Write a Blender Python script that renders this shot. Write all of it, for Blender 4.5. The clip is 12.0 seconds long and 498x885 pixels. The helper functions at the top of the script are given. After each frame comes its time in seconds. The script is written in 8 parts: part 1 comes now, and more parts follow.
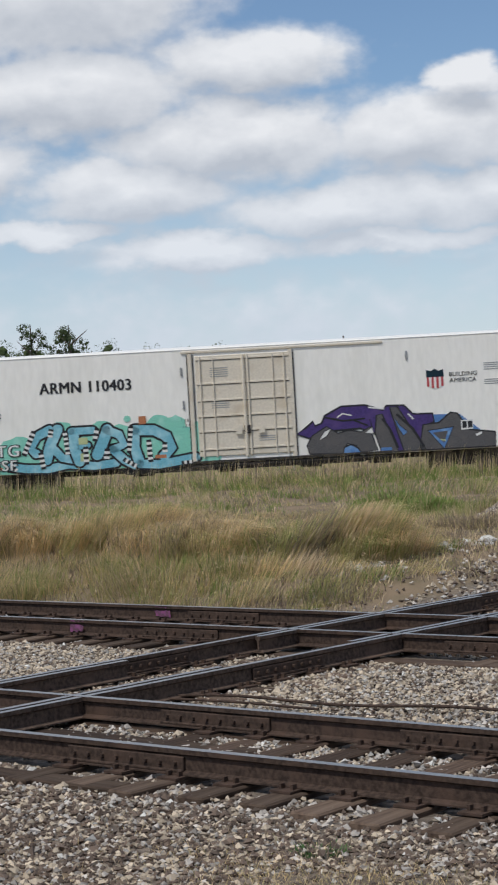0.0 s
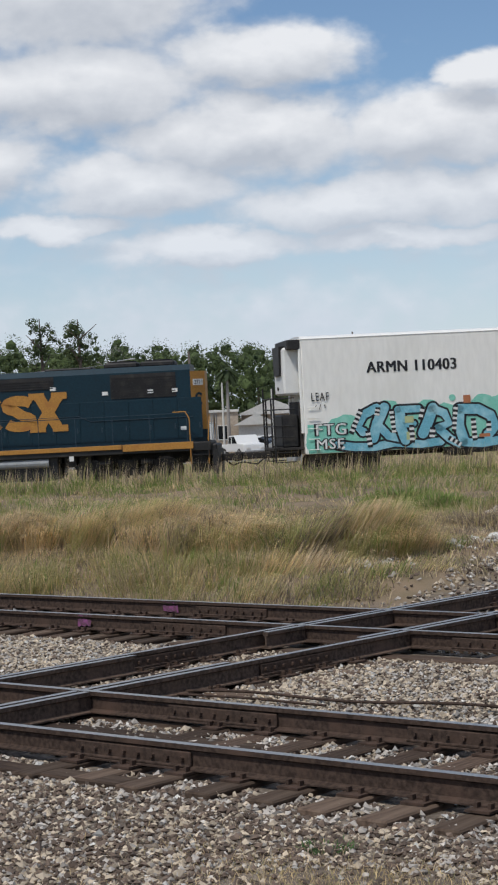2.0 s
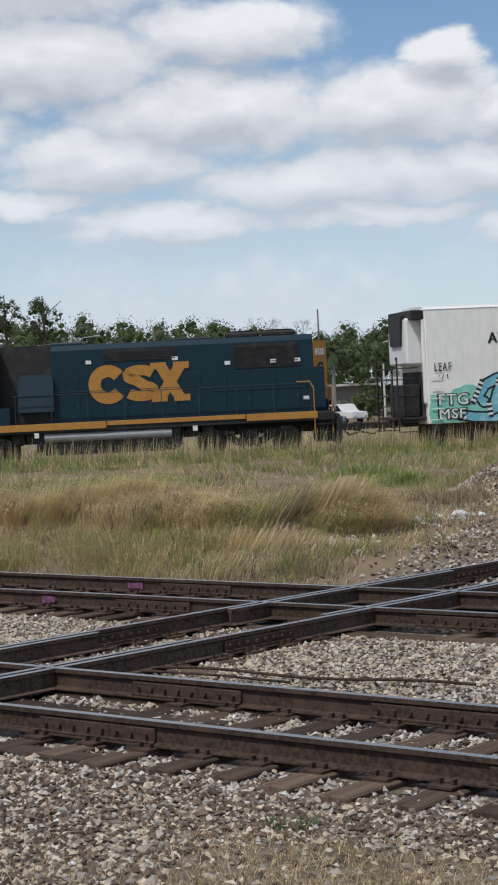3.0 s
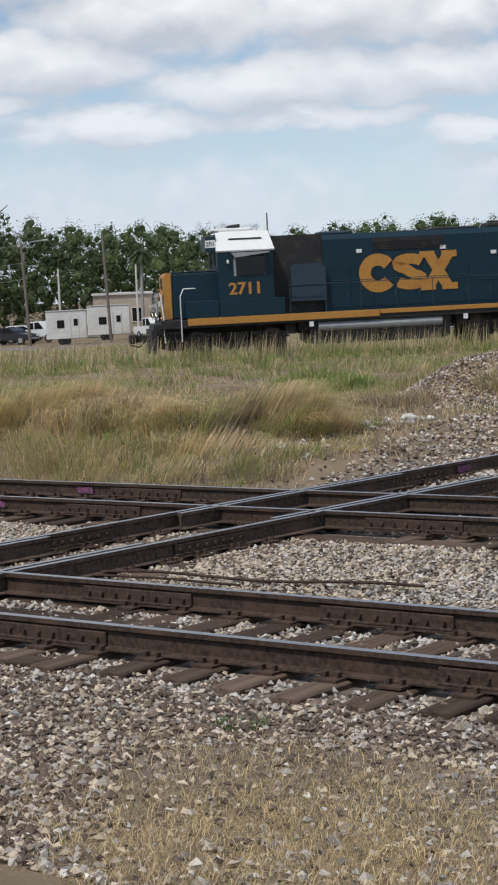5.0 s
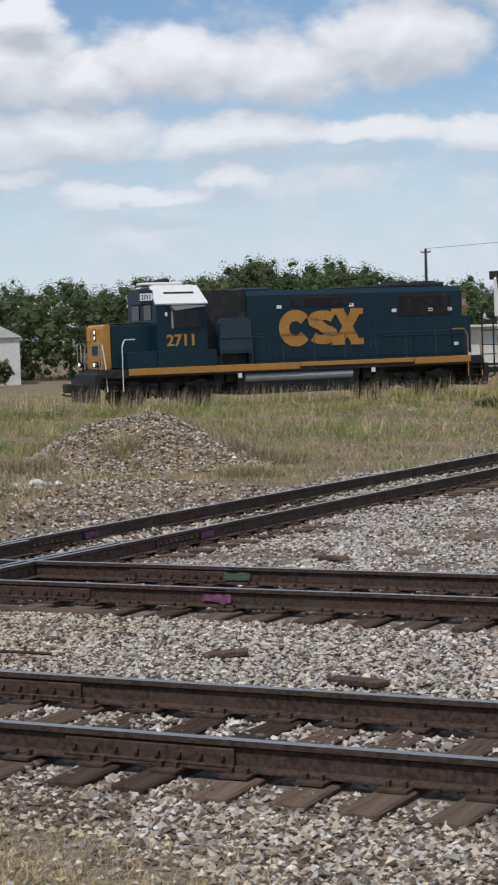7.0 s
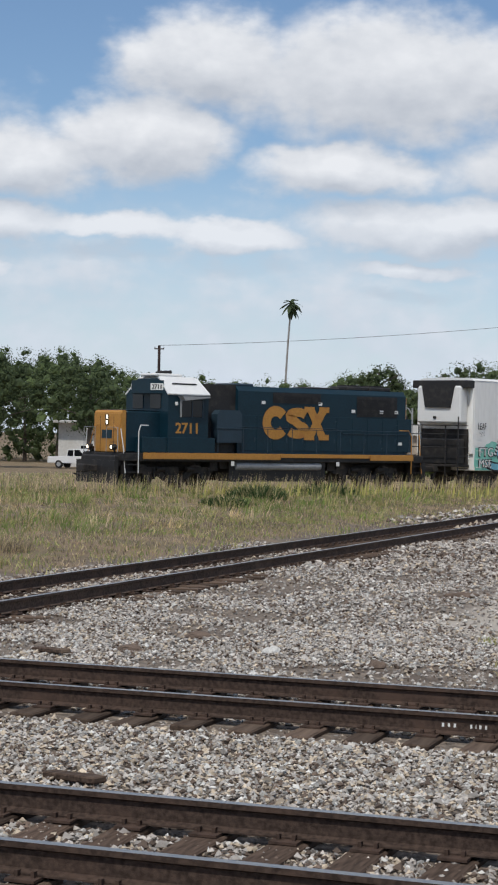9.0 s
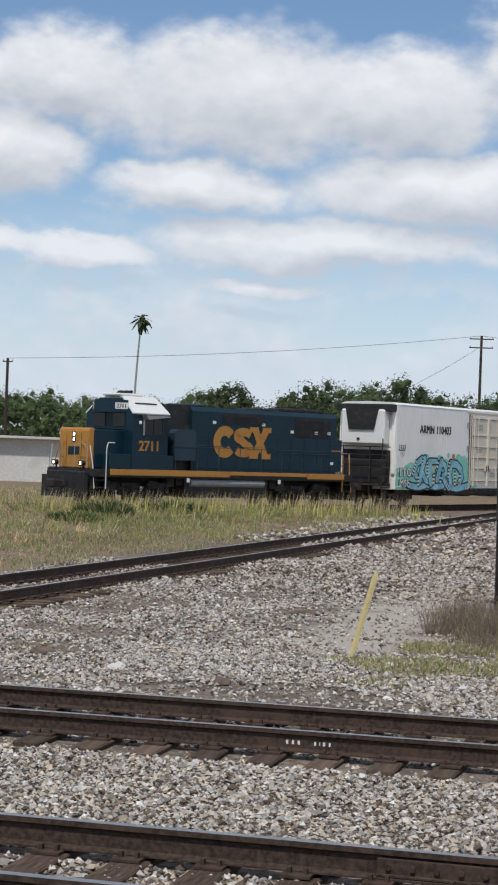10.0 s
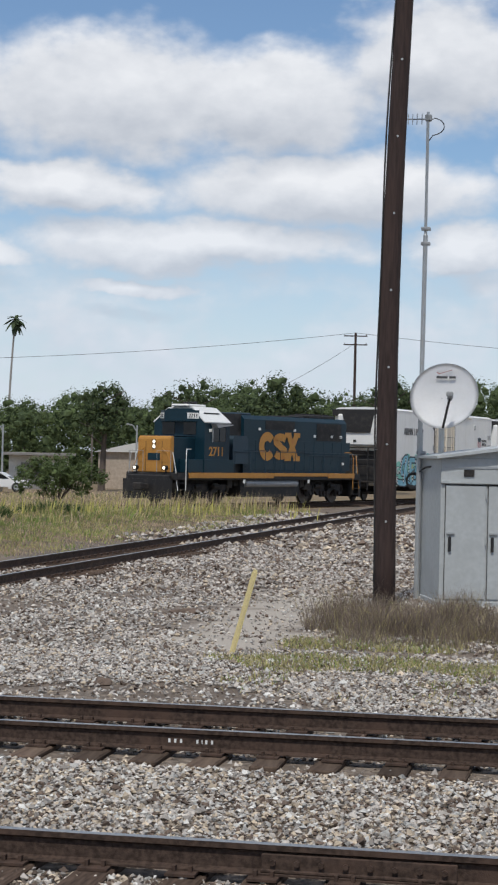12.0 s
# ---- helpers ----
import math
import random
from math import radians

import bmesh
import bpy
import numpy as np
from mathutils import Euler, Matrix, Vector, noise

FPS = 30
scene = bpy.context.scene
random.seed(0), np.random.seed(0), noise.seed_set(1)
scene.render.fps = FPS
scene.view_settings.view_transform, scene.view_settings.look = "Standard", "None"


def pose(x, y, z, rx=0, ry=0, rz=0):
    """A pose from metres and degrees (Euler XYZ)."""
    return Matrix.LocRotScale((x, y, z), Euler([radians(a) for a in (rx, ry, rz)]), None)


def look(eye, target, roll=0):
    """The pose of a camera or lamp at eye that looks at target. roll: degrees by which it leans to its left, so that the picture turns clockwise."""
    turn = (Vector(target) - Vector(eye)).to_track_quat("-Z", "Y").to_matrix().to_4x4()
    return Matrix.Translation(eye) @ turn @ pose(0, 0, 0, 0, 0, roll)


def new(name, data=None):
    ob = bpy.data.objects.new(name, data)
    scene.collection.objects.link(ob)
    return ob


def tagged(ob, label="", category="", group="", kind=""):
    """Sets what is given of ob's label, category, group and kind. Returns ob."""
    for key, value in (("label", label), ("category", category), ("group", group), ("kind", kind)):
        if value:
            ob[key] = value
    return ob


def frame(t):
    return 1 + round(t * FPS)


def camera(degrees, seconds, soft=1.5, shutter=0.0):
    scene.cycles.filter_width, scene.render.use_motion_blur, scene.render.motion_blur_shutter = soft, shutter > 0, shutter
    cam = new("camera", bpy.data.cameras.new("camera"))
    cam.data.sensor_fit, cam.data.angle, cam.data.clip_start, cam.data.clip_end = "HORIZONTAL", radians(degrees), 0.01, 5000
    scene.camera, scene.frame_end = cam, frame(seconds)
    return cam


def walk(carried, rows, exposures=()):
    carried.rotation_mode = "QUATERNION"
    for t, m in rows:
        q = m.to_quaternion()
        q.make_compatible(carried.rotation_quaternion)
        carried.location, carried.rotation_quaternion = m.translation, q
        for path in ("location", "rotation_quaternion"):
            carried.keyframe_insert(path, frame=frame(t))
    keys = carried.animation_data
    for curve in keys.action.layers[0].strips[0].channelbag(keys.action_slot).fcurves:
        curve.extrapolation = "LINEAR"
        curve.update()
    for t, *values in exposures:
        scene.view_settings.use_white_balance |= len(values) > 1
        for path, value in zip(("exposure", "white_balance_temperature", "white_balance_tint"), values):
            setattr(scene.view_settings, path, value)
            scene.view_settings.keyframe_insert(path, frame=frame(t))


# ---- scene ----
CLOUD_SEED = 3.0
cam = camera(15.119, 12.0, soft=2.1, shutter=0.12)
walk(cam, [
    (0.0, pose(0.021, -0.012, 2.255, 89.307, 3.048, 41.006)),
    (0.5, pose(0.022, 0.000, 2.258, 89.129, 3.207, 42.613)),
    (1.0, pose(0.008, 0.001, 2.252, 89.124, 2.913, 42.442)),
    (1.5, pose(0.010, -0.002, 2.256, 89.254, 2.887, 42.235)),
    (2.0, pose(0.011, -0.009, 2.258, 89.179, 2.721, 41.264)),
    (2.5, pose(0.015, -0.014, 2.257, 88.852, 2.608, 40.623)),
    (3.0, pose(0.017, -0.014, 2.256, 88.441, 2.551, 40.196)),
    (3.5, pose(0.018, -0.018, 2.253, 88.032, 2.280, 39.411)),
    (3.7, pose(0.019, -0.015, 2.257, 88.089, 2.123, 39.183)),
    (5.3, pose(0.014, -0.008, 2.250, 85.212, 2.793, 38.596)),
    (5.5, pose(0.014, -0.007, 2.252, 85.856, 3.054, 38.892)),
    (6.0, pose(0.020, -0.006, 2.255, 87.297, 3.496, 38.655)),
    (6.5, pose(0.020, -0.008, 2.265, 88.476, 3.406, 33.609)),
    (7.0, pose(0.020, -0.015, 2.271, 86.988, 1.806, 27.344)),
    (7.3, pose(0.022, -0.011, 2.300, 87.384, 0.602, 25.435)),
    (7.5, pose(0.026, -0.014, 2.279, 87.954, 0.015, 23.838)),
    (7.7, pose(0.034, -0.003, 2.279, 88.249, -0.223, 22.773)),
    (9.3, pose(-0.037, 0.014, 2.262, 90.056, -1.622, 17.797)),
    (9.5, pose(-0.039, 0.012, 2.267, 90.161, -1.847, 16.698)),
    (10.0, pose(-0.038, 0.025, 2.265, 90.437, -2.211, 14.458)),
    (10.5, pose(-0.044, 0.020, 2.260, 90.857, -2.268, 12.906)),
    (11.0, pose(-0.049, 0.028, 2.259, 90.440, -2.068, 12.359)),
    (11.5, pose(-0.055, 0.046, 2.267, 90.100, -1.962, 12.235)),
    (12.0, pose(-0.049, 0.033, 2.256, 90.522, -1.300, 10.697)),
], exposures=[(0.0, -0.04, 6250, 10), (3.5, 0.0, 6250, 10), (5.5, 0.10, 6300, 10), (6.5, 0.05, 6250, 10), (7.5, 0.0, 6250, 10), (9.5, 0.0, 6250, 10), (10.5, 0.04, 6250, 10), (11.5, -0.03, 6250, 10), (12.0, 0.03, 6250, 10)])

# ---- light ----
SUN_AZ, SUN_EL = radians(180), radians(58)      # compass from +y towards +x
world = bpy.data.worlds.new("sky")
scene.world = world
world.use_nodes = True


# clouds over the tracks: bearing, height, half width, half height, all in degrees
CLOUDS_WEST = [(-46, 13.3, 4.6, 2.1), (-46.2, 10.1, 4.2, 1.2), (-40.6, 10.8, 2.9, 1.0), (-40.9, 8.5, 4.0, 1.1), (-35.2, 8.3, 3.3, 1.2), (-33.8, 9.8, 1.1, 0.7),
               (-44.3, 7.2, 3.0, 0.9), (-37.4, 6.3, 4.5, 0.8), (-46.5, 6.0, 2.1, 0.4), (-42.1, 5.1, 3.4, 0.5), (-35.9, 5.2, 3.1, 0.4), (-49.5, 8.0, 2.6, 1.0)]
CLOUDS_MID = [(-29.3, 8.4, 2.4, 1.1), (-26.0, 8.2, 2.3, 1.1), (-32.2, 7.9, 2.0, 0.8), (-32.7, 6.4, 2.9, 0.7), (-27.4, 6.2, 2.6, 0.6), (-27.6, 5.0, 1.2, 0.3), (-22.7, 8.9, 2.4, 1.2),
              (-30.5, 4.6, 2.8, 0.3), (-23.5, 6.2, 2.6, 0.4), (-20.5, 11.2, 2.8, 1.4)]
CLOUDS_NORTH = [(-15.2, 10.9, 4.2, 1.8), (-10.5, 10.8, 3.4, 1.5), (-5.0, 12.1, 2.8, 1.8), (-16.3, 8.1, 2.8, 0.7), (-8.3, 8.2, 5.0, 1.0), (-12.4, 6.5, 5.0, 0.7), (-19.7, 6.1, 2.4, 0.5),
                (-4.3, 6.4, 1.8, 0.7), (-14.1, 5.1, 1.8, 0.3), (-1.0, 9.0, 2.0, 1.0)]
CLOUDS = CLOUDS_WEST + CLOUDS_MID + CLOUDS_NORTH


def build_sky():
    nt = world.node_tree
    nt.nodes.clear()
    N = nt.nodes.new
    L = nt.links.new
    out, bg = N("ShaderNodeOutputWorld"), N("ShaderNodeBackground")
    sky = N("ShaderNodeTexSky")
    sky.sky_type, sky.sun_disc = "NISHITA", False
    sky.sun_elevation, sky.sun_rotation = SUN_EL, SUN_AZ
    sky.air_density, sky.dust_density, sky.ozone_density = 1.0, 0.2, 4.0
    geo = N("ShaderNodeTexCoord")
    sep = N("ShaderNodeSeparateXYZ")
    L(geo.outputs["Generated"], sep.inputs[0])

    def m(op, a, b=None, c=None):
        n = N("ShaderNodeMath")
        n.operation = op
        for i, v in enumerate((a, b, c)):
            if v is None:
                continue
            if isinstance(v, (int, float)):
                n.inputs[i].default_value = v
            else:
                L(v, n.inputs[i])
        return n.outputs[0]
    z = m("MAXIMUM", sep.outputs[2], 0.0)
    az = m("MULTIPLY", m("ARCTAN2", sep.outputs[0], sep.outputs[1]), 57.2958)
    el = m("MULTIPLY", m("ARCSINE", sep.outputs[2]), 57.2958)
    comb = N("ShaderNodeCombineXYZ")
    L(az, comb.inputs[0]), L(el, comb.inputs[1])
    comb.inputs[2].default_value = CLOUD_SEED

    def vec(op, a, b=None, c=None):
        n = N("ShaderNodeVectorMath")
        n.operation = op
        for i, v in enumerate((a, b, c)):
            if v is None:
                continue
            if isinstance(v, tuple):
                n.inputs[i].default_value = v
            else:
                L(v, n.inputs[i])
        return n.outputs["Value" if op == "LENGTH" else "Vector"]

    def fractal(v, scale, detail, rough, colour=False):
        n = N("ShaderNodeTexNoise")
        L(v, n.inputs["Vector"])
        n.inputs["Scale"].default_value, n.inputs["Detail"].default_value = scale, detail
        n.inputs["Roughness"].default_value = rough
        return n.outputs[1 if colour else 0]

    def density(up):
        """How deep in cloud a place in the sky lies; up: degrees above it."""
        here = vec("ADD", comb.outputs[0], (0.0, up, 0.0))
        flat = vec("MULTIPLY", here, (0.55, 1.0, 1.0))
        warp = vec("MULTIPLY_ADD", fractal(flat, 0.62, 5, 0.55, True), (3.4, 1.7, 0.0), (-1.7, -0.85, 0.0))
        at = vec("ADD", here, warp)
        deep = None
        for a, e, w, h in CLOUDS:
            one = m("SUBTRACT", 1.0, vec("LENGTH", vec("MULTIPLY_ADD", at, (0.9 / w, 0.85 / h, 0.0), (-a * 0.9 / w, -e * 0.85 / h, 0.0))))
            deep = one if deep is None else m("SMOOTH_MAX", deep, one, 0.12)
        # the same fair-weather cover all round, beyond the clouds set out above
        lo = vec("MULTIPLY", here, (0.10, 0.30, 1.0))
        open_sky = m("MULTIPLY_ADD", fractal(lo, 1.0, 5, 0.5), 3.4, -1.75)
        aside = m("MAXIMUM", m("MAXIMUM", m("SUBTRACT", az, 3.0), m("SUBTRACT", -54.0, az)), m("SUBTRACT", el, 15.5))
        gate = N("ShaderNodeMapRange")
        gate.inputs[1].default_value, gate.inputs[2].default_value = -1.0, 5.0
        gate.inputs[3].default_value, gate.inputs[4].default_value = -1.6, 0.0
        L(aside, gate.inputs[0])
        veil = m("MULTIPLY_ADD", fractal(flat, 0.34, 4, 0.5), 1.3, m("MULTIPLY_ADD", el, -0.055, -0.42))
        puff = m("MULTIPLY_ADD", fractal(vec("MULTIPLY", here, (0.75, 1.0, 1.0)), 1.35, 4, 0.5), 0.55, -0.275)
        deep = m("MAXIMUM", deep, m("MAXIMUM", m("ADD", open_sky, gate.outputs[0]), veil))
        return m("ADD", deep, puff)
    d0, d1 = density(0.0), density(0.75)
    cover = N("ShaderNodeMapRange")
    cover.interpolation_type = "SMOOTHSTEP"
    cover.inputs[1].default_value, cover.inputs[2].default_value = -0.26, 0.34
    L(d0, cover.inputs[0])
    top = m("MULTIPLY_ADD", m("SUBTRACT", d0, d1), 0.85, 0.44)
    lit = N("ShaderNodeMix")
    lit.data_type = "RGBA"
    lit.clamp_factor = True
    L(top, lit.inputs[0])
    lit.inputs[6].default_value = (5.3, 5.6, 6.1, 1)
    lit.inputs[7].default_value = (8.9, 8.9, 8.95, 1)
    # haze towards the horizon
    hz = N("ShaderNodeMapRange")
    hz.inputs[1].default_value, hz.inputs[2].default_value = 0.0, 0.15
    hz.inputs[3].default_value, hz.inputs[4].default_value = 0.80, 0.0
    L(sep.outputs[2], hz.inputs[0])
    mix = N("ShaderNodeMix")
    mix.data_type = "RGBA"
    L(cover.outputs[0], mix.inputs[0])
    L(sky.outputs[0], mix.inputs[6])
    L(lit.outputs[2], mix.inputs[7])
    mix2 = N("ShaderNodeMix")
    mix2.data_type = "RGBA"
    L(hz.outputs[0], mix2.inputs[0])
    L(mix.outputs[2], mix2.inputs[6])
    mix2.inputs[7].default_value = (6.6, 7.4, 8.3, 1)
    L(mix2.outputs[2], bg.inputs[0])
    bg.inputs[1].default_value = 0.095
    L(bg.outputs[0], out.inputs[0])


build_sky()
sun = new("sun", bpy.data.lights.new("sun", "SUN"))
sun.data.energy, sun.data.angle, sun.data.color = 2.75, radians(3), (1.0, 0.94, 0.84)
sdir = Vector((math.sin(SUN_AZ) * math.cos(SUN_EL), math.cos(SUN_AZ) * math.cos(SUN_EL), math.sin(SUN_EL)))
sun.matrix_world = look(sdir * 50, (0, 0, 0))


# ---- materials ----
def material(name, color, rough=0.7, metal=0.0, scale=8.0, vary=0.25, second=None, bump=0.0, bump_scale=60.0, per=None, spec=0.5, stretch=None, amount=0.5, spread=0.5, thin=0.0):
    """Base colour broken up at two scales, an optional second colour in patches, fine relief; per: 'object' or 'island' shade."""
    mat = bpy.data.materials.new(name)
    mat.use_nodes = True
    nt = mat.node_tree
    b = nt.nodes["Principled BSDF"]
    b.inputs["Roughness"].default_value, b.inputs["Metallic"].default_value = rough, metal
    b.inputs["Specular IOR Level"].default_value = spec
    tc = nt.nodes.new("ShaderNodeTexCoord")
    src = tc.outputs["Object"]
    if stretch:
        mp = nt.nodes.new("ShaderNodeMapping")
        mp.inputs["Scale"].default_value = stretch
        nt.links.new(src, mp.inputs[0])
        src = mp.outputs[0]

    def noise_tex(s, det):
        n = nt.nodes.new("ShaderNodeTexNoise")
        n.inputs["Scale"].default_value, n.inputs["Detail"].default_value = s, det
        nt.links.new(src, n.inputs["Vector"])
        return n.outputs[0]
    big, fine = noise_tex(scale, 4), noise_tex(scale * 9, 3)

    def mixc(fac, a, c2, f_lo=0.35, f_hi=0.65):
        r = nt.nodes.new("ShaderNodeMapRange")
        r.inputs[1].default_value, r.inputs[2].default_value = f_lo, f_hi
        nt.links.new(fac, r.inputs[0])
        x = nt.nodes.new("ShaderNodeMix")
        x.data_type = "RGBA"
        nt.links.new(r.outputs[0], x.inputs[0])
        for v, i in ((a, 6), (c2, 7)):
            if isinstance(v, tuple):
                x.inputs[i].default_value = (*v, 1)
            else:
                nt.links.new(v, x.inputs[i])
        return x.outputs[2]
    lo, hi = tuple(c * (1 - vary) for c in color), tuple(min(c * (1 + vary), 1) for c in color)
    col = mixc(fine, lo, hi)
    if second:
        col = mixc(big, col, second, amount, amount + 0.2)
    else:
        col2 = mixc(big, tuple(c * (1 - vary * 0.6) for c in color), tuple(min(1, c * (1 + vary * 0.6)) for c in color))
        x = nt.nodes.new("ShaderNodeMix")
        x.data_type = "RGBA"
        x.inputs[0].default_value = 0.5
        nt.links.new(col, x.inputs[6]), nt.links.new(col2, x.inputs[7])
        col = x.outputs[2]
    if per:
        if per == "object":
            o = nt.nodes.new("ShaderNodeObjectInfo").outputs["Random"]
        else:
            o = nt.nodes.new("ShaderNodeNewGeometry").outputs["Random Per Island"]
        h = nt.nodes.new("ShaderNodeHueSaturation")
        r = nt.nodes.new("ShaderNodeMapRange")
        r.inputs[3].default_value, r.inputs[4].default_value = 1 - spread, 1 + spread
        nt.links.new(o, r.inputs[0]), nt.links.new(r.outputs[0], h.inputs["Value"])
        nt.links.new(col, h.inputs["Color"])
        col = h.outputs[0]
    nt.links.new(col, b.inputs["Base Color"])
    if bump:
        bn = noise_tex(bump_scale, 4)
        bp = nt.nodes.new("ShaderNodeBump")
        bp.inputs["Strength"].default_value, bp.inputs["Distance"].default_value = bump, 0.02
        nt.links.new(bn, bp.inputs["Height"]), nt.links.new(bp.outputs[0], b.inputs["Normal"])
    if thin:                                      # leaves and blades let light through
        tr, mx = nt.nodes.new("ShaderNodeBsdfTranslucent"), nt.nodes.new("ShaderNodeMixShader")
        mx.inputs[0].default_value = thin
        nt.links.new(col, tr.inputs["Color"])
        nt.links.new(b.outputs[0], mx.inputs[1]), nt.links.new(tr.outputs[0], mx.inputs[2])
        nt.links.new(mx.outputs[0], nt.nodes["Material Output"].inputs["Surface"])
    return mat


def glow(name, color, strength):
    mat = material(name, color, 0.3)
    b = mat.node_tree.nodes["Principled BSDF"]
    b.inputs["Emission Color"].default_value, b.inputs["Emission Strength"].default_value = (*color, 1), strength
    return mat


M_BALLAST = material("ballast_fines", (0.175, 0.140, 0.108), 0.95, scale=1.3, vary=0.45, second=(0.105, 0.078, 0.058), bump=1.0, bump_scale=35)
M_STONE = material("crushed_stone", (0.385, 0.350, 0.312), 0.9, scale=1.2, vary=0.3, per="island", spread=0.46, bump=0.3, bump_scale=80)
M_STONE_TAN = material("tan_stone", (0.435, 0.360, 0.270), 0.9, scale=0.9, vary=0.3, per="island", spread=0.44, bump=0.3, bump_scale=80)
M_STONE_WHITE = material("pale_rock", (0.50, 0.485, 0.45), 0.9, scale=2, vary=0.2, per="island", bump=0.5, bump_scale=30)
M_STONE_DARK = material("stained_stone", (0.125, 0.090, 0.068), 0.9, scale=1.0, vary=0.3, per="island", spread=0.38, bump=0.3, bump_scale=80)
M_RAIL = material("rusty_rail_steel", (0.058, 0.039, 0.030), 0.85, 0.0, scale=3, vary=0.4, second=(0.088, 0.056, 0.042), amount=0.52, spec=0.2, bump=0.2, bump_scale=90)
# rust of the crossing track, a paler brown than M_RAIL
M_RAIL_PALE = material("pale_rust", (0.088, 0.062, 0.048), 0.9, 0.0, scale=3, vary=0.4, second=(0.130, 0.088, 0.066), amount=0.5, bump=0.2, bump_scale=90, spec=0.2)
M_RAILTOP = material("polished_rail_head", (0.54, 0.51, 0.47), 0.42, 1.0, scale=5, vary=0.15, stretch=(0.3, 1, 1))
M_TIE = material("weathered_tie", (0.072, 0.049, 0.036), 0.95, scale=4, vary=0.4, second=(0.125, 0.090, 0.066), spec=0.2, bump=0.6, bump_scale=20, stretch=(1, 0.12, 1), per="object")
M_PINK = material("magenta_marking_paint", (0.22, 0.065, 0.17), 0.8, scale=14, vary=0.35, second=(0.07, 0.042, 0.04), amount=0.42)
M_BLUE = material("dark_blue_paint", (0.0045, 0.024, 0.038), 0.42, scale=1.5, vary=0.25, spec=0.32)
M_BLUE2 = material("dusty_blue_paint", (0.016, 0.036, 0.055), 0.55, scale=2, vary=0.25)
M_YEL = material("yellow_paint", (0.42, 0.20, 0.035), 0.5, scale=2.5, vary=0.15, second=(0.36, 0.15, 0.03), amount=0.55)
M_BLACK = material("black_paint", (0.012, 0.011, 0.011), 0.6, scale=3, vary=0.4, second=(0.035, 0.03, 0.026))
M_UNDER = material("grimy_underframe", (0.022, 0.019, 0.017), 0.8, scale=2, vary=0.4, second=(0.06, 0.048, 0.038), bump=0.2)
M_WHITE = material("white_car_paint", (0.86, 0.845, 0.80), 0.45, scale=0.7, vary=0.035, second=(0.74, 0.725, 0.67), amount=0.56, stretch=(1, 1, 0.25))
M_CREAM = material("cream_door_paint", (0.66, 0.60, 0.50), 0.55, scale=1.5, vary=0.08, second=(0.55, 0.47, 0.36), amount=0.56)
M_PALE = material("pale_paint", (0.72, 0.72, 0.70), 0.5, scale=3, vary=0.08)
M_GREY = material("grey_metal", (0.30, 0.31, 0.32), 0.55, 0.1, scale=3, vary=0.12, second=(0.24, 0.25, 0.25))
M_GLASS = material("dark_glass", (0.008, 0.009, 0.010), 0.10, spec=0.35, vary=0.05)
M_LAMP = glow("lit_headlight", (1.0, 0.86, 0.66), 3.0)


# ---- mesh helpers ----
def mesh_object(name, bm, mat, parent=None, smooth=False):
    me = bpy.data.meshes.new(name)
    bm.normal_update()
    bm.to_mesh(me)
    bm.free()
    if smooth:
        me.polygons.foreach_set("use_smooth", [True] * len(me.polygons))
    for m in (mat if isinstance(mat, (list, tuple)) else [mat]):
        me.materials.append(m)
    ob = new(name, me)
    ob.parent = parent
    return ob


def part(name, bm, mat, parent, label="", smooth=False):
    ob = mesh_object(name, bm, mat, parent, smooth)
    if label:
        ob["label"] = label
    return ob


def thing(name, label, category, m=None, group="", kind=""):
    ob = new(name)
    ob.empty_display_size = 0.2
    if m is not None:
        ob.matrix_world = m
    return tagged(ob, label, category, group, kind)


def box(bm, x0, x1, y0, y1, z0, z1, bevel=0.0, m=None):
    vs = [bm.verts.new((x, y, z)) for z in (z0, z1) for y in (y0, y1) for x in (x0, x1)]
    fs = [bm.faces.new([vs[i] for i in f]) for f in ((0, 2, 3, 1), (4, 5, 7, 6), (0, 1, 5, 4), (2, 6, 7, 3), (0, 4, 6, 2), (1, 3, 7, 5))]
    if bevel:
        es = list({e for f in fs for e in f.edges})
        r = bmesh.ops.bevel(bm, geom=es, offset=bevel, segments=1, affect="EDGES")
        vs = list({v for f in r["faces"] for v in f.verts} | {v for v in vs if v.is_valid})
    if m is not None:
        bmesh.ops.transform(bm, matrix=m, verts=vs)
    return vs


def cyl(bm, p, q, r, r2=None, n=10, caps=True):
    p, q = Vector(p), Vector(q)
    d = q - p
    m = Matrix.Translation((p + q) / 2) @ d.to_track_quat("Z", "Y").to_matrix().to_4x4()
    return bmesh.ops.create_cone(bm, cap_ends=caps, segments=n, radius1=r, radius2=r if r2 is None else r2, depth=d.length, matrix=m)["verts"]


def tube(bm, pts, radii, n=8):
    """One bent tube through points."""
    rings = []
    pts = [Vector(p) for p in pts]
    for i, p in enumerate(pts):
        d = (pts[min(i + 1, len(pts) - 1)] - pts[max(i - 1, 0)]).normalized()
        q = Vector((0, 0, 1)).rotation_difference(d).to_matrix()
        r = radii[i] if isinstance(radii, (list, tuple)) else radii
        rings.append([bm.verts.new(p + q @ Vector((r * math.cos(a), r * math.sin(a), 0))) for a in (2 * math.pi * k / n for k in range(n))])
    for a, b in zip(rings, rings[1:]):
        for k in range(n):
            bm.faces.new((a[k], a[(k + 1) % n], b[(k + 1) % n], b[k]))
    bm.faces.new(rings[0][::-1])
    bm.faces.new(rings[-1])


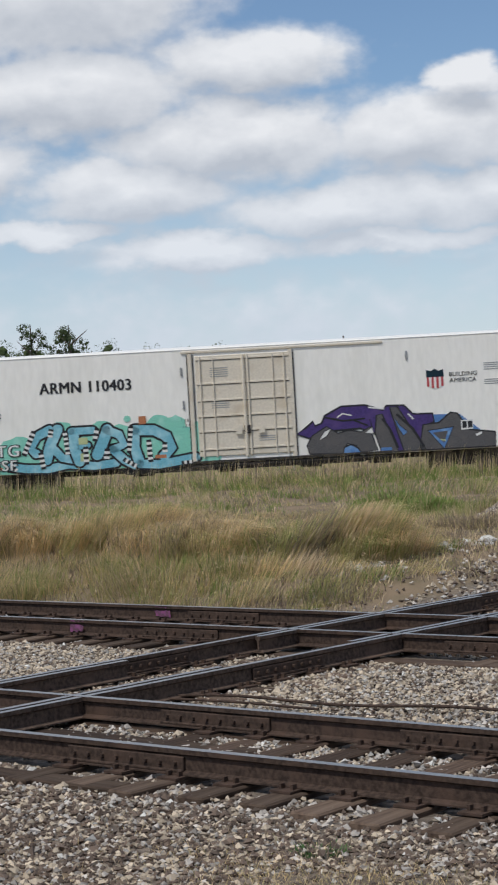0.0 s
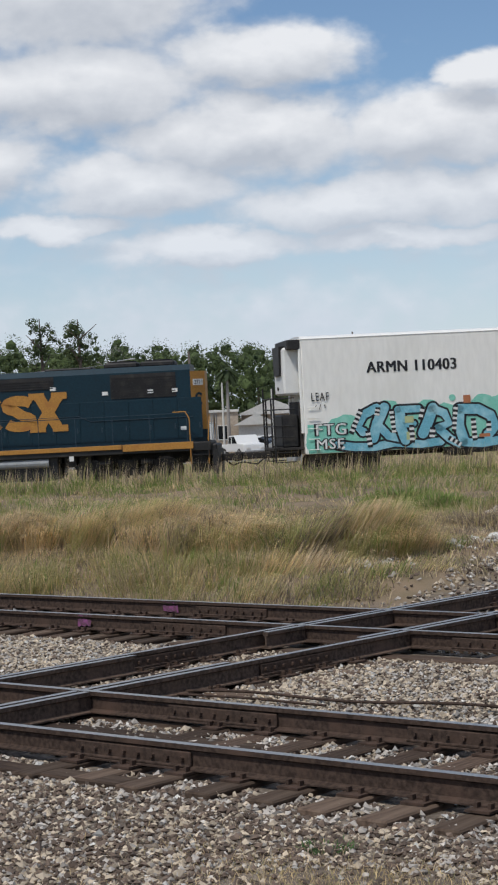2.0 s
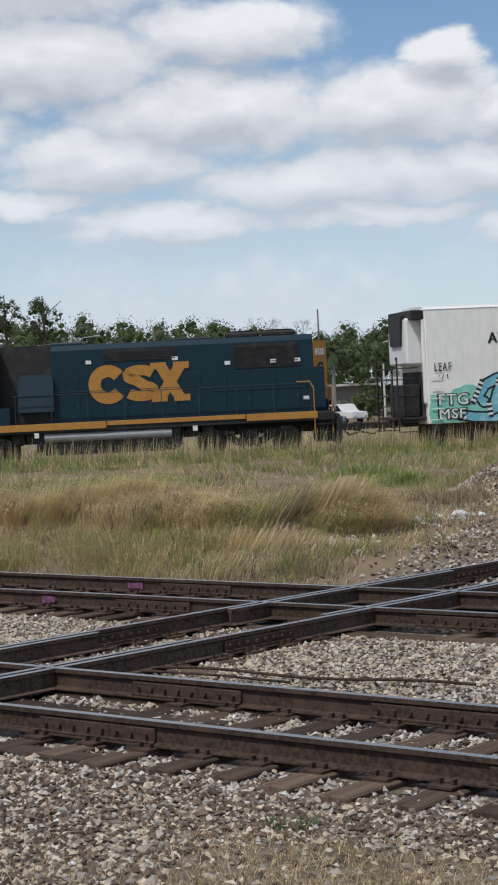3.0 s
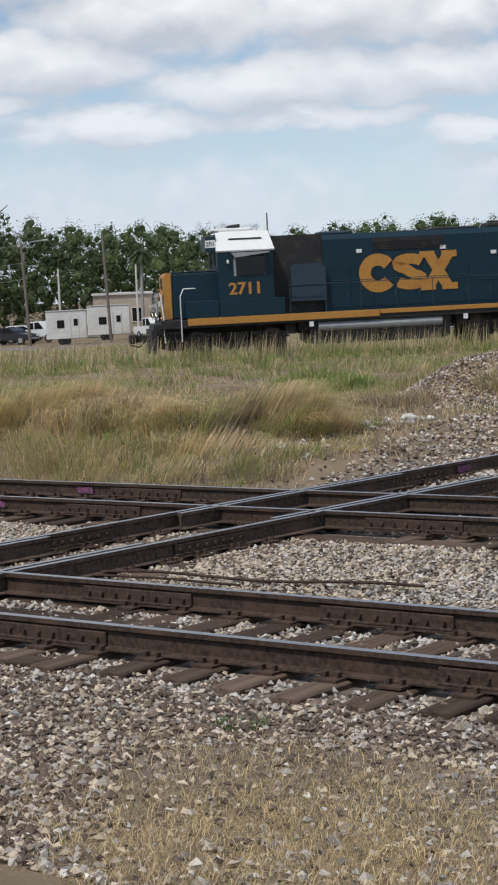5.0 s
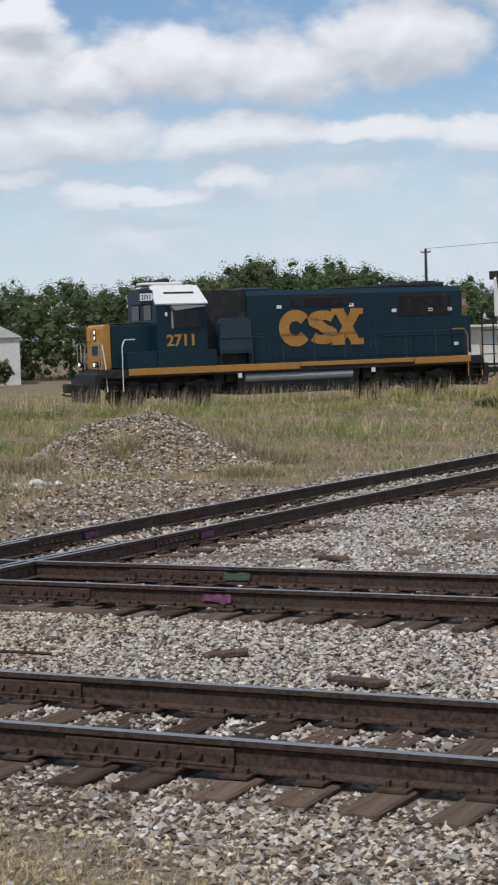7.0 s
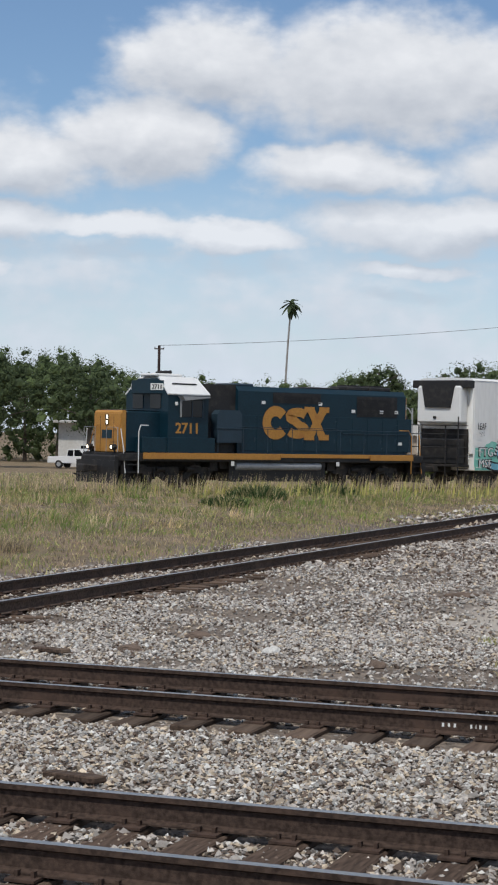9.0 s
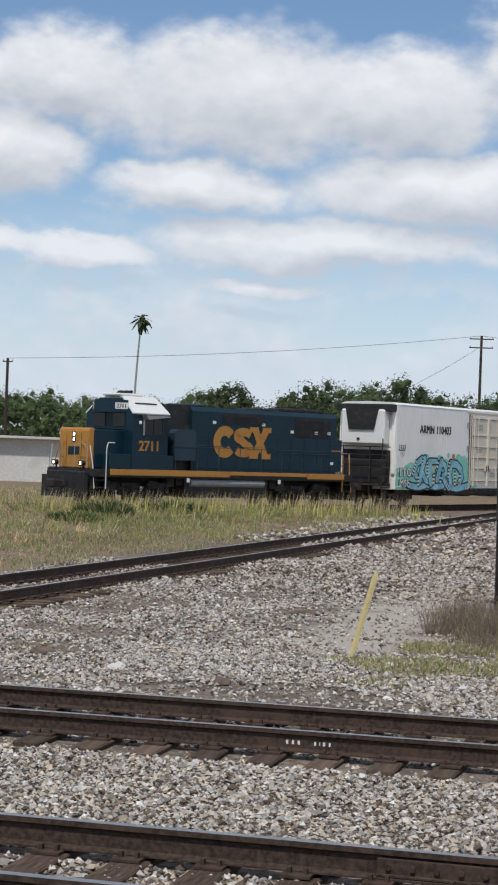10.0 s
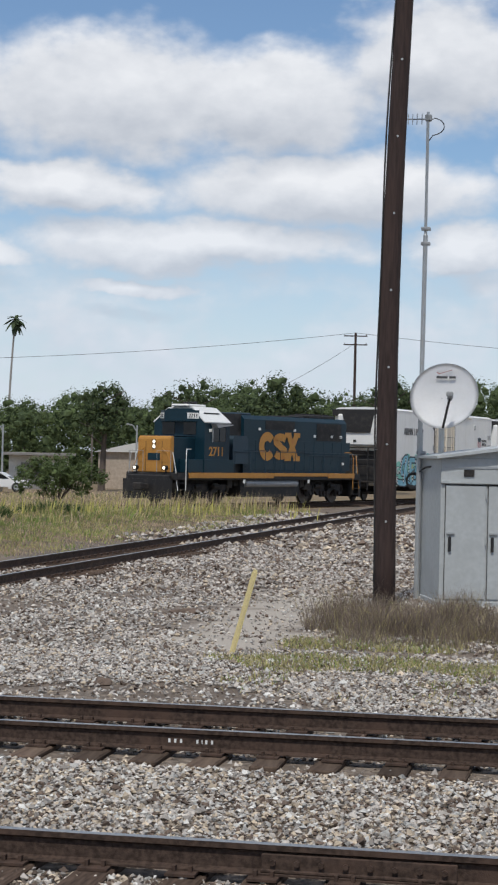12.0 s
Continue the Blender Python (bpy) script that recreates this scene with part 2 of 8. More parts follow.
def prism(bm, outline, y0, y1):
    """A polygon in x, z pushed from y0 to y1."""
    a = [bm.verts.new((x, y0, z)) for x, z in outline]
    b = [bm.verts.new((x, y1, z)) for x, z in outline]
    bm.faces.new(a)
    bm.faces.new(b[::-1])
    n = len(a)
    for i in range(n):
        bm.faces.new((a[(i + 1) % n], a[i], b[i], b[(i + 1) % n]))
    bmesh.ops.recalc_face_normals(bm, faces=bm.faces[:])


def arrays_object(name, verts, faces, mat, parent=None, idx=None):
    me = bpy.data.meshes.new(name)
    me.from_pydata(verts, [], faces)
    for m in (mat if isinstance(mat, (list, tuple)) else [mat]):
        me.materials.append(m)
    if idx is not None:
        me.polygons.foreach_set("material_index", idx)
    ob = new(name, me)
    ob.parent = parent
    return ob


def fast_mesh(name, V, F, mats, idx=None):
    """Triangles or quads from numpy arrays."""
    me = bpy.data.meshes.new(name)
    k = F.shape[1]
    me.vertices.add(len(V))
    me.vertices.foreach_set("co", V.astype(np.float32).ravel())
    me.loops.add(F.size)
    me.loops.foreach_set("vertex_index", F.astype(np.int32).ravel())
    me.polygons.add(len(F))
    me.polygons.foreach_set("loop_start", np.arange(0, F.size, k, dtype=np.int32))
    for m in mats:
        me.materials.append(m)
    if idx is not None:
        me.polygons.foreach_set("material_index", idx.astype(np.int32))
    me.polygons.foreach_set("use_smooth", [False] * len(F))
    me.update(calc_edges=True)
    return new(name, me)


# ---- the plan: two parallel tracks along x, one across them, one curved behind ----
GAUGE = 1.508
Y_NEAR, Y_FAR = 9.426, 15.343
B_DIR = Vector((0.0206, 0.9998))
B_NRM = Vector((-0.9998, 0.0206))
B_OFF = 11.742
TX0, TY0, TA0, TA1 = -29.68, 69.426, 0.6309, -0.4252
S_GRID = np.linspace(-110, 110, 881)
_ang = TA0 + TA1 * np.clip(S_GRID, -60, 80) / 50 - 0.009 * (np.clip(S_GRID, -60, 80) / 50) ** 2
_ds = S_GRID[1] - S_GRID[0]
_cx, _cy = np.cumsum(np.sin(_ang)) * _ds, np.cumsum(np.cos(_ang)) * _ds
_k0 = int(np.argmin(abs(S_GRID)))
CX, CY = _cx - _cx[_k0] + TX0, _cy - _cy[_k0] + TY0


def curve_at(s):
    """Place and height of the curved track's middle."""
    return Vector((float(np.interp(s, S_GRID, CX)), float(np.interp(s, S_GRID, CY)), 0.005 + 0.188 * max(min(s, 45), -60) / 50))


def b_at(v, side=0.0):
    return Vector((B_NRM.x * (B_OFF + GAUGE / 2 + side) + B_DIR.x * v, B_NRM.y * (B_OFF + GAUGE / 2 + side) + B_DIR.y * v, -0.003))


def smooth01(a, b, v):
    t = np.clip((v - a) / (b - a), 0, 1)
    return t * t * (3 - 2 * t)


def curve_dist(x, y):
    """Distance from the curved track, positive beyond it, and the height of its bed."""
    x, y = np.atleast_1d(x).astype(float), np.atleast_1d(y).astype(float)
    cx, cy, a, sg = CX[::8], CY[::8], _ang[::8], S_GRID[::8]
    d2 = (x[:, None] - cx) ** 2 + (y[:, None] - cy) ** 2
    k = d2.argmin(1)
    side = -(np.cos(a[k]) * (x - cx[k]) - np.sin(a[k]) * (y - cy[k]))
    return np.sign(side) * np.sqrt(d2[np.arange(len(x)), k]), 0.005 + 0.188 * np.clip(sg[k], -60, 45) / 50


def ground_z(x, y):
    x, y = np.atleast_1d(x).astype(float), np.atleast_1d(y).astype(float)
    p, zt = curve_dist(x, y)
    z = np.full_like(x, -0.24)
    z = z + 0.07 * np.sin(x * 0.9 + 1.3) * np.sin(y * 0.7) * smooth01(18, 24, y) * 0.6
    # the near bank that the viewer stands on
    z = z + 0.9 * smooth01(7.6, 1.0, y)
    # grassy rise between the tracks
    g = smooth01(-11.5, -16.5, x) * smooth01(17.6, 21, y) * smooth01(3.5, 9, -p)
    z = z + 0.28 * g
    # heap of gravel
    r = np.hypot((x + 18.3) / 2.9, (y - 30.7) / 2.4)
    z = z + 0.88 * smooth01(1.0, 0.12, r) * (1 + 0.12 * np.sin(x * 3.1 + 1) * np.sin(y * 2.7))
    # bed of the curved track, and the lower land beyond it
    near = smooth01(5.5, 2.2, abs(p))
    z = z * (1 - near) + (zt - 0.24) * near
    z = z - 0.9 * smooth01(8, 75, p)
    return z


def build_ground():
    def axis(breaks):
        out = []
        for a, b, n in breaks:
            out += list(np.linspace(a, b, n, endpoint=False))
        return np.array(out + [breaks[-1][1]])
    xs = axis([(-3000, -300, 14), (-300, -90, 24), (-90, -25, 80), (-25, 6, 110), (6, 60, 24), (60, 3000, 14)])
    ys = axis([(-600, -20, 8), (-20, 4, 10), (4, 36, 120), (36, 120, 90), (120, 320, 30), (320, 4000, 12)])
    X, Y = np.meshgrid(xs, ys)
    Z = ground_z(X.ravel(), Y.ravel())
    V = np.stack([X.ravel(), Y.ravel(), Z], 1)
    nx = len(xs)
    i, j = np.meshgrid(np.arange(nx - 1), np.arange(len(ys) - 1))
    a = (j * nx + i).ravel()
    F = np.stack([a, a + 1, a + nx + 1, a + nx], 1)
    ob = fast_mesh("ground", V, F, [M_GROUND])
    tagged(ob, "gravelly soil with dry grass round the crossing tracks", "ground", kind="structure")
    ob.data.polygons.foreach_set("use_smooth", [True] * len(F))


def ground_material():
    """Gravel by the tracks, soil and thatch elsewhere, mixed by where things lie on the plan."""
    mat = M_BALLAST.copy()
    mat.name = "trackside_ground"
    nt = mat.node_tree
    b = nt.nodes["Principled BSDF"]
    grav = b.inputs["Base Color"].links[0].from_socket
    N, L = nt.nodes.new, nt.links.new
    pos = N("ShaderNodeNewGeometry").outputs["Position"]
    sep = N("ShaderNodeSeparateXYZ")
    L(pos, sep.inputs[0])

    def ramp(sock, a, c):
        r = N("ShaderNodeMapRange")
        r.interpolation_type = "SMOOTHSTEP"
        r.inputs[1].default_value, r.inputs[2].default_value = a, c
        L(sock, r.inputs[0])
        return r.outputs[0]

    def mul(a, c, op="MULTIPLY"):
        n = N("ShaderNodeMath")
        n.operation = op
        n.use_clamp = True
        L(a, n.inputs[0])
        L(c, n.inputs[1]) if not isinstance(c, float) else setattr(n.inputs[1], "default_value", c)
        return n.outputs[0]
    no = N("ShaderNodeTexNoise")
    no.inputs["Scale"].default_value, no.inputs["Detail"].default_value = 0.7, 5
    L(pos, no.inputs["Vector"])
    wob = N("ShaderNodeMath")
    wob.operation = "MULTIPLY_ADD"
    wob.inputs[1].default_value, wob.inputs[2].default_value = 3.0, -1.5
    L(no.outputs[0], wob.inputs[0])
    xx, yy = N("ShaderNodeMath"), N("ShaderNodeMath")
    L(sep.outputs[0], xx.inputs[0]), L(wob.outputs[0], xx.inputs[1])
    L(sep.outputs[1], yy.inputs[0]), L(wob.outputs[0], yy.inputs[1])
    field = mul(ramp(xx.outputs[0], -13.5, -14.5), ramp(yy.outputs[0], 17.6, 19.2))
    far = ramp(yy.outputs[0], 100.0, 125.0)
    front = ramp(yy.outputs[0], 7.6, 6.4)
    veg = mul(mul(field, far, "MAXIMUM"), front, "MAXIMUM")
    path = mul(mul(ramp(xx.outputs[0], -6.6, -5.6), ramp(xx.outputs[0], -3.9, -4.7)), mul(ramp(yy.outputs[0], 22.6, 24.2), ramp(yy.outputs[0], 40.0, 36.0)))
    th = N("ShaderNodeMix")
    th.data_type = "RGBA"
    L(ramp(no.outputs[0], 0.4, 0.62), th.inputs[0])
    th.inputs[6].default_value, th.inputs[7].default_value = (0.23, 0.165, 0.10, 1), (0.16, 0.125, 0.068, 1)
    mx = N("ShaderNodeMix")
    mx.data_type = "RGBA"
    L(veg, mx.inputs[0]), L(grav, mx.inputs[6]), L(th.outputs[2], mx.inputs[7])
    dirt = N("ShaderNodeMix")
    dirt.data_type = "RGBA"
    dirt.inputs[7].default_value = (0.40, 0.355, 0.30, 1)
    L(path, dirt.inputs[0]), L(mx.outputs[2], dirt.inputs[6])
    L(dirt.outputs[2], b.inputs["Base Color"])
    return mat


M_GROUND = ground_material()
build_ground()

# ---- tracks ----
RAIL_PROFILE = [(-0.037, 0.0), (0.037, 0.0), (0.037, -0.034), (0.010, -0.048), (0.010, -0.148), (0.070, -0.165), (0.070, -0.176), (-0.070, -0.176), (-0.070, -0.165), (-0.010, -0.148), (-0.010, -0.048), (-0.037, -0.034)]


def rail_mesh(points):
    V, F, idx = [], [], []
    n = len(RAIL_PROFILE)
    for i, p in enumerate(points):
        d = (points[min(i + 1, len(points) - 1)] - points[max(i - 1, 0)]).normalized()
        r = Vector((d.y, -d.x, 0))
        for a, h in RAIL_PROFILE:
            V.append(p + r * a + Vector((0, 0, h)))
    for i in range(len(points) - 1):
        for k in range(n):
            a, b = i * n + k, i * n + (k + 1) % n
            F.append((a, b, b + n, a + n))
            idx.append(1 if k == 0 else 0)
    F += [tuple(range(n)), tuple(range((len(points) - 1) * n, len(points) * n))[::-1]]
    idx += [0, 0]
    return V, F, idx


def add_rail(parent, points, side=None):
    V, F, idx = rail_mesh(points)
    return arrays_object("rail", V, F, [side or M_RAIL, M_RAILTOP], parent, idx)


def tie_mesh():
    bm = bmesh.new()
    box(bm, -0.115, 0.115, -1.3, 1.3, -0.17, 0.0, 0.012)
    me = bpy.data.meshes.new("tie")
    bm.to_mesh(me)
    bm.free()
    me.materials.append(M_TIE)
    return me


TIE = tie_mesh()


def hardware_mesh():
    """Tie plate and four spikes for one rail on one tie."""
    bm = bmesh.new()
    box(bm, -0.09, 0.09, -0.17, 0.17, 0.0, 0.016)
    for sx in (-0.05, 0.05):
        for sy in (-0.088, 0.088):
            box(bm, sx - 0.011, sx + 0.011, sy - 0.02, sy + 0.02, 0.016, 0.05)
    me = bpy.data.meshes.new("tie_plate")
    bm.to_mesh(me)
    bm.free()
    me.materials.append(M_RAIL)
    return me


PLATE = hardware_mesh()


def add_tie(parent, p, ang, rng, plates=True):
    t = new("tie", TIE)
    t.parent = parent
    t.matrix_world = Matrix.Translation((p.x, p.y, p.z - 0.192 - rng.random() * 0.012)) @ Matrix.Rotation(ang + rng.uniform(-0.035, 0.035), 4, "Z") @ pose(0, rng.uniform(-0.07, 0.07), 0, 0, 0, 0)
    if plates:
        for s in (-GAUGE / 2, GAUGE / 2):
            h = new("tie_plate", PLATE)
            h.parent = parent
            h.matrix_world = Matrix.Translation((p.x, p.y, p.z - 0.192)) @ Matrix.Rotation(ang, 4, "Z") @ Matrix.Translation((0, s, 0))


def joint_bar(parent, p, ang, side, length=0.62, z=0.0):
    """Bolted splice on the side of a rail; side -1 or 1 across it."""
    bm = bmesh.new()
    box(bm, -length / 2, length / 2, side * 0.012, side * 0.040, -0.146, -0.052, 0.006)
    box(bm, -length / 2, length / 2, side * 0.012, side * 0.062, -0.162, -0.140, 0.006)
    n = 6 if length < 1 else 8
    for i in range(n):
        x = -length / 2 + length * (i + 0.5) / n
        cyl(bm, (x, side * 0.04, -0.1), (x, side * 0.066, -0.1), 0.019, n=6)
    ob = part("joint_bar", bm, M_RAIL, parent)
    ob.matrix_world = Matrix.Translation((p[0], p[1], z)) @ Matrix.Rotation(ang, 4, "Z")


def straight_track(name, label, y0, x0, x1, seed):
    rng = random.Random(seed)
    t = thing(name, label, "railway track", group="tracks over the crossing")
    for y in (y0, y0 + GAUGE):
        add_rail(t, [Vector((x, y, 0)) for x in np.linspace(x0, x1, 3)])
    x = x0 + 0.3
    while x < x1:
        # the cross track replaces the ties in the diamond
        if not (-13.3 < x < -10.4):
            add_tie(t, Vector((x, y0 + GAUGE / 2, 0)), 0, rng)
        x += 0.50 + rng.uniform(-0.04, 0.04)
    return t


near_track = straight_track("railway_track", "rusty near rails on weathered timber ties", Y_NEAR, -30, 9, 1)
far_track = straight_track("railway_track", "rusty far rails with worn ties in pale ballast", Y_FAR, -34, 9, 2)


def cross_track():
    rng = random.Random(3)
    t = thing("railway_track", "pale rusted crossing rails running away across both tracks", "railway track", group="tracks over the crossing")
    for s in (-GAUGE / 2, GAUGE / 2):
        add_rail(t, [b_at(v, s) for v in np.linspace(-2, 150, 12)], M_RAIL_PALE)
    v, ang = -1.5, math.atan2(B_DIR.y, B_DIR.x)
    while v < 120:
        if not (8.4 < v < 11.8 or 14.4 < v < 17.8):
            add_tie(t, b_at(v), ang, rng, v < 60)
        v += 0.5 + rng.uniform(-0.04, 0.04)
    # long timbers under the diamonds
    for y in (9.0, 9.75, 10.4, 11.0, 11.6, 14.9, 15.65, 16.3, 16.95, 17.5):
        for dx in (-1.3, 1.3):
            tt = new("tie", TIE)
            tt.parent = t
            tt.matrix_world = pose(-11.75 + dx, y, -0.2, 0, 0, 90)
    # guard rails inside the crossings
    for y in (Y_NEAR, Y_FAR):
        for k, s in ((-1, -GAUGE / 2 + 0.13), (1, GAUGE / 2 - 0.13)):
            add_rail(t, [b_at(y - 0.9, s), b_at(y + GAUGE + 1.6, s)], M_RAIL_PALE)
    return t


cross = cross_track()


def curved_track():
    rng = random.Random(4)
    t = thing("railway_track", "curved rusty track in tall grass under the train", "railway track")
    for s in (-GAUGE / 2, GAUGE / 2):
        pts = []
        for a in np.linspace(-105, 55, 65):
            p, q = curve_at(a), curve_at(a + 0.1)
            d = (q - p).normalized()
            pts.append(p + Vector((d.y, -d.x, 0)) * s)
        add_rail(t, pts)
    a = -70.0
    while a < 52:
        p, q = curve_at(a), curve_at(a + 0.1)
        add_tie(t, p, math.atan2(q.y - p.y, q.x - p.x), rng, False)
        a += 0.55
    return t


curved_track()

# ---- the train ----
ROLLING, WHEELSETS = [], []
M_TEAL = material("teal_spray", (0.22, 0.58, 0.46), 0.6, scale=2.5, vary=0.12, second=(0.34, 0.66, 0.56))
M_CYAN = material("cyan_spray", (0.16, 0.43, 0.54), 0.55, scale=2.2, vary=0.15, second=(0.34, 0.60, 0.68), amount=0.45)
M_INK = material("black_spray", (0.012, 0.012, 0.016), 0.6, scale=6, vary=0.2)
M_PURPLE = material("purple_spray", (0.050, 0.026, 0.15), 0.55, scale=2, vary=0.25, second=(0.075, 0.04, 0.17))
M_SLATE = material("grey_spray", (0.085, 0.082, 0.085), 0.6, scale=2.5, vary=0.25, second=(0.11, 0.10, 0.10))
M_SKYB = material("blue_spray", (0.08, 0.19, 0.44), 0.55, scale=3, vary=0.15, second=(0.20, 0.36, 0.58))
M_ORANGE = material("orange_spray", (0.42, 0.16, 0.07), 0.6, scale=4, vary=0.2)
M_LIME = material("pale_green_spray", (0.45, 0.50, 0.26), 0.6, scale=4, vary=0.15)
M_STEEL = material("worn_wheel_steel", (0.10, 0.085, 0.075), 0.5, 0.6, scale=6, vary=0.3)


def text_mesh(body, size, depth=0.004, bold=0.0, spacing=1.0):
    cu = bpy.data.curves.new("lettering", "FONT")
    cu.body, cu.size, cu.extrude, cu.offset = body, size, depth, bold
    cu.space_character = spacing
    cu.resolution_u = 3
    tmp = bpy.data.objects.new("lettering", cu)
    scene.collection.objects.link(tmp)
    bpy.context.view_layer.update()
    me = bpy.data.meshes.new_from_object(tmp.evaluated_get(bpy.context.evaluated_depsgraph_get()))
    bpy.data.objects.remove(tmp)
    bpy.data.curves.remove(cu)
    return me


def lettering(name, body, size, x, y, z, width, mat, parent, label="", turn=0, bold=0.0, height=None, spacing=1.0, thick=0.0):
    """Words on a side wall that faces -y, stretched to a width."""
    me = text_mesh(body, size, bold=bold, spacing=spacing)
    xs = [v.co.x for v in me.vertices]
    ys = [v.co.y for v in me.vertices]
    if thick:                                     # a heavier stroke: the same letters set three times
        bm = bmesh.new()
        for k in (-1, 0, 1):
            me.transform(Matrix.Translation((k * thick, 0, 0.0004 * k)))
            bm.from_mesh(me)
            me.transform(Matrix.Translation((-k * thick, 0, -0.0004 * k)))
        bm.to_mesh(me)
        bm.free()
    sx = width / (max(xs) - min(xs))
    sy = (height / (max(ys) - min(ys))) if height else 1.0
    me.transform(Matrix.Translation((-min(xs), -min(ys), 0)))
    me.transform(Matrix.Diagonal((sx, sy, 1, 1)))
    me.transform(Matrix.Rotation(radians(90), 4, "X"))
    me.materials.clear()
    me.materials.append(mat)
    ob = new(name, me)
    ob.parent = parent
    ob.matrix_basis = Matrix.Translation((x, y, z)) @ Matrix.Rotation(radians(turn), 4, "Z")
    if label:
        ob["label"] = label
    return ob


def ribbon(bm, pts, w, y, closed=False, taper=None):
    """A flat painted stroke in the x, z plane."""
    pts = [Vector(p) for p in pts]
    n = len(pts)
    L, R = [], []
    for i, p in enumerate(pts):
        a = pts[(i - 1) % n] if closed else pts[max(i - 1, 0)]
        b = pts[(i + 1) % n] if closed else pts[min(i + 1, n - 1)]
        d = (b - a).normalized() if (b - a).length > 1e-6 else Vector((1, 0))
        k = Vector((-d.y, d.x)) * (w / 2 if taper is None else taper[i] / 2)
        L.append(bm.verts.new((p.x + k.x, y, p.y + k.y)))
        R.append(bm.verts.new((p.x - k.x, y, p.y - k.y)))
    for i in range(n if closed else n - 1):
        j = (i + 1) % n
        bm.faces.new((L[i], R[i], R[j], L[j]))


def disc(bm, x, z, r, y, n=14, rz=None):
    rz = rz or r
    bm.faces.new([bm.verts.new((x + r * math.cos(a), y, z + rz * math.sin(a))) for a in (-2 * math.pi * i / n for i in range(n))])


def poly(bm, pts, y):
    bm.faces.new([bm.verts.new((x, y, z)) for x, z in pts])


def facing(bm):
    for f in bm.faces:
        f.normal_update()
        if f.normal.y > 0:
            f.normal_flip()


def wheelset(parent, x, r, gauge=GAUGE):
    bm = bmesh.new()
    cyl(bm, (0, -0.95, 0), (0, 0.95, 0), 0.09, n=10)
    for s in (-1, 1):
        cyl(bm, (0, s * (gauge / 2 - 0.04), 0), (0, s * (gauge / 2 - 0.075), 0), r + 0.026, n=28)
        cyl(bm, (0, s * (gauge / 2 - 0.06), 0), (0, s * (gauge / 2 + 0.065), 0), r, n=28)
        cyl(bm, (0, s * (gauge / 2 + 0.06), 0), (0, s * (gauge / 2 + 0.10), 0), r * 0.35, n=14)
    ob = part("wheelset", bm, M_STEEL, parent, "worn steel wheels on an axle")
    home = Matrix.Translation((x, 0, r))
    WHEELSETS.append((ob, home, r))
    return ob


def loco_truck(parent, x):
    bm = bmesh.new()
    for s in (-1, 1):
        prism_pts = [(-1.95, 0.72), (-1.7, 0.95), (-0.75, 0.95), (-0.45, 0.62), (0.45, 0.62), (0.75, 0.95), (1.7, 0.95), (1.95, 0.72), (1.7, 0.68), (0.95, 0.70), (0.5, 0.40), (-0.5, 0.40), (-0.95, 0.70), (-1.7, 0.68)]
        vs = [(px, pz) for px, pz in prism_pts]
        sub = bmesh.new()
        prism(sub, vs, s * 1.0, s * 1.14)
        me = bpy.data.meshes.new("tmp")
        sub.to_mesh(me)
        sub.free()
        bm.from_mesh(me)
        bpy.data.meshes.remove(me)
        for ax in (-1.37, 1.37):
            box(bm, ax - 0.2, ax + 0.2, s * 1.12 - 0.05, s * 1.12 + 0.12, 0.34, 0.72, 0.03)
            cyl(bm, (ax, s * 1.16, 0.52), (ax, s * 1.28, 0.52), 0.11, n=10)
            cyl(bm, (ax + 0.34, s * 1.17, 0.45), (ax + 0.34, s * 1.17, 0.9), 0.06, n=8)
        for ax in (-0.3, 0.0, 0.3):
            cyl(bm, (ax, s * 1.17, 0.32), (ax, s * 1.17, 0.62), 0.09, n=8)
        cyl(bm, (-0.95, s * 1.2, 0.86), (-0.55, s * 1.2, 0.86), 0.1, n=8)
        cyl(bm, (0.55, s * 1.2, 0.86), (0.95, s * 1.2, 0.86), 0.1, n=8)
    box(bm, -0.35, 0.35, -1.0, 1.0, 0.6, 0.95)
    t = part("truck", bm, M_UNDER, parent, "grimy four-wheel locomotive truck")
    t.matrix_basis = Matrix.Translation((x, 0, 0))
    for ax in (-1.37, 1.37):
        wheelset(t, ax, 0.508)
    return t


def handrail(bm, pts, r=0.018):
    for a, b in zip(pts, pts[1:]):
        cyl(bm, a, b, r, n=6)


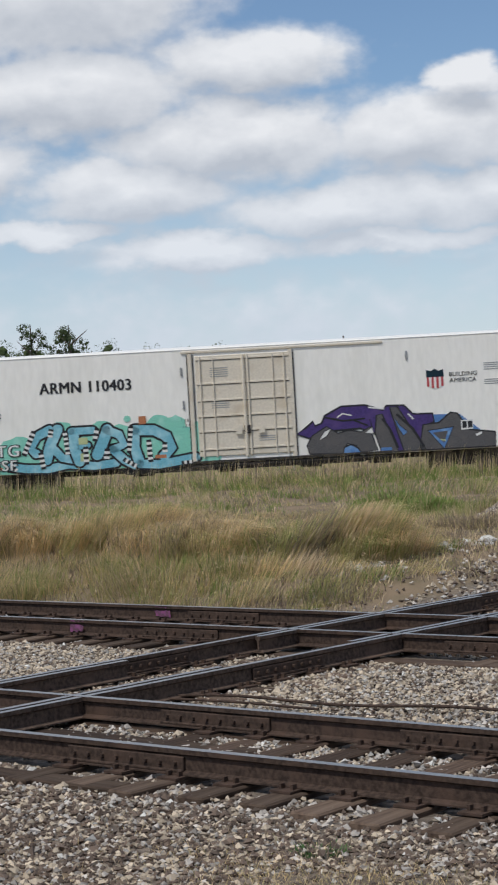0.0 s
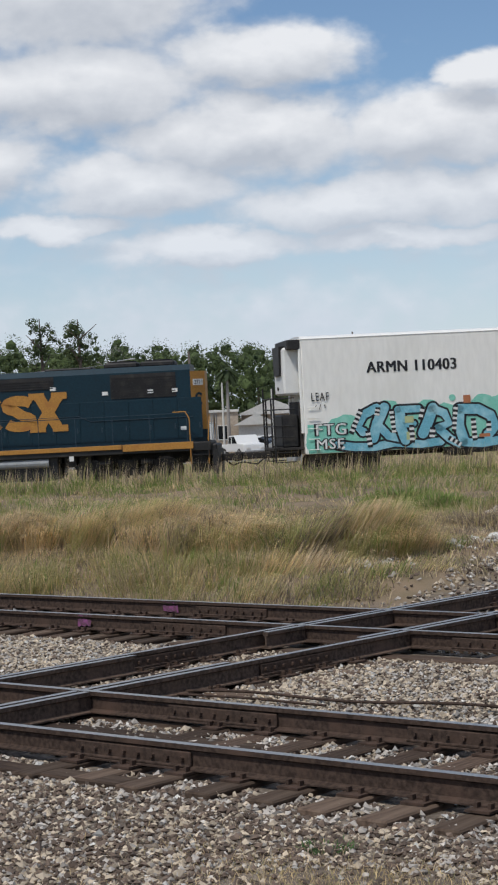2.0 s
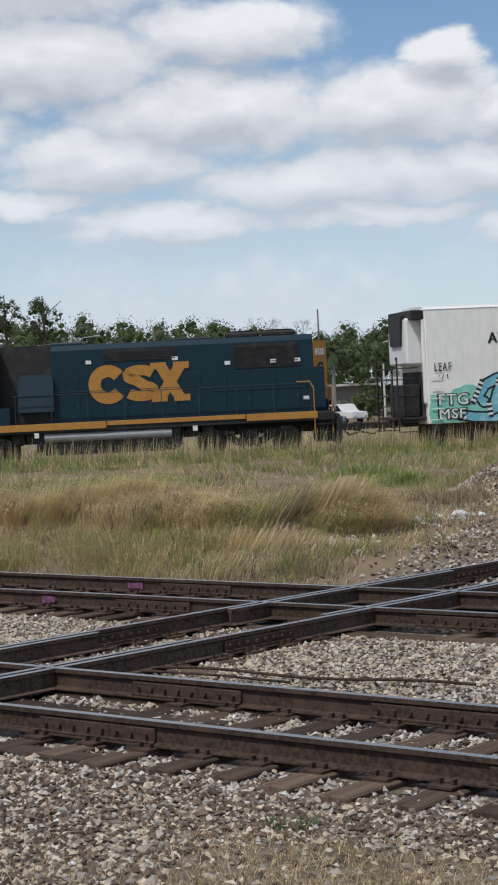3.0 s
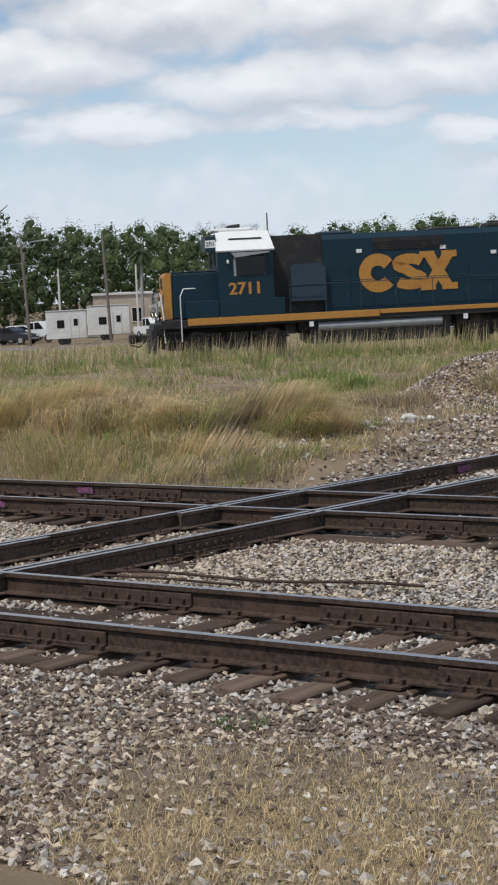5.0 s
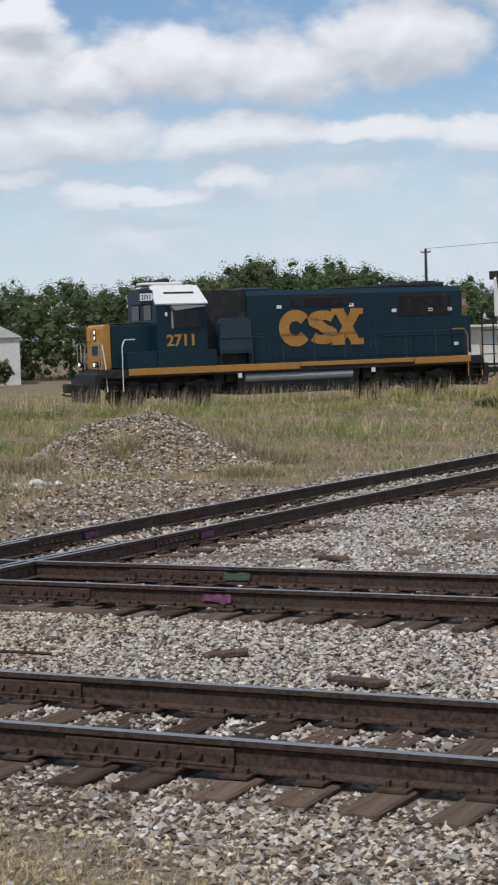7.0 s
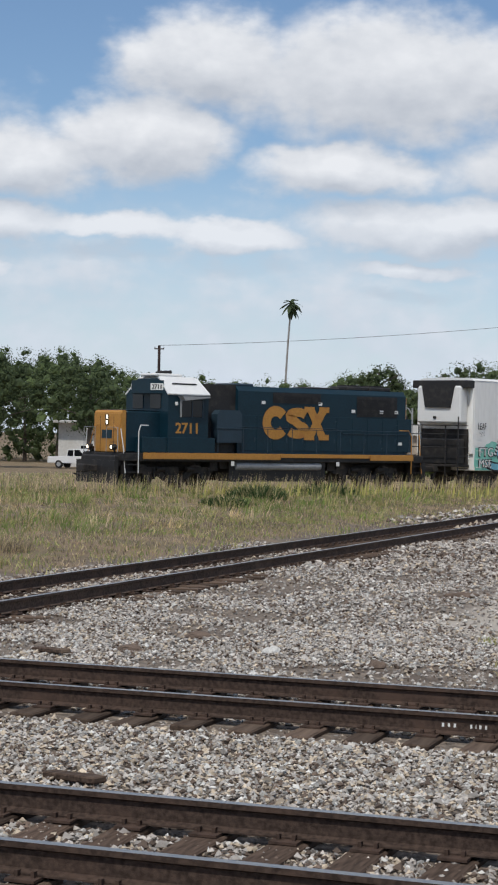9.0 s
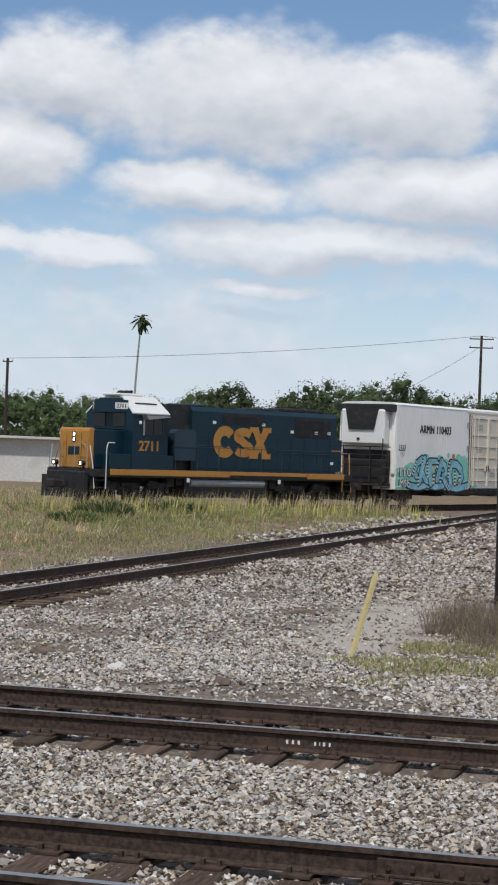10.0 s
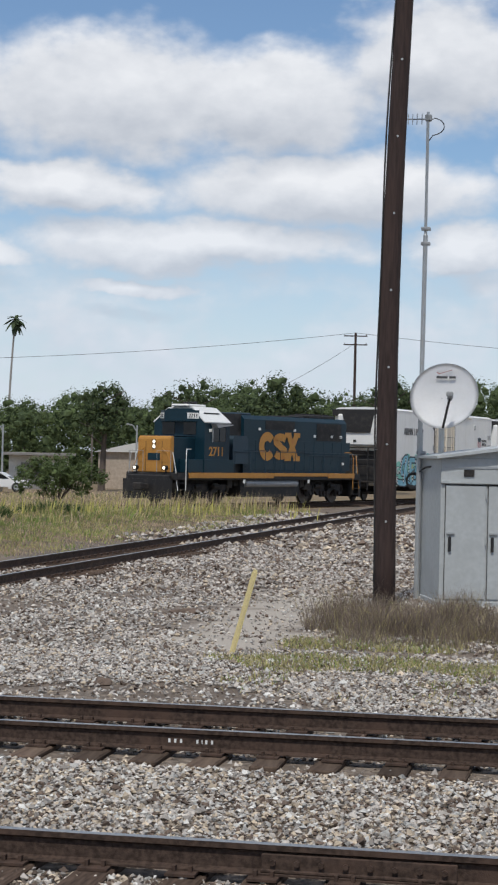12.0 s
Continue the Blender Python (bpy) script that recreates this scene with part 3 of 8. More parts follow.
def hood_logo(parent, x0, z0, w, h, y, mat, m=None):
    """The railway's mark as plain shapes: an open ring, two hooks, crossed bars."""
    s = w / 3.5
    t = 0.31 * h
    shapes = []
    bm = bmesh.new()
    cx, cz = x0 + 0.66 * s, z0 + h / 2
    ribbon(bm, [(cx + (0.70 * s - t / 2) * math.cos(a), cz + (h - t) / 2 * math.sin(a)) for a in np.linspace(radians(38), radians(322), 20)], t, y)
    facing(bm)
    shapes.append(("mark", bm))
    bm = bmesh.new()
    cx = x0 + 1.80 * s
    r = h / 4 - t * 0.22
    up = [(cx + r * 1.75 * math.cos(a), z0 + h * 0.70 + r * 0.72 * math.sin(a)) for a in np.linspace(radians(20), radians(250), 10)]
    dn = [(cx + r * 1.75 * math.cos(a), z0 + h * 0.30 + r * 0.72 * math.sin(a)) for a in np.linspace(radians(70), radians(-160), 10)]
    ribbon(bm, up + dn, t * 0.86, y)
    facing(bm)
    shapes.append(("mark", bm))
    bm = bmesh.new()
    xl, xr = x0 + 2.16 * s, x0 + 3.5 * s
    poly(bm, [(xl, z0), (xl + 0.45 * s, z0), (xr, z0 + h), (xr - 0.45 * s, z0 + h)], y)
    poly(bm, [(xl, z0 + h), (xl, z0 + h * 0.83), (xl + 0.20 * s, z0 + h * 0.83), (xr - 0.5 * s, z0), (xr, z0), (xr, z0 + h * 0.17), (xr - 0.2 * s, z0 + h * 0.17), (xl + 0.5 * s, z0 + h)], y - 0.003)
    for xa in (xl, xr - 0.55 * s):
        poly(bm, [(xa, z0), (xa + 0.55 * s, z0), (xa + 0.55 * s, z0 + 0.17 * h), (xa, z0 + 0.17 * h)], y - 0.006)
        poly(bm, [(xa, z0 + 0.83 * h), (xa + 0.55 * s, z0 + 0.83 * h), (xa + 0.55 * s, z0 + h), (xa, z0 + h)], y - 0.006)
    facing(bm)
    shapes.append(("mark", bm))
    for n, bm in shapes:
        ob = part(n, bm, mat, parent)
        if m is not None:
            ob.matrix_basis = m


def build_loco():
    t = thing("locomotive", "dark blue diesel locomotive with yellow nose and sill stripe, headlights lit", "locomotive")
    DK = 1.52                                     # walkway height
    bm = bmesh.new()                              # frame
    box(bm, -7.9, 8.0, -1.45, 1.45, 1.18, DK - 0.03, 0.02)
    box(bm, -8.15, -7.6, -1.2, 1.2, 0.95, 1.4, 0.05)
    box(bm, 7.7, 8.2, -1.2, 1.2, 0.95, 1.4, 0.05)
    part("frame", bm, M_BLACK, t)
    for s in (-1, 1):                             # sill stripes
        bm = bmesh.new()
        for a, b, z0 in ((-6.95, 0.05, 1.27), (0.08, 4.9, 1.36), (4.93, 7.4, 1.27)):
            box(bm, a, b, s * 1.45, s * 1.50, z0, DK, 0.008)
        part("sill_stripe", bm, M_YEL, t, "faded yellow sill stripe")
    bm = bmesh.new()
    box(bm, -7.7, 7.7, -0.55, 0.55, 0.78, 1.36)
    for k in range(14):                           # piping and boxes hung along the sill
        x = -3.4 + 0.52 * k
        box(bm, x, x + 0.40, -1.15, -0.5, 0.80 + 0.08 * (k % 3), 1.38)
    part("centre_sill", bm, M_UNDER, t)
    # short hood with a yellow face that wraps round its corners
    bm = bmesh.new()
    box(bm, -7.42, -5.70, -0.93, 0.93, DK, 3.16, 0.05)
    part("short_hood", bm, M_BLUE, t)
    bm = bmesh.new()
    prism(bm, [(-7.70, DK), (-7.42, DK), (-7.42, 3.19), (-7.60, 3.19), (-7.70, 3.08)], -0.945, 0.945)
    bmesh.ops.bevel(bm, geom=bm.edges[:], offset=0.03, segments=2, affect="EDGES")
    part("nose_face", bm, M_YEL, t, "yellow nose front")
    bm = bmesh.new()
    box(bm, -7.42, -5.76, -0.9, 0.9, 3.19, 3.215, 0.01)
    part("nose_top", bm, M_BLUE2, t)
    bm = bmesh.new()
    box(bm, -7.716, -7.698, -0.36, 0.36, 2.06, 2.40, 0.006)
    part("nose_mark", bm, M_BLUE, t, "faded blue mark on the nose")
    for y in (-0.47, 0.47):                       # seams of the nose door
        bm = bmesh.new()
        box(bm, -7.706, -7.700, y - 0.012, y + 0.012, DK + 0.05, 2.95)
        part("nose_seam", bm, M_BLACK, t)
    for y in (-0.72, 0.72):                       # grab bars that slant over the nose
        bm = bmesh.new()
        handrail(bm, [(-7.78, y * 0.72, 2.62), (-7.78, y * 1.15, 2.42), (-7.86, y * 1.55, DK)], 0.02)
        part("grab_iron", bm, M_YEL, t)
    for z in (2.92, 2.70):
        bm = bmesh.new()
        for a in np.linspace(0, 2 * math.pi, 15)[:-1]:
            b = a + 2 * math.pi / 14
            handrail(bm, [(-7.72, 0.105 * math.cos(a), z + 0.105 * math.sin(a)), (-7.72, 0.105 * math.cos(b), z + 0.105 * math.sin(b))], 0.022)
        part("lamp_rim", bm, M_BLACK, t)
        bm = bmesh.new()
        cyl(bm, (-7.69, 0, z), (-7.712, 0, z), 0.078, n=14)
        part("headlight", bm, M_LAMP, t, "lit headlight")
    for y in (-0.85, 0.85):
        bm = bmesh.new()
        cyl(bm, (-8.02, y, 1.72), (-8.075, y, 1.72), 0.06, n=12)
        part("ditch_light", bm, M_LAMP, t, "lit ditch light")
        bm = bmesh.new()
        cyl(bm, (-7.85, y, 1.72), (-8.03, y, 1.72), 0.11, n=12)
        for a in np.linspace(0, 2 * math.pi, 13)[:-1]:
            b = a + math.pi / 6
            handrail(bm, [(-8.07, y + 0.10 * math.cos(a), 1.72 + 0.10 * math.sin(a)), (-8.07, y + 0.10 * math.cos(b), 1.72 + 0.10 * math.sin(b))], 0.02)
        cyl(bm, (-7.9, y, 1.45), (-7.9, y, 1.68), 0.04, n=6)
        part("lamp_housing", bm, M_BLACK, t)
    # cab, on a deeper base that reaches forward beside the nose
    bm = bmesh.new()
    outline = [(-1.47, DK), (1.47, DK), (1.47, 3.88), (0.72, 4.50), (-0.72, 4.50), (-1.47, 3.88)]
    sub = [bm.verts.new((-5.78, y, z)) for y, z in outline]
    sub2 = [bm.verts.new((-3.76, y, z)) for y, z in outline]
    bm.faces.new(sub[::-1])
    bm.faces.new(sub2)
    for i in range(6):
        bm.faces.new((sub[i], sub[(i + 1) % 6], sub2[(i + 1) % 6], sub2[i]))
    bmesh.ops.recalc_face_normals(bm, faces=bm.faces[:])
    part("cab", bm, M_BLUE, t)
    for s in (-1, 1):
        bm = bmesh.new()
        box(bm, -6.98, -5.78, min(s * 0.94, s * 1.44), max(s * 0.94, s * 1.44), DK, 2.14, 0.02)
        box(bm, -5.775, -3.40, min(s * 1.44, s * 1.482), max(s * 1.44, s * 1.482), DK, 2.14, 0.01)
        part("side_box", bm, M_BLUE, t, "blue equipment box along the walkway")
        bm = bmesh.new()                          # white roof slope
        v = [(-5.82, 1.52, 3.86), (-3.70, 1.52, 3.86), (-3.80, 0.70, 4.54), (-5.72, 0.70, 4.54)]
        top = [bm.verts.new((x, s * y, z + 0.03)) for x, y, z in v]
        bot = [bm.verts.new((x, s * (y - 0.03), z - 0.02)) for x, y, z in v]
        bm.faces.new(top), bm.faces.new(bot[::-1])
        for i in range(4):
            bm.faces.new((top[i], bot[i], bot[(i + 1) % 4], top[(i + 1) % 4]))
        bmesh.ops.recalc_face_normals(bm, faces=bm.faces[:])
        roof = part("roof_slope", bm, M_PALE, t, "dirty white cab roof slope")
        bm = bmesh.new()
        box(bm, -5.30, -4.10, -0.03, 0.03, 0.01, 0.06)
        k = part("roof_rail", bm, M_BLACK, roof)
        k.matrix_basis = Matrix.Translation((0, s * 1.06, 4.27))
        bm = bmesh.new()                          # side window, post, sunshade
        box(bm, -5.16, -4.06, s * 1.462, s * 1.488, 2.98, 3.66, 0.01)
        w = part("cab_window", bm, M_GLASS, t, "dark side window of the cab")
        for a, b in ((-5.20, -5.12), (-4.62, -4.58), (-4.09, -4.03)):
            bm = bmesh.new()
            box(bm, a, b, s * 1.485, s * 1.505, 2.96, 3.68)
            part("window_post", bm, M_GREY if a < -5 else M_BLUE2, w)
        bm = bmesh.new()
        prism(bm, [(-5.30, 3.80), (-3.92, 3.80), (-3.92, 3.76), (-5.16, 3.62)], s * 1.47, s * 1.80)
        part("sunshade", bm, M_GREY, t)
        bm = bmesh.new()
        box(bm, -5.45, -5.37, s * 1.47, s * 1.60, 3.42, 3.56, 0.02)
        part("mirror", bm, M_PALE, t)
        lettering("cab_number", "2711", 0.5, -5.40 if s < 0 else -4.2, s * 1.475, 2.30, 1.10, M_YEL, t, "yellow cab number", 0 if s < 0 else 180, 0.008, 0.44, thick=0.007)
    bm = bmesh.new()
    box(bm, -5.60, -3.90, -0.66, 0.66, 4.50, 4.60, 0.03)
    box(bm, -5.80, -4.35, -0.5, 0.5, 4.60, 4.72, 0.04)
    part("cab_roof", bm, M_PALE, t, "pale cab roof with a raised box")
    for y in (-0.62, 0.62):                       # front windows
        bm = bmesh.new()
        box(bm, -5.81, -5.78, y - 0.36, y + 0.36, 3.30, 3.86)
        part("windshield", bm, M_GLASS, t)
    bm = bmesh.new()                              # number boards on the slanted corners over the windows
    plan = [(-5.76, -1.12), (-6.10, -0.66), (-6.10, 0.66), (-5.76, 1.12)]
    lo, hi = [bm.verts.new((px, py, 3.90)) for px, py in plan], [bm.verts.new((px, py, 4.42)) for px, py in plan]
    bm.faces.new(lo), bm.faces.new(hi[::-1])
    for k in range(4):
        bm.faces.new((lo[k], lo[(k + 1) % 4], hi[(k + 1) % 4], hi[k]))
    bmesh.ops.recalc_face_normals(bm, faces=bm.faces[:])
    part("number_board_box", bm, M_BLUE, t)
    for s, ang in ((-1, -53.5), (1, 233.5)):
        corner = Matrix.Translation((-5.93, s * 0.89, 0)) @ Matrix.Rotation(radians(ang), 4, "Z")
        bm = bmesh.new()
        box(bm, -0.27, 0.27, -0.02, -0.002, 4.03, 4.30, 0.006)
        nb = part("number_board", bm, M_PALE, t, "white number board")
        nb.matrix_basis = corner
        ob = lettering("number", "2711", 0.2, -0.20, -0.024, 4.075, 0.38, M_INK, nb, height=0.18, thick=0.010)
    # long hood
    bm = bmesh.new()
    prism(bm, [(-3.77, DK), (-1.85, DK), (-1.85, 4.36), (-3.77, 4.36)], -0.80, 0.80)
    part("equipment_bay", bm, M_BLACK, t, "dark recessed bay behind the cab")
    bm = bmesh.new()
    bx = [(-0.97, DK), (0.97, DK), (0.97, 4.12), (0.78, 4.32), (-0.78, 4.32), (-0.97, 4.12)]
    a = [bm.verts.new((-1.86, y, z)) for y, z in bx]
    b = [bm.verts.new((7.36, y, z)) for y, z in bx]
    bm.faces.new(a[::-1]), bm.faces.new(b)
    for i in range(6):
        bm.faces.new((a[i], a[(i + 1) % 6], b[(i + 1) % 6], b[i]))
    bmesh.ops.recalc_face_normals(bm, faces=bm.faces[:])
    part("long_hood", bm, M_BLUE, t)
    for x0, x1, z1 in ((-1.9, -0.75, 4.44), (2.2, 3.9, 4.40), (4.3, 5.5, 4.50), (5.6, 6.8, 4.50)):
        bm = bmesh.new()
        box(bm, x0, x1, -0.62, 0.62, 4.30, z1, 0.05)
        if x0 > 4:
            cyl(bm, ((x0 + x1) / 2, 0, z1 - 0.02), ((x0 + x1) / 2, 0, z1 + 0.06), 0.5, n=18)
        part("roof_hatch" if x0 < 4 else "radiator_fan", bm, M_BLUE2 if x0 < 0 else M_BLACK, t)
    for s in (-1, 1):
        bm = bmesh.new()                          # air duct beside the walkway
        prism(bm, [(-3.10, 1.95), (-1.82, 1.95), (-1.82, 3.12), (-1.95, 3.30), (-2.95, 3.30), (-3.10, 3.12)], s * 0.80, s * 1.22)
        box(bm, -3.12, -1.80, s * 1.05 - 0.19, s * 1.05 + 0.19, 2.52, 2.56)
        part("air_duct", bm, M_BLUE2, t, "dusty blue duct beside the hood")
        for x0, x1, z0, z1 in ((0.0, 2.55, 3.66, 4.10), (4.55, 6.85, 3.18, 4.06)):
            bm = bmesh.new()                      # intake and radiator grilles of many slats
            box(bm, x0, x1, s * 0.955, s * 0.985, z0, z1)
            k = int((z1 - z0) / 0.09)
            for i in range(k):
                box(bm, x0 + 0.02, x1 - 0.02, s * 0.99 - 0.015, s * 0.99 + 0.012, z0 + 0.02 + i * 0.09, z0 + 0.055 + i * 0.09)
            part("grille", bm, M_BLACK, t)
        for i in range(11):                       # hood doors
            bm = bmesh.new()
            x = -1.7 + i * 0.86
            if x > 7.0:
                continue
            box(bm, x, x + 0.82, s * 0.97, s * 0.985, DK + 0.12, 3.12, 0.006)
            d = part("hood_door", bm, M_BLUE, t)
            bm = bmesh.new()
            box(bm, x + 0.70, x + 0.74, s * 0.992 - 0.01, s * 0.992 + 0.01, 2.0, 2.2)
            part("latch", bm, M_BLUE2, d)
        for x, z in ((-0.62, 3.60), (2.42, 3.60), (4.25, 3.34), (5.85, 3.34), (6.7, 3.34), (6.95, 1.95)):
            bm = bmesh.new()
            box(bm, x, x + 0.2, s * 0.99, s * 1.0, z, z + 0.13)
            part("sticker", bm, M_PALE, t, "small white plate")
        bm = bmesh.new()                          # conduit line along the hood
        handrail(bm, [(-1.8, s * 1.0, 2.62), (3.4, s * 1.0, 2.62), (3.8, s * 1.0, 2.42), (7.4, s * 1.0, 2.42)], 0.012)
        part("conduit", bm, M_BLUE2, t)
        bm = bmesh.new()                          # walkway rail
        handrail(bm, [(-3.3, s * 1.42, 2.55), (7.3, s * 1.42, 2.55)], 0.014)
        part("walkway_rail", bm, M_BLUE2, t)
        for x in np.linspace(-3.2, 7.2, 9):
            bm = bmesh.new()
            handrail(bm, [(x, s * 1.42, DK), (x, s * 1.42, 2.56)], 0.016)
            part("stanchion", bm, M_BLUE2, t)
        bm = bmesh.new()                          # fuel tank
        prism(bm, [(-2.5, 1.18), (2.6, 1.18), (2.6, 0.5), (2.4, 0.36), (-2.3, 0.36), (-2.5, 0.5)], s * 0.3, s * 1.28)
        part("fuel_tank", bm, M_BLACK, t, "black fuel tank")
        bm = bmesh.new()
        cyl(bm, (-2.2, s * 1.25, 1.0), (2.3, s * 1.25, 1.0), 0.17, n=12)
        part("air_reservoir", bm, M_GREY, t, "grey air reservoir")
        for x in (-2.55, 3.05):
            bm = bmesh.new()
            box(bm, x, x + 0.16, s * 1.47, s * 1.49, 1.02, 1.2)
            part("sticker", bm, M_PALE, t)
        for x, dx in ((-7.5, 1), (7.62, -1)):     # steps and grab irons at the corners
            bm = bmesh.new()
            box(bm, x - 0.31, x + 0.31, s * 1.16, s * 1.18, 0.4, DK)
            steps = part("steps", bm, M_BLACK, t)
            for k in range(4):
                bm = bmesh.new()
                box(bm, x - 0.28, x + 0.28, s * 1.2, s * 1.46, 0.42 + 0.3 * k, 0.455 + 0.3 * k)
                part("tread", bm, M_BLACK, steps)
            for a, b in ((x - 0.31, x - 0.285), (x + 0.285, x + 0.31)):
                bm = bmesh.new()
                box(bm, a, b, s * 1.18, s * 1.46, 0.4, DK)
                part("side_plate", bm, M_BLACK, steps)
            bm = bmesh.new()
            handrail(bm, [(x + 0.32 * dx, s * 1.47, 0.7), (x + 0.32 * dx, s * 1.47, 2.35), (x + 0.45 * dx, s * 1.4, 2.6), (x + 0.9 * dx, s * 1.3, 2.6)], 0.02)
            handrail(bm, [(x - 0.3 * dx, s * 1.47, 0.7), (x - 0.3 * dx, s * 1.35, 1.6), (x - 0.36 * dx, s * 1.2, 2.45)], 0.02)
            part("grab_iron", bm, M_PALE if x < 0 else M_YEL, t)
    for x in (-8.0, 8.05):                        # end rails
        for s in (-1, 1):
            bm = bmesh.new()
            tube(bm, [(x, s * 1.2, DK), (x, s * 1.2, 2.5), (x, s * 0.4, 2.5), (x, s * 0.4, DK)], 0.018, 6)
            part("end_rail", bm, M_GREY, t)
    for x0, x1, sx in ((-8.25, -8.05, -1), (8.05, 8.25, 1)):
        bm = bmesh.new()                          # pilot plate and coupler
        prism(bm, [(x0, 0.3), (x1, 0.3), (x1, 1.2), (x0, 1.2)], -1.35, 1.35)
        part("pilot", bm, M_BLACK, t)
        bm = bmesh.new()
        box(bm, min(sx * 8.1, sx * 8.75), max(sx * 8.1, sx * 8.75), -0.14, 0.14, 0.74, 1.0, 0.03)
        box(bm, min(sx * 8.7, sx * 9.0), max(sx * 8.7, sx * 9.0), -0.25, 0.2, 0.70, 1.04, 0.05)
        handrail(bm, [(sx * 8.2, 0.5, 0.9), (sx * 8.6, 0.5, 0.55), (sx * 8.95, 0.45, 0.65)], 0.03)
        part("coupler", bm, M_UNDER, t)
    bm = bmesh.new()                              # yellow rear face with its number board
    def hood_end(z0, z1):
        plan = [(7.36, -0.965), (7.84, -0.50), (7.84, 0.50), (7.36, 0.965)]
        lo, hi = [bm.verts.new((px, py, z0)) for px, py in plan], [bm.verts.new((px, py, z1)) for px, py in plan]
        bm.faces.new(lo[::-1]), bm.faces.new(hi)
        for k in range(4):
            bm.faces.new((lo[k], lo[(k + 1) % 4], hi[(k + 1) % 4], hi[k]))
    hood_end(DK + 0.42, 4.06)
    rear = part("rear_face", bm, M_YEL, t, "yellow rear end with slanted corners")
    bm = bmesh.new()
    hood_end(DK, DK + 0.42)
    part("rear_base", bm, M_BLUE, t)
    for s, ang in ((-1, 44.1), (1, 135.9)):       # number boards and marks on the slanted corners
        corner = Matrix.Translation((7.60, s * 0.7325, 0)) @ Matrix.Rotation(radians(ang), 4, "Z")
        bm = bmesh.new()
        box(bm, -0.22, 0.22, -0.022, -0.002, 3.55, 3.77)
        nb = part("number_board", bm, M_PALE, rear)
        nb.matrix_basis = corner
        ob = lettering("number", "2711", 0.2, -0.18, -0.024, 3.585, 0.36, M_INK, t, height=0.15)
        ob.matrix_basis = corner @ ob.matrix_basis
        bm = bmesh.new()
        ribbon(bm, [(0.03 + 0.15 * math.cos(q), 3.05 + 0.2 * math.sin(q)) for q in np.linspace(0.7, 5.6, 12)], 0.09, -0.006)
        facing(bm)
        ob = part("mark", bm, M_BLUE, rear)
        ob.matrix_basis = corner
    bm = bmesh.new()
    for k in range(3):
        cyl(bm, (-5.2, -0.2 + 0.2 * k, 4.78), (-4.75 - 0.1 * k, -0.2 + 0.2 * k, 4.80), 0.035, 0.07, n=8)
    part("horn", bm, M_BLACK, t)
    hood_logo(t, -0.52, 2.12, 3.52, 1.42, -1.004, M_YEL)
    loco_truck(t, -5.18), loco_truck(t, 5.18)
    return t


def car_truck(parent, x):
    bm = bmesh.new()
    for s in (-1, 1):
        prism(bm, [(-1.15, 0.36), (-1.15, 0.62), (-0.75, 0.66), (-0.35, 0.86), (0.35, 0.86), (0.75, 0.66), (1.15, 0.62), (1.15, 0.36), (0.75, 0.42), (0.35, 0.26), (-0.35, 0.26), (-0.75, 0.42)], s * 0.98, s * 1.10)
        for ax in (-0.16, 0.0, 0.16):
            cyl(bm, (ax, s * 1.08, 0.36), (ax, s * 1.08, 0.66), 0.06, n=8)
        for ax in (-0.89, 0.89):
            cyl(bm, (ax, s * 1.06, 0.46), (ax, s * 1.16, 0.46), 0.1, n=8)
    box(bm, -0.22, 0.22, -1.0, 1.0, 0.5, 0.8)
    t = part("truck", bm, M_UNDER, parent, "grimy four-wheel car truck")
    t.matrix_basis = Matrix.Translation((x, 0, 0))
    for ax in (-0.89, 0.89):
        wheelset(t, ax, 0.46)


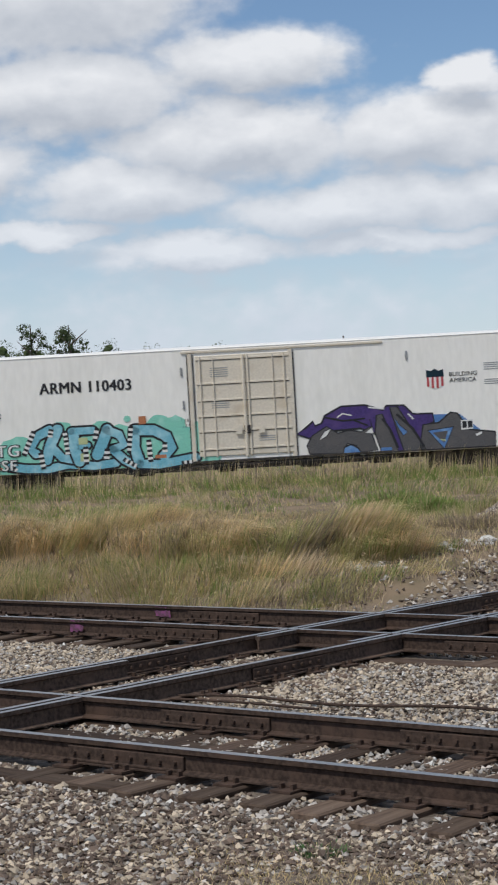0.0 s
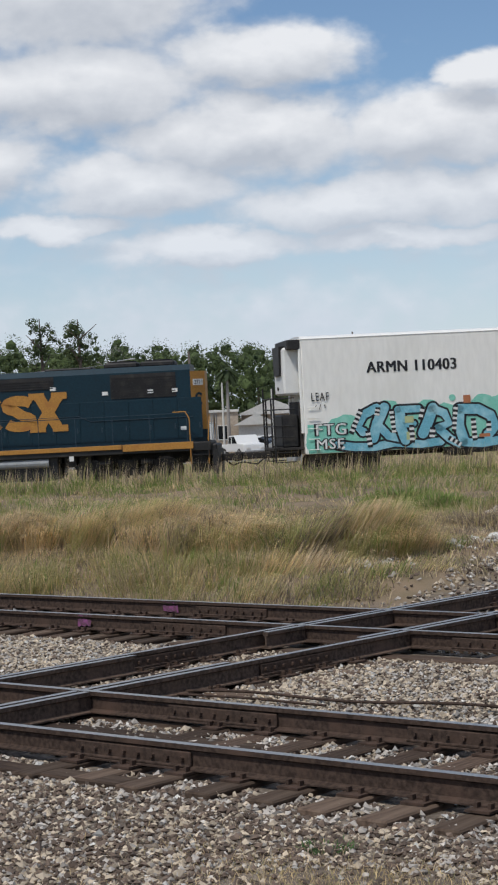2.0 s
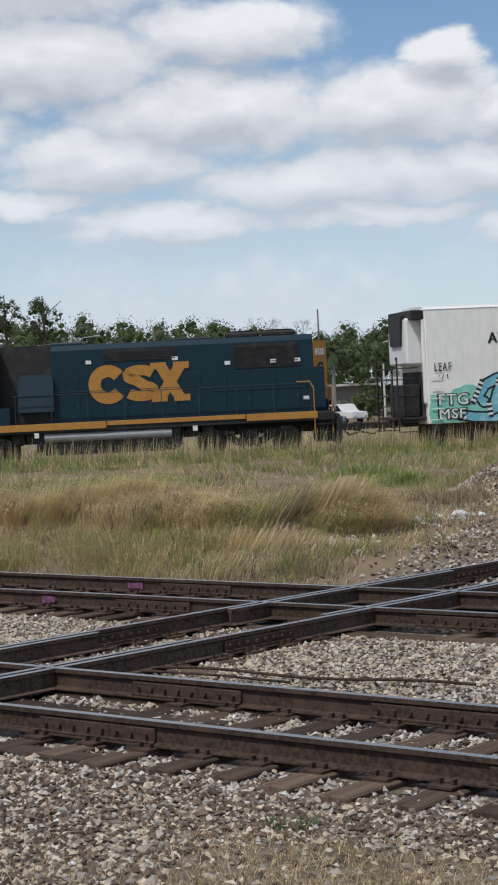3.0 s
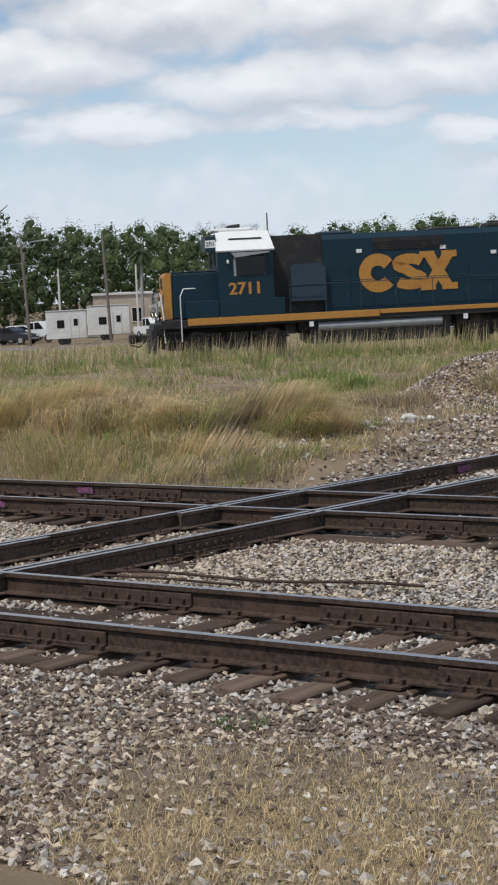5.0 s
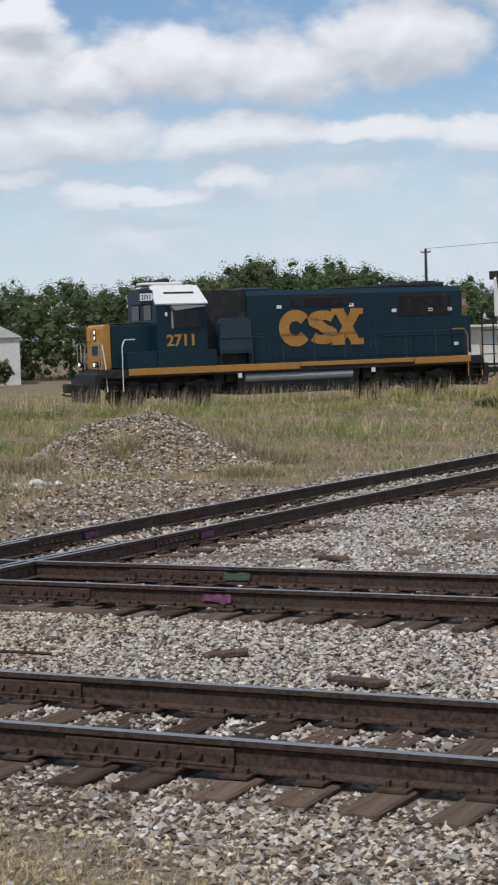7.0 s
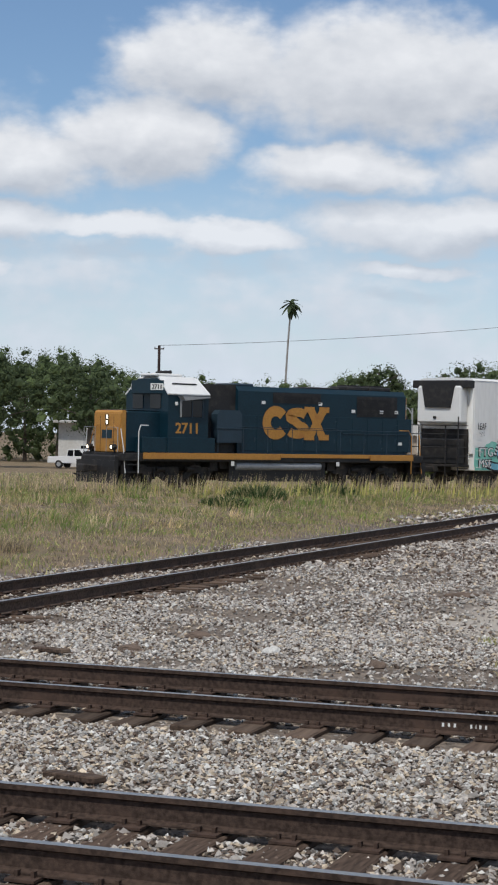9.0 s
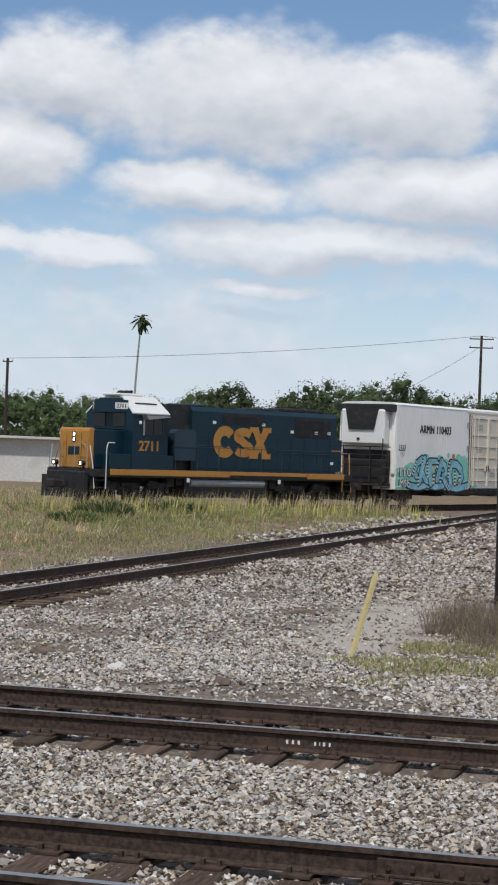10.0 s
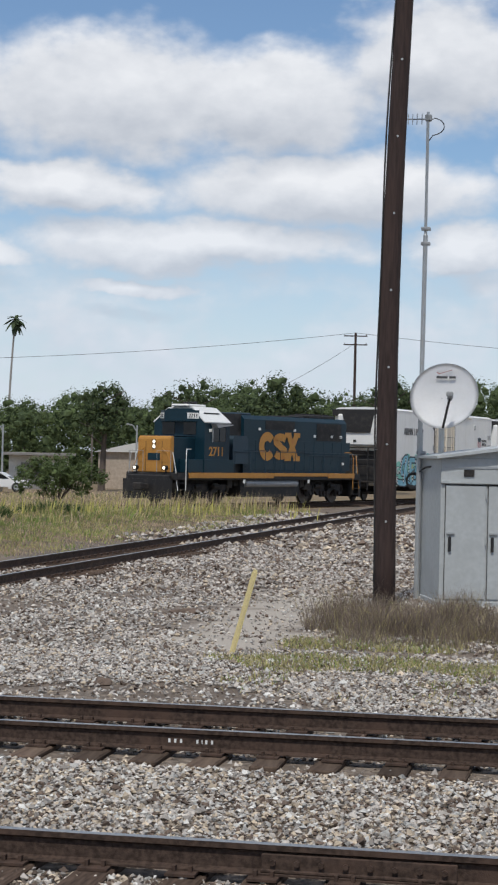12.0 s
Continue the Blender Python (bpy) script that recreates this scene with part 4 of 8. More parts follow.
def sprayed_letters(t):
    """Cyan block forms on a teal cloud over the lower left of the car side."""
    y = -1.598
    rng = random.Random(11)
    bm = bmesh.new()
    for x, z, r, q in ((-8.7, 1.35, 0.65, 0.52), (-7.9, 1.4, 0.8, 0.55), (-7.0, 1.5, 0.9, 0.65), (-6.2, 1.75, 0.75, 0.62), (-5.3, 1.6, 0.9, 0.66), (-4.4, 1.85, 0.75, 0.6), (-3.5, 1.6, 0.9, 0.7), (-2.7, 1.8, 0.7, 0.62), (-2.0, 1.55, 0.8, 0.6), (-1.4, 1.4, 0.6, 0.55), (-9.0, 1.2, 0.36, 0.35), (-4.1, 2.62, 0.12, 0.12), (-5.0, 2.36, 0.35, 0.25), (-3.0, 2.42, 0.4, 0.3), (-6.4, 2.40, 0.4, 0.26), (-1.5, 1.7, 0.55, 0.75), (-1.2, 1.3, 0.4, 0.5), (-8.0, 1.75, 0.6, 0.42), (-2.4, 2.35, 0.34, 0.3)):
        rad = [1 + rng.uniform(-0.12, 0.12) for _ in range(16)]
        yy = y - rng.random() * 0.0012
        bm.faces.new([bm.verts.new((x + r * k * math.cos(-a), yy, max(0.86, z + q * k * math.sin(-a)))) for a, k in zip(np.linspace(0, 2 * math.pi, 17)[:-1], rad)])
    poly(bm, [(-9.3, 0.86), (-9.3, 1.9), (-6, 1.7), (-1.4, 1.7), (-0.9, 1.0), (-3, 0.86)], y + 0.001)
    facing(bm)
    part("sprayed_cloud", bm, M_TEAL, t, "teal sprayed background")
    def at(u, v):
        """Sketch units, across from the car's end and up from its lower edge."""
        return (-8.65 + 0.0198 * u, 0.9 + 0.0203 * v)
    letters = [
        ([[(20, 11), (48, 6), (86, 4), (122, 10), (168, 5), (206, 8)]], (19,)),
        ([[(92, 73), (68, 62), (56, 42), (66, 32)], [(106, 73), (92, 46), (84, 20)], [(98, 38), (112, 22), (130, 18)]], (21, 24, 19)),
        ([[(134, 66), (134, 38), (142, 14)], [(130, 68), (168, 68)], [(136, 40), (158, 42)]], (24, 17, 14)),
        ([[(194, 68), (184, 44), (174, 24)], [(192, 67), (214, 58), (222, 40), (202, 32)], [(202, 32), (222, 12), (240, 2)]], (25, 20, 20)),
        ([[(242, 62), (240, 34), (248, 6)], [(242, 64), (276, 62), (298, 50), (306, 30), (292, 16)], [(248, 4), (282, 1), (314, 5), (348, 10)]], (24, 24, 20))]
    for k, (strokes, widths) in enumerate(letters):
        for f, w in zip(strokes, widths):
            f = [at(*p) for p in f]
            w = w * 0.0150
            for nm, dw, dy, mt in (("sprayed_outline", 0.15, 0.004, M_INK), ("sprayed_letter", 0.0, 0.006, M_CYAN)):
                bm = bmesh.new()
                ribbon(bm, f, w + dw, y - dy - 0.003 * k)
                for p in (f[0], f[-1]):
                    disc(bm, p[0], p[1], (w + dw) / 2, y - dy - 0.003 * k - 0.0003, 12)
                facing(bm)
                part(nm, bm, mt, t, "black outline" if dw else "cyan block form")
    # hatched shadows beside the letters: dark bars with pale bars between
    for (u0, v0), (u1, v1), w in (((64, 72), (44, 30), 9), ((74, 34), (78, 4), 9), ((95, 74), (92, 60), 9), ((118, 70), (122, 28), 8), ((154, 40), (154, 8), 9), ((176, 72), (170, 48), 8), ((192, 34), (190, 16), 10), ((236, 72), (230, 24), 8), ((266, 46), (268, 6), 9), ((294, 40), (294, 22), 9), ((220, 14), (242, 0), 8), ((20, 16), (30, 4), 7), ((322, 2), (350, 3), 6)):
        a, b = Vector(at(u0, v0)), Vector(at(u1, v1))
        n = max(4, int((b - a).length / 0.085))
        d = (b - a).normalized()
        for m in (0, 1):
            bm = bmesh.new()
            for i in range(m, n, 2):
                q = a.lerp(b, (i + 0.5) / n)
                h = (b - a).length / n / 2
                ribbon(bm, [q - d * h, q + d * h], w * 0.0198, y - 0.0205 - 0.0003 * m)
            facing(bm)
            tagged(part("sprayed_band", bm, M_PALE if m else M_INK, t), kind="stuff")
    for u, v, w, h in ((142, 44, 16, 12), (144, 14, 16, 14), (262, 14, 8, 30)):
        bm = bmesh.new()
        (x0, z0), (x1, z1) = at(u, v), at(u + w, v + h)
        poly(bm, [(x0, z0), (x1, z0), (x1, z1), (x0, z1)], y - 0.0195)
        facing(bm)
        part("sprayed_patch", bm, M_LIME, t)
    for u, v, w, h in ((276, 12, 20, 6), (250, 74, 13, 14), (-6, 6, 12, 5)):
        bm = bmesh.new()
        (x0, z0), (x1, z1) = at(u, v), at(u + w, v + h)
        poly(bm, [(x0, z0), (x1, z0), (x1, z1), (x0, z1)], y - 0.0198)
        facing(bm)
        part("sprayed_patch", bm, M_ORANGE, t)
    for word, x, z, w, h in (("FTG", -9.0, 1.50, 1.05, 0.40), ("MSF", -9.0, 1.0, 0.95, 0.36)):
        lettering("sprayed_tag", word, 0.4, x - 0.03, y - 0.021, z - 0.03, w + 0.06, M_INK, t, "black sprayed tag", 0, 0.0, h + 0.06, 1.1, 0.028)
        lettering("sprayed_tag", word, 0.4, x, y - 0.028, z, w, M_PALE, t, "pale fill of a sprayed tag", 0, 0.0, h, 1.12, 0.006)
    lettering("sprayed_tag", "LEAF", 0.3, -9.12, y - 0.017, 2.74, 0.62, M_INK, t, "thin black scrawled tag", 0, 0.0, 0.30, 1.15)
    # small unreadable tags as bent strokes
    bm = bmesh.new()
    for ox, oz, n, h, w in ((-9.0, 2.42, 3, 0.2, 0.024), (-2.2, 2.38, 5, 0.14, 0.02), (-2.15, 2.18, 5, 0.13, 0.02)):
        for i in range(n):
            x = ox + i * h * 0.75
            pts = [(x + rng.uniform(0, 0.3) * h, oz + rng.uniform(0, 1) * h) for _ in range(4)]
            ribbon(bm, [(x, oz), (x + 0.05, oz + h)] if i % 2 else pts, w, y - 0.017)
    facing(bm)
    tagged(part("sprayed_tags", bm, M_INK, t, "black scribbled tags"), kind="stuff")


def sprayed_arch(t):
    """Purple and slate forms with blue accents on the right of the car side."""
    y = -1.598

    def at(u, v):
        """Sketch units, across from the door's right post and up from the lower edge."""
        return (1.89 + 0.01984 * u, 0.80 + 0.0218 * v)

    def shape(name, pts, mat, depth, rim=0.0, label=""):
        pts = [at(*p) for p in pts]
        if rim:
            bm = bmesh.new()
            ribbon(bm, pts, rim, y - depth - 0.0004, closed=True)
            facing(bm)
            part("sprayed_outline", bm, M_INK, t)
        bm = bmesh.new()
        poly(bm, pts, y - depth)
        facing(bm)
        part(name, bm, mat, t, label)

    def stroke(pts, w, mat, depth, name="sprayed_form"):
        bm = bmesh.new()
        ribbon(bm, [at(*p) for p in pts], w, y - depth)
        facing(bm)
        part(name, bm, mat, t)
    shape("sprayed_cloud", [(228, 52), (240, 62), (288, 61), (310, 44), (342, 18), (344, 4), (300, 6), (292, 36), (282, 48), (240, 42)], M_SKYB, 0.000, 0, "blue sprayed cloud")
    shape("sprayed_form", [(-3, 42), (14, 52), (27, 62), (30, 54), (42, 58), (48, 70), (78, 84), (120, 84), (152, 74), (158, 81), (190, 80), (205, 65), (240, 64), (242, 50), (226, 44), (226, 6), (170, 4), (150, 30), (110, 46), (60, 44), (24, 32)], M_PURPLE, 0.002, 0.07, "purple arched form")
    shape("sprayed_form", [(18, 8), (14, 22), (24, 38), (50, 52), (70, 40), (90, 44), (112, 40), (128, 48), (132, 30), (140, 8), (104, 6), (102, 18), (86, 22), (78, 6)], M_SLATE, 0.005, 0.05, "grey arched form")
    shape("sprayed_form", [(140, 66), (150, 68), (164, 36), (176, 4), (146, 4), (136, 36)], M_SLATE, 0.005, 0.05)
    shape("sprayed_form", [(164, 78), (178, 78), (206, 34), (226, 4), (186, 4), (176, 36)], M_SLATE, 0.0065, 0.05)
    shape("sprayed_form", [(222, 46), (250, 48), (272, 64), (284, 62), (304, 34), (350, 28), (350, 4), (214, 4)], M_SLATE, 0.0065, 0.06, "grey block form")
    shape("sprayed_patch", [(78, 4), (80, 16), (92, 20), (104, 14), (110, 6), (106, 3)], M_SKYB, 0.008, 0.05)
    shape("sprayed_patch", [(144, 4), (146, 12), (164, 12), (166, 4)], M_SKYB, 0.008)
    shape("sprayed_patch", [(230, 36), (276, 40), (258, 4)], M_SKYB, 0.008, 0.06, "blue triangle")
    shape("sprayed_patch", [(238, 32), (266, 34), (258, 14)], M_SLATE, 0.0095)
    shape("sprayed_patch", [(172, 60), (180, 48), (194, 36), (186, 30), (176, 46)], M_SKYB, 0.009, 0.03)
    shape("sprayed_patch", [(36, 30), (46, 44), (58, 48), (50, 36)], M_PALE, 0.009, 0.03)
    shape("sprayed_patch", [(128, 60), (134, 36), (118, 38), (130, 46)], M_PALE, 0.009, 0.03)
    shape("sprayed_patch", [(290, 34), (290, 50), (311, 51), (311, 35)], M_PALE, 0.009)
    for u in (292, 302):
        shape("sprayed_patch", [(u, 37), (u, 48), (u + 8, 48), (u + 8, 37)], M_INK, 0.0105)
    for pts, w, mt in (([(70, 66), (80, 72), (96, 68)], 0.05, M_PALE), ([(126, 80), (154, 76)], 0.05, M_PALE), ([(110, 4), (144, 6)], 0.09, M_PALE), ([(196, 66), (206, 56)], 0.05, M_PALE), ([(204, 68), (216, 66)], 0.05, M_PALE),
                       ([(46, 68), (80, 60), (120, 62)], 0.06, M_INK), ([(100, 60), (124, 50)], 0.06, M_INK), ([(150, 60), (164, 40), (176, 10)], 0.08, M_INK), ([(176, 66), (204, 40), (222, 10)], 0.09, M_INK), ([(252, 20), (262, 18)], 0.05, M_LIME), ([(316, 24), (326, 28)], 0.08, M_PALE)):
        stroke(pts, w, mt, 0.0115, "sprayed_highlight" if mt == M_PALE else "sprayed_line")


def build_car(decorated):
    label = "white refrigerator boxcar with sprayed lettering and cream plug door" if decorated else "plain white refrigerator boxcar coupled behind"
    t = thing("boxcar", label, "boxcar", group="white boxcars")
    X0, X1, Wd = -9.4, 9.4, 1.58
    bm = bmesh.new()
    box(bm, X0, X1, -Wd, Wd, 0.84, 5.02, 0.03)
    part("body", bm, M_WHITE, t)
    bm = bmesh.new()
    a = [(-Wd - 0.02, 4.98), (Wd + 0.02, 4.98), (Wd - 0.25, 5.09), (0, 5.13), (-Wd + 0.25, 5.09)]
    va = [bm.verts.new((X0 - 0.02, y, z)) for y, z in a]
    vb = [bm.verts.new((X1 + 0.02, y, z)) for y, z in a]
    bm.faces.new(va[::-1]), bm.faces.new(vb)
    for i in range(5):
        bm.faces.new((va[i], va[(i + 1) % 5], vb[(i + 1) % 5], vb[i]))
    bmesh.ops.recalc_face_normals(bm, faces=bm.faces[:])
    part("roof", bm, M_PALE, t)
    for s in (-1, 1):
        bm = bmesh.new()                          # side sill under the middle
        prism(bm, [(-4.6, 0.86), (4.6, 0.86), (4.2, 0.60), (-4.2, 0.60)], s * 1.42, s * 1.56)
        part("side_sill", bm, M_UNDER, t)
        for x in (-8.2, -6.9, -5.6, -4.3, -3.0, 3.0, 4.3, 5.6, 6.9, 8.2):
            bm = bmesh.new()                      # panel seams, slightly proud
            box(bm, x - 0.012, x + 0.012, s * 1.578 - 0.006, s * 1.578 + 0.006, 0.88, 4.95)
            part("panel_seam", bm, M_WHITE, t)
        # plug door in its frame
        d = bmesh.new()
        box(d, -1.62, 1.70, s * 1.575, s * 1.625, 1.10, 4.72, 0.012)
        door = part("door", d, M_CREAM, t, "cream plug door with rods and bars")
        for z in (4.60, 3.72, 3.12, 2.55, 2.0, 1.35):
            bm = bmesh.new()
            box(bm, -1.6, 1.68, s * 1.635 - 0.02, s * 1.635 + 0.02, z - 0.035, z + 0.035, 0.008)
            part("bar", bm, M_CREAM, door)
            bm = bmesh.new()
            box(bm, -1.58, 1.66, s * 1.63 - 0.008, s * 1.63 + 0.008, z - 0.055, z - 0.036)
            part("seam", bm, M_UNDER, door)
        for x, w in ((0.06, 0.12), (0.22, 0.06), (-1.46, 0.06), (1.50, 0.06), (-1.0, 0.04), (1.1, 0.04)):
            bm = bmesh.new()
            cyl(bm, (x, s * 1.665, 1.05), (x, s * 1.665, 4.70), w / 2, n=8)
            rod = part("lock_rod", bm, M_CREAM, door)
        for x in (-0.3, 0.0, 0.5):
            bm = bmesh.new()
            box(bm, x, x + 0.22, s * 1.69 - 0.02, s * 1.69 + 0.02, 1.85, 2.15)
            part("lock", bm, M_UNDER if x == 0 else M_CREAM, door)
        for x in (-1.80, 1.74):
            bm = bmesh.new()
            box(bm, x - 0.07, x + 0.07, s * 1.59 - 0.03, s * 1.59 + 0.05, 0.92, 4.82, 0.01)
            part("door_post", bm, M_CREAM, t)
        for x in (-1.9, 1.84, -1.69):
            bm = bmesh.new()
            box(bm, x - 0.014, x + 0.014, s * 1.59 - 0.03, s * 1.59 + 0.03, 0.95, 4.78)
            part("door_gap", bm, M_UNDER, t)
        bm = bmesh.new()                          # rails on which the door slides
        box(bm, -2.1, 5.0, s * 1.60 - 0.03, s * 1.60 + 0.05, 4.84, 4.92, 0.01)
        part("door_track", bm, M_CREAM, t)
        bm = bmesh.new()
        box(bm, -1.9, 5.2, s * 1.60 - 0.05, s * 1.60 + 0.09, 0.86, 0.95, 0.01)
        box(bm, -1.9, 5.2, s * 1.60 - 0.05, s * 1.60 + 0.05, 0.72, 0.78)
        part("door_track", bm, M_UNDER, t)
        for x, z in ((-2.15, 4.05), (-2.12, 2.85), (5.8, 4.2)):
            bm = bmesh.new()
            box(bm, x, x + 0.07, s * 1.6 - 0.03, s * 1.6 + 0.05, z, z + 0.3, 0.01)
            part("bracket", bm, M_GREY, t)
        for x in (X0 + 0.12, X1 - 0.52):
            for k in range(5):
                bm = bmesh.new()
                handrail(bm, [(x, s * 1.64, 1.0 + 0.38 * k), (x + 0.4, s * 1.64, 1.0 + 0.38 * k)], 0.012)
                part("grab_iron", bm, M_WHITE, t)
    # cooling unit and its platform at the end towards the locomotive
    bm = bmesh.new()
    box(bm, X0 - 0.62, X0, -1.22, 1.22, 3.0, 4.72, 0.08)
    unit = part("cooling_unit", bm, M_PALE, t, "white cooling unit with black grille")
    bm = bmesh.new()
    vs = [(-0.92, 4.78), (0.92, 4.78), (0.70, 3.72), (-0.70, 3.72)]
    fa = [bm.verts.new((X0 - 0.70, yy, z)) for yy, z in vs]
    fb = [bm.verts.new((X0 - 0.5, yy, z)) for yy, z in vs]
    bm.faces.new(fa), bm.faces.new(fb[::-1])
    for i in range(4):
        bm.faces.new((fa[i], fa[(i + 1) % 4], fb[(i + 1) % 4], fb[i]))
    bmesh.ops.recalc_face_normals(bm, faces=bm.faces[:])
    part("grille", bm, M_BLACK, unit)
    bm = bmesh.new()
    box(bm, X0 - 0.5, X0 - 0.01, -Wd, Wd, 4.62, 4.98, 0.03)
    part("hood_panel", bm, M_BLACK, unit)
    bm = bmesh.new()
    box(bm, X0 - 0.66, X0 - 0.60, 0.1, 0.26, 3.2, 3.32)
    part("gauge", bm, M_BLACK, unit)
    for y0, y1 in ((-1.57, -1.36), (1.36, 1.57)):
        bm = bmesh.new()
        box(bm, X0 - 0.10, X0, y0, y1, 1.6, 5.0, 0.02)
        part("corner_post", bm, M_WHITE, t)
    bm = bmesh.new()
    box(bm, X0 - 0.12, X0 - 0.02, -1.3, 1.3, 1.0, 2.75, 0.02)
    part("end_panel", bm, M_UNDER, t)
    for x, sx in ((X0, -1), (X1, 1)):
        bm = bmesh.new()
        a, b = sorted((x, x + sx * 1.1))
        box(bm, a, b, -1.35, 1.35, 1.02, 1.12, 0.01)
        box(bm, a, b, -0.35, 0.35, 0.75, 1.05, 0.03)
        part("platform", bm, M_UNDER, t)
        bm = bmesh.new()
        for yy in (-1.45, -0.75, 0.75, 1.45):
            handrail(bm, [(x + sx * 1.05, yy, 0.6), (x + sx * 1.05, yy, 2.9 if abs(yy) < 1 else 3.3)], 0.035)
        for z in (1.9, 2.5, 2.9):
            handrail(bm, [(x + sx * 1.05, -1.45, z), (x + sx * 1.05, 1.45, z)], 0.022)
        for yy in (-1.45, 1.45):
            for z in (0.6, 0.95, 1.5, 1.9, 2.5, 2.9):
                handrail(bm, [(x + sx * 1.05, yy, z), (x + sx * 0.3, yy, z)], 0.02)
        part("end_railing", bm, M_BLACK, t, "black railing and ladder at the car end")
        bm = bmesh.new()
        box(bm, min(x + sx * 0.15, x + sx * 0.75), max(x + sx * 0.15, x + sx * 0.75), -1.2, 0.9, 1.12, 2.3, 0.05)
        part("equipment_box", bm, M_BLACK, t)
        bm = bmesh.new()
        a, b = sorted((x + sx * 0.9, x + sx * 2.05))
        box(bm, a, b, -0.13, 0.13, 0.76, 1.0, 0.03)
        handrail(bm, [(x + sx * 1.0, 0.5, 0.9), (x + sx * 1.5, 0.45, 0.55), (x + sx * 2.0, 0.4, 0.65)], 0.03)
        part("coupler", bm, M_UNDER, t)
    bm = bmesh.new()
    box(bm, X0 + 0.5, X1 - 0.5, -0.3, 0.3, 0.62, 0.9)
    for x in (-4, -1, 2, 4.5):
        box(bm, x, x + 0.7, -0.9, 0.9, 0.5, 0.86)
    part("underframe", bm, M_UNDER, t)
    car_truck(t, -8.1), car_truck(t, 8.1)
    lettering("reporting_mark", "ARMN 110403", 0.5, -7.10, -1.592, 3.66, 3.2, M_INK, t, "black reporting mark", 0, 0.0, 0.40, 1.07, 0.019)
    if decorated:
        lettering("slogan", "BUILDING", 0.2, 7.32, -1.592, 3.50, 0.98, M_INK, t, "small black slogan", height=0.15)
        lettering("slogan", "AMERICA", 0.2, 7.32, -1.592, 3.28, 0.95, M_INK, t, "small black slogan", height=0.15)
        bm = bmesh.new()
        poly(bm, [(6.50, 3.50), (6.50, 3.77), (6.68, 3.72), (6.81, 3.80), (6.94, 3.72), (7.12, 3.77), (7.12, 3.50)], -1.592)
        facing(bm)
        part("shield_top", bm, M_BLUE, t)
        bm, bw = bmesh.new(), bmesh.new()
        for i in range(7):
            x = 6.516 + i * 0.084
            zb = 3.06 + abs(i - 3) * 0.035
            poly(bm if i % 2 == 0 else bw, [(x, zb), (x + 0.084, zb), (x + 0.084, 3.5), (x, 3.5)], -1.592)
        facing(bm), facing(bw)
        part("shield_stripes", bm, material("red_stripe", (0.45, 0.05, 0.06), 0.5), t, "red and white striped shield")
        part("shield_stripes", bw, M_PALE, t)
        bm = bmesh.new()                          # small stencilled lines, too fine to read
        for x0, z0, n in ((-1.1, 4.25, 5), (-1.1, 3.05, 4), (0.5, 1.72, 3), (8.55, 3.9, 4), (8.55, 3.3, 3)):
            for i in range(n):
                box(bm, x0, x0 + 0.62, -1.632 if abs(x0) < 2 else -1.59, -1.628 if abs(x0) < 2 else -1.585, z0 - i * 0.075, z0 - i * 0.075 + 0.028)
        tagged(part("stencils", bm, M_GREY, t), kind="stuff")
        sprayed_letters(t)
        sprayed_arch(t)
    return t


loco = build_loco()
car = build_car(True)
car_two = build_car(False)


def lengthen(ob, k, side):
    """Stretch the body along its length; wheels keep their shape."""
    for c in ob.children_recursive:
        if c.name.startswith(("wheelset", "truck")) or c.data is None:
            continue
        off = c.matrix_basis.translation.x
        for v in c.data.vertices:
            x = v.co.x + off
            if side == 0 or x > 0:
                v.co.x = x * k - off * (k if abs(off) > 0.3 else 1)
        if abs(off) > 0.3 and (side == 0 or off > 0):
            c.matrix_basis = Matrix.Translation((off * (k - 1), 0, 0)) @ c.matrix_basis


lengthen(loco, 1.035, 1)
lengthen(car, 1.0245, 0)
lengthen(car_two, 1.0245, 0)
ROLLING += [(loco, 9.015, 5.18), (car, 30.05, 8.1), (car_two, 53.5, 8.1)]

# ---- stones ----
def loose_stones(name, label, x, y, z, size, mix, mats, seed):
    """Crushed stones: jittered eight-sided lumps, each turned at random."""
    rng = np.random.default_rng(seed)
    n = len(x)
    base = np.array([(1, 0, 0), (0, 1, 0), (-1, 0, 0), (0, -1, 0), (0, 0, 1), (0, 0, -1)], float) * 0.62
    P = base[None] + rng.uniform(-0.20, 0.20, (n, 6, 3))
    P *= (size[:, None] * rng.uniform(0.65, 1.25, (n, 3)) * np.array([1.15, 1.0, 0.85]))[:, None, :]
    a, b = rng.uniform(0, 6.283, n), rng.uniform(-0.6, 0.6, n)
    ca, sa, cb, sb = np.cos(a), np.sin(a), np.cos(b), np.sin(b)
    Y, Z = P[..., 1] * cb[:, None] - P[..., 2] * sb[:, None], P[..., 1] * sb[:, None] + P[..., 2] * cb[:, None]
    X, Y = P[..., 0] * ca[:, None] - Y * sa[:, None], P[..., 0] * sa[:, None] + Y * ca[:, None]
    V = np.stack([X + x[:, None], Y + y[:, None], Z + z[:, None]], 2).reshape(-1, 3)
    F0 = np.array([(0, 1, 4), (1, 2, 4), (2, 3, 4), (3, 0, 4), (1, 0, 5), (2, 1, 5), (3, 2, 5), (0, 3, 5)])
    F = (F0[None] + 6 * np.arange(n)[:, None, None]).reshape(-1, 3)
    idx = np.repeat(rng.choice(len(mats), n, p=mix), 8)
    ob = fast_mesh(name, V, F, mats, idx)
    return tagged(ob, label, "gravel", kind="stuff")


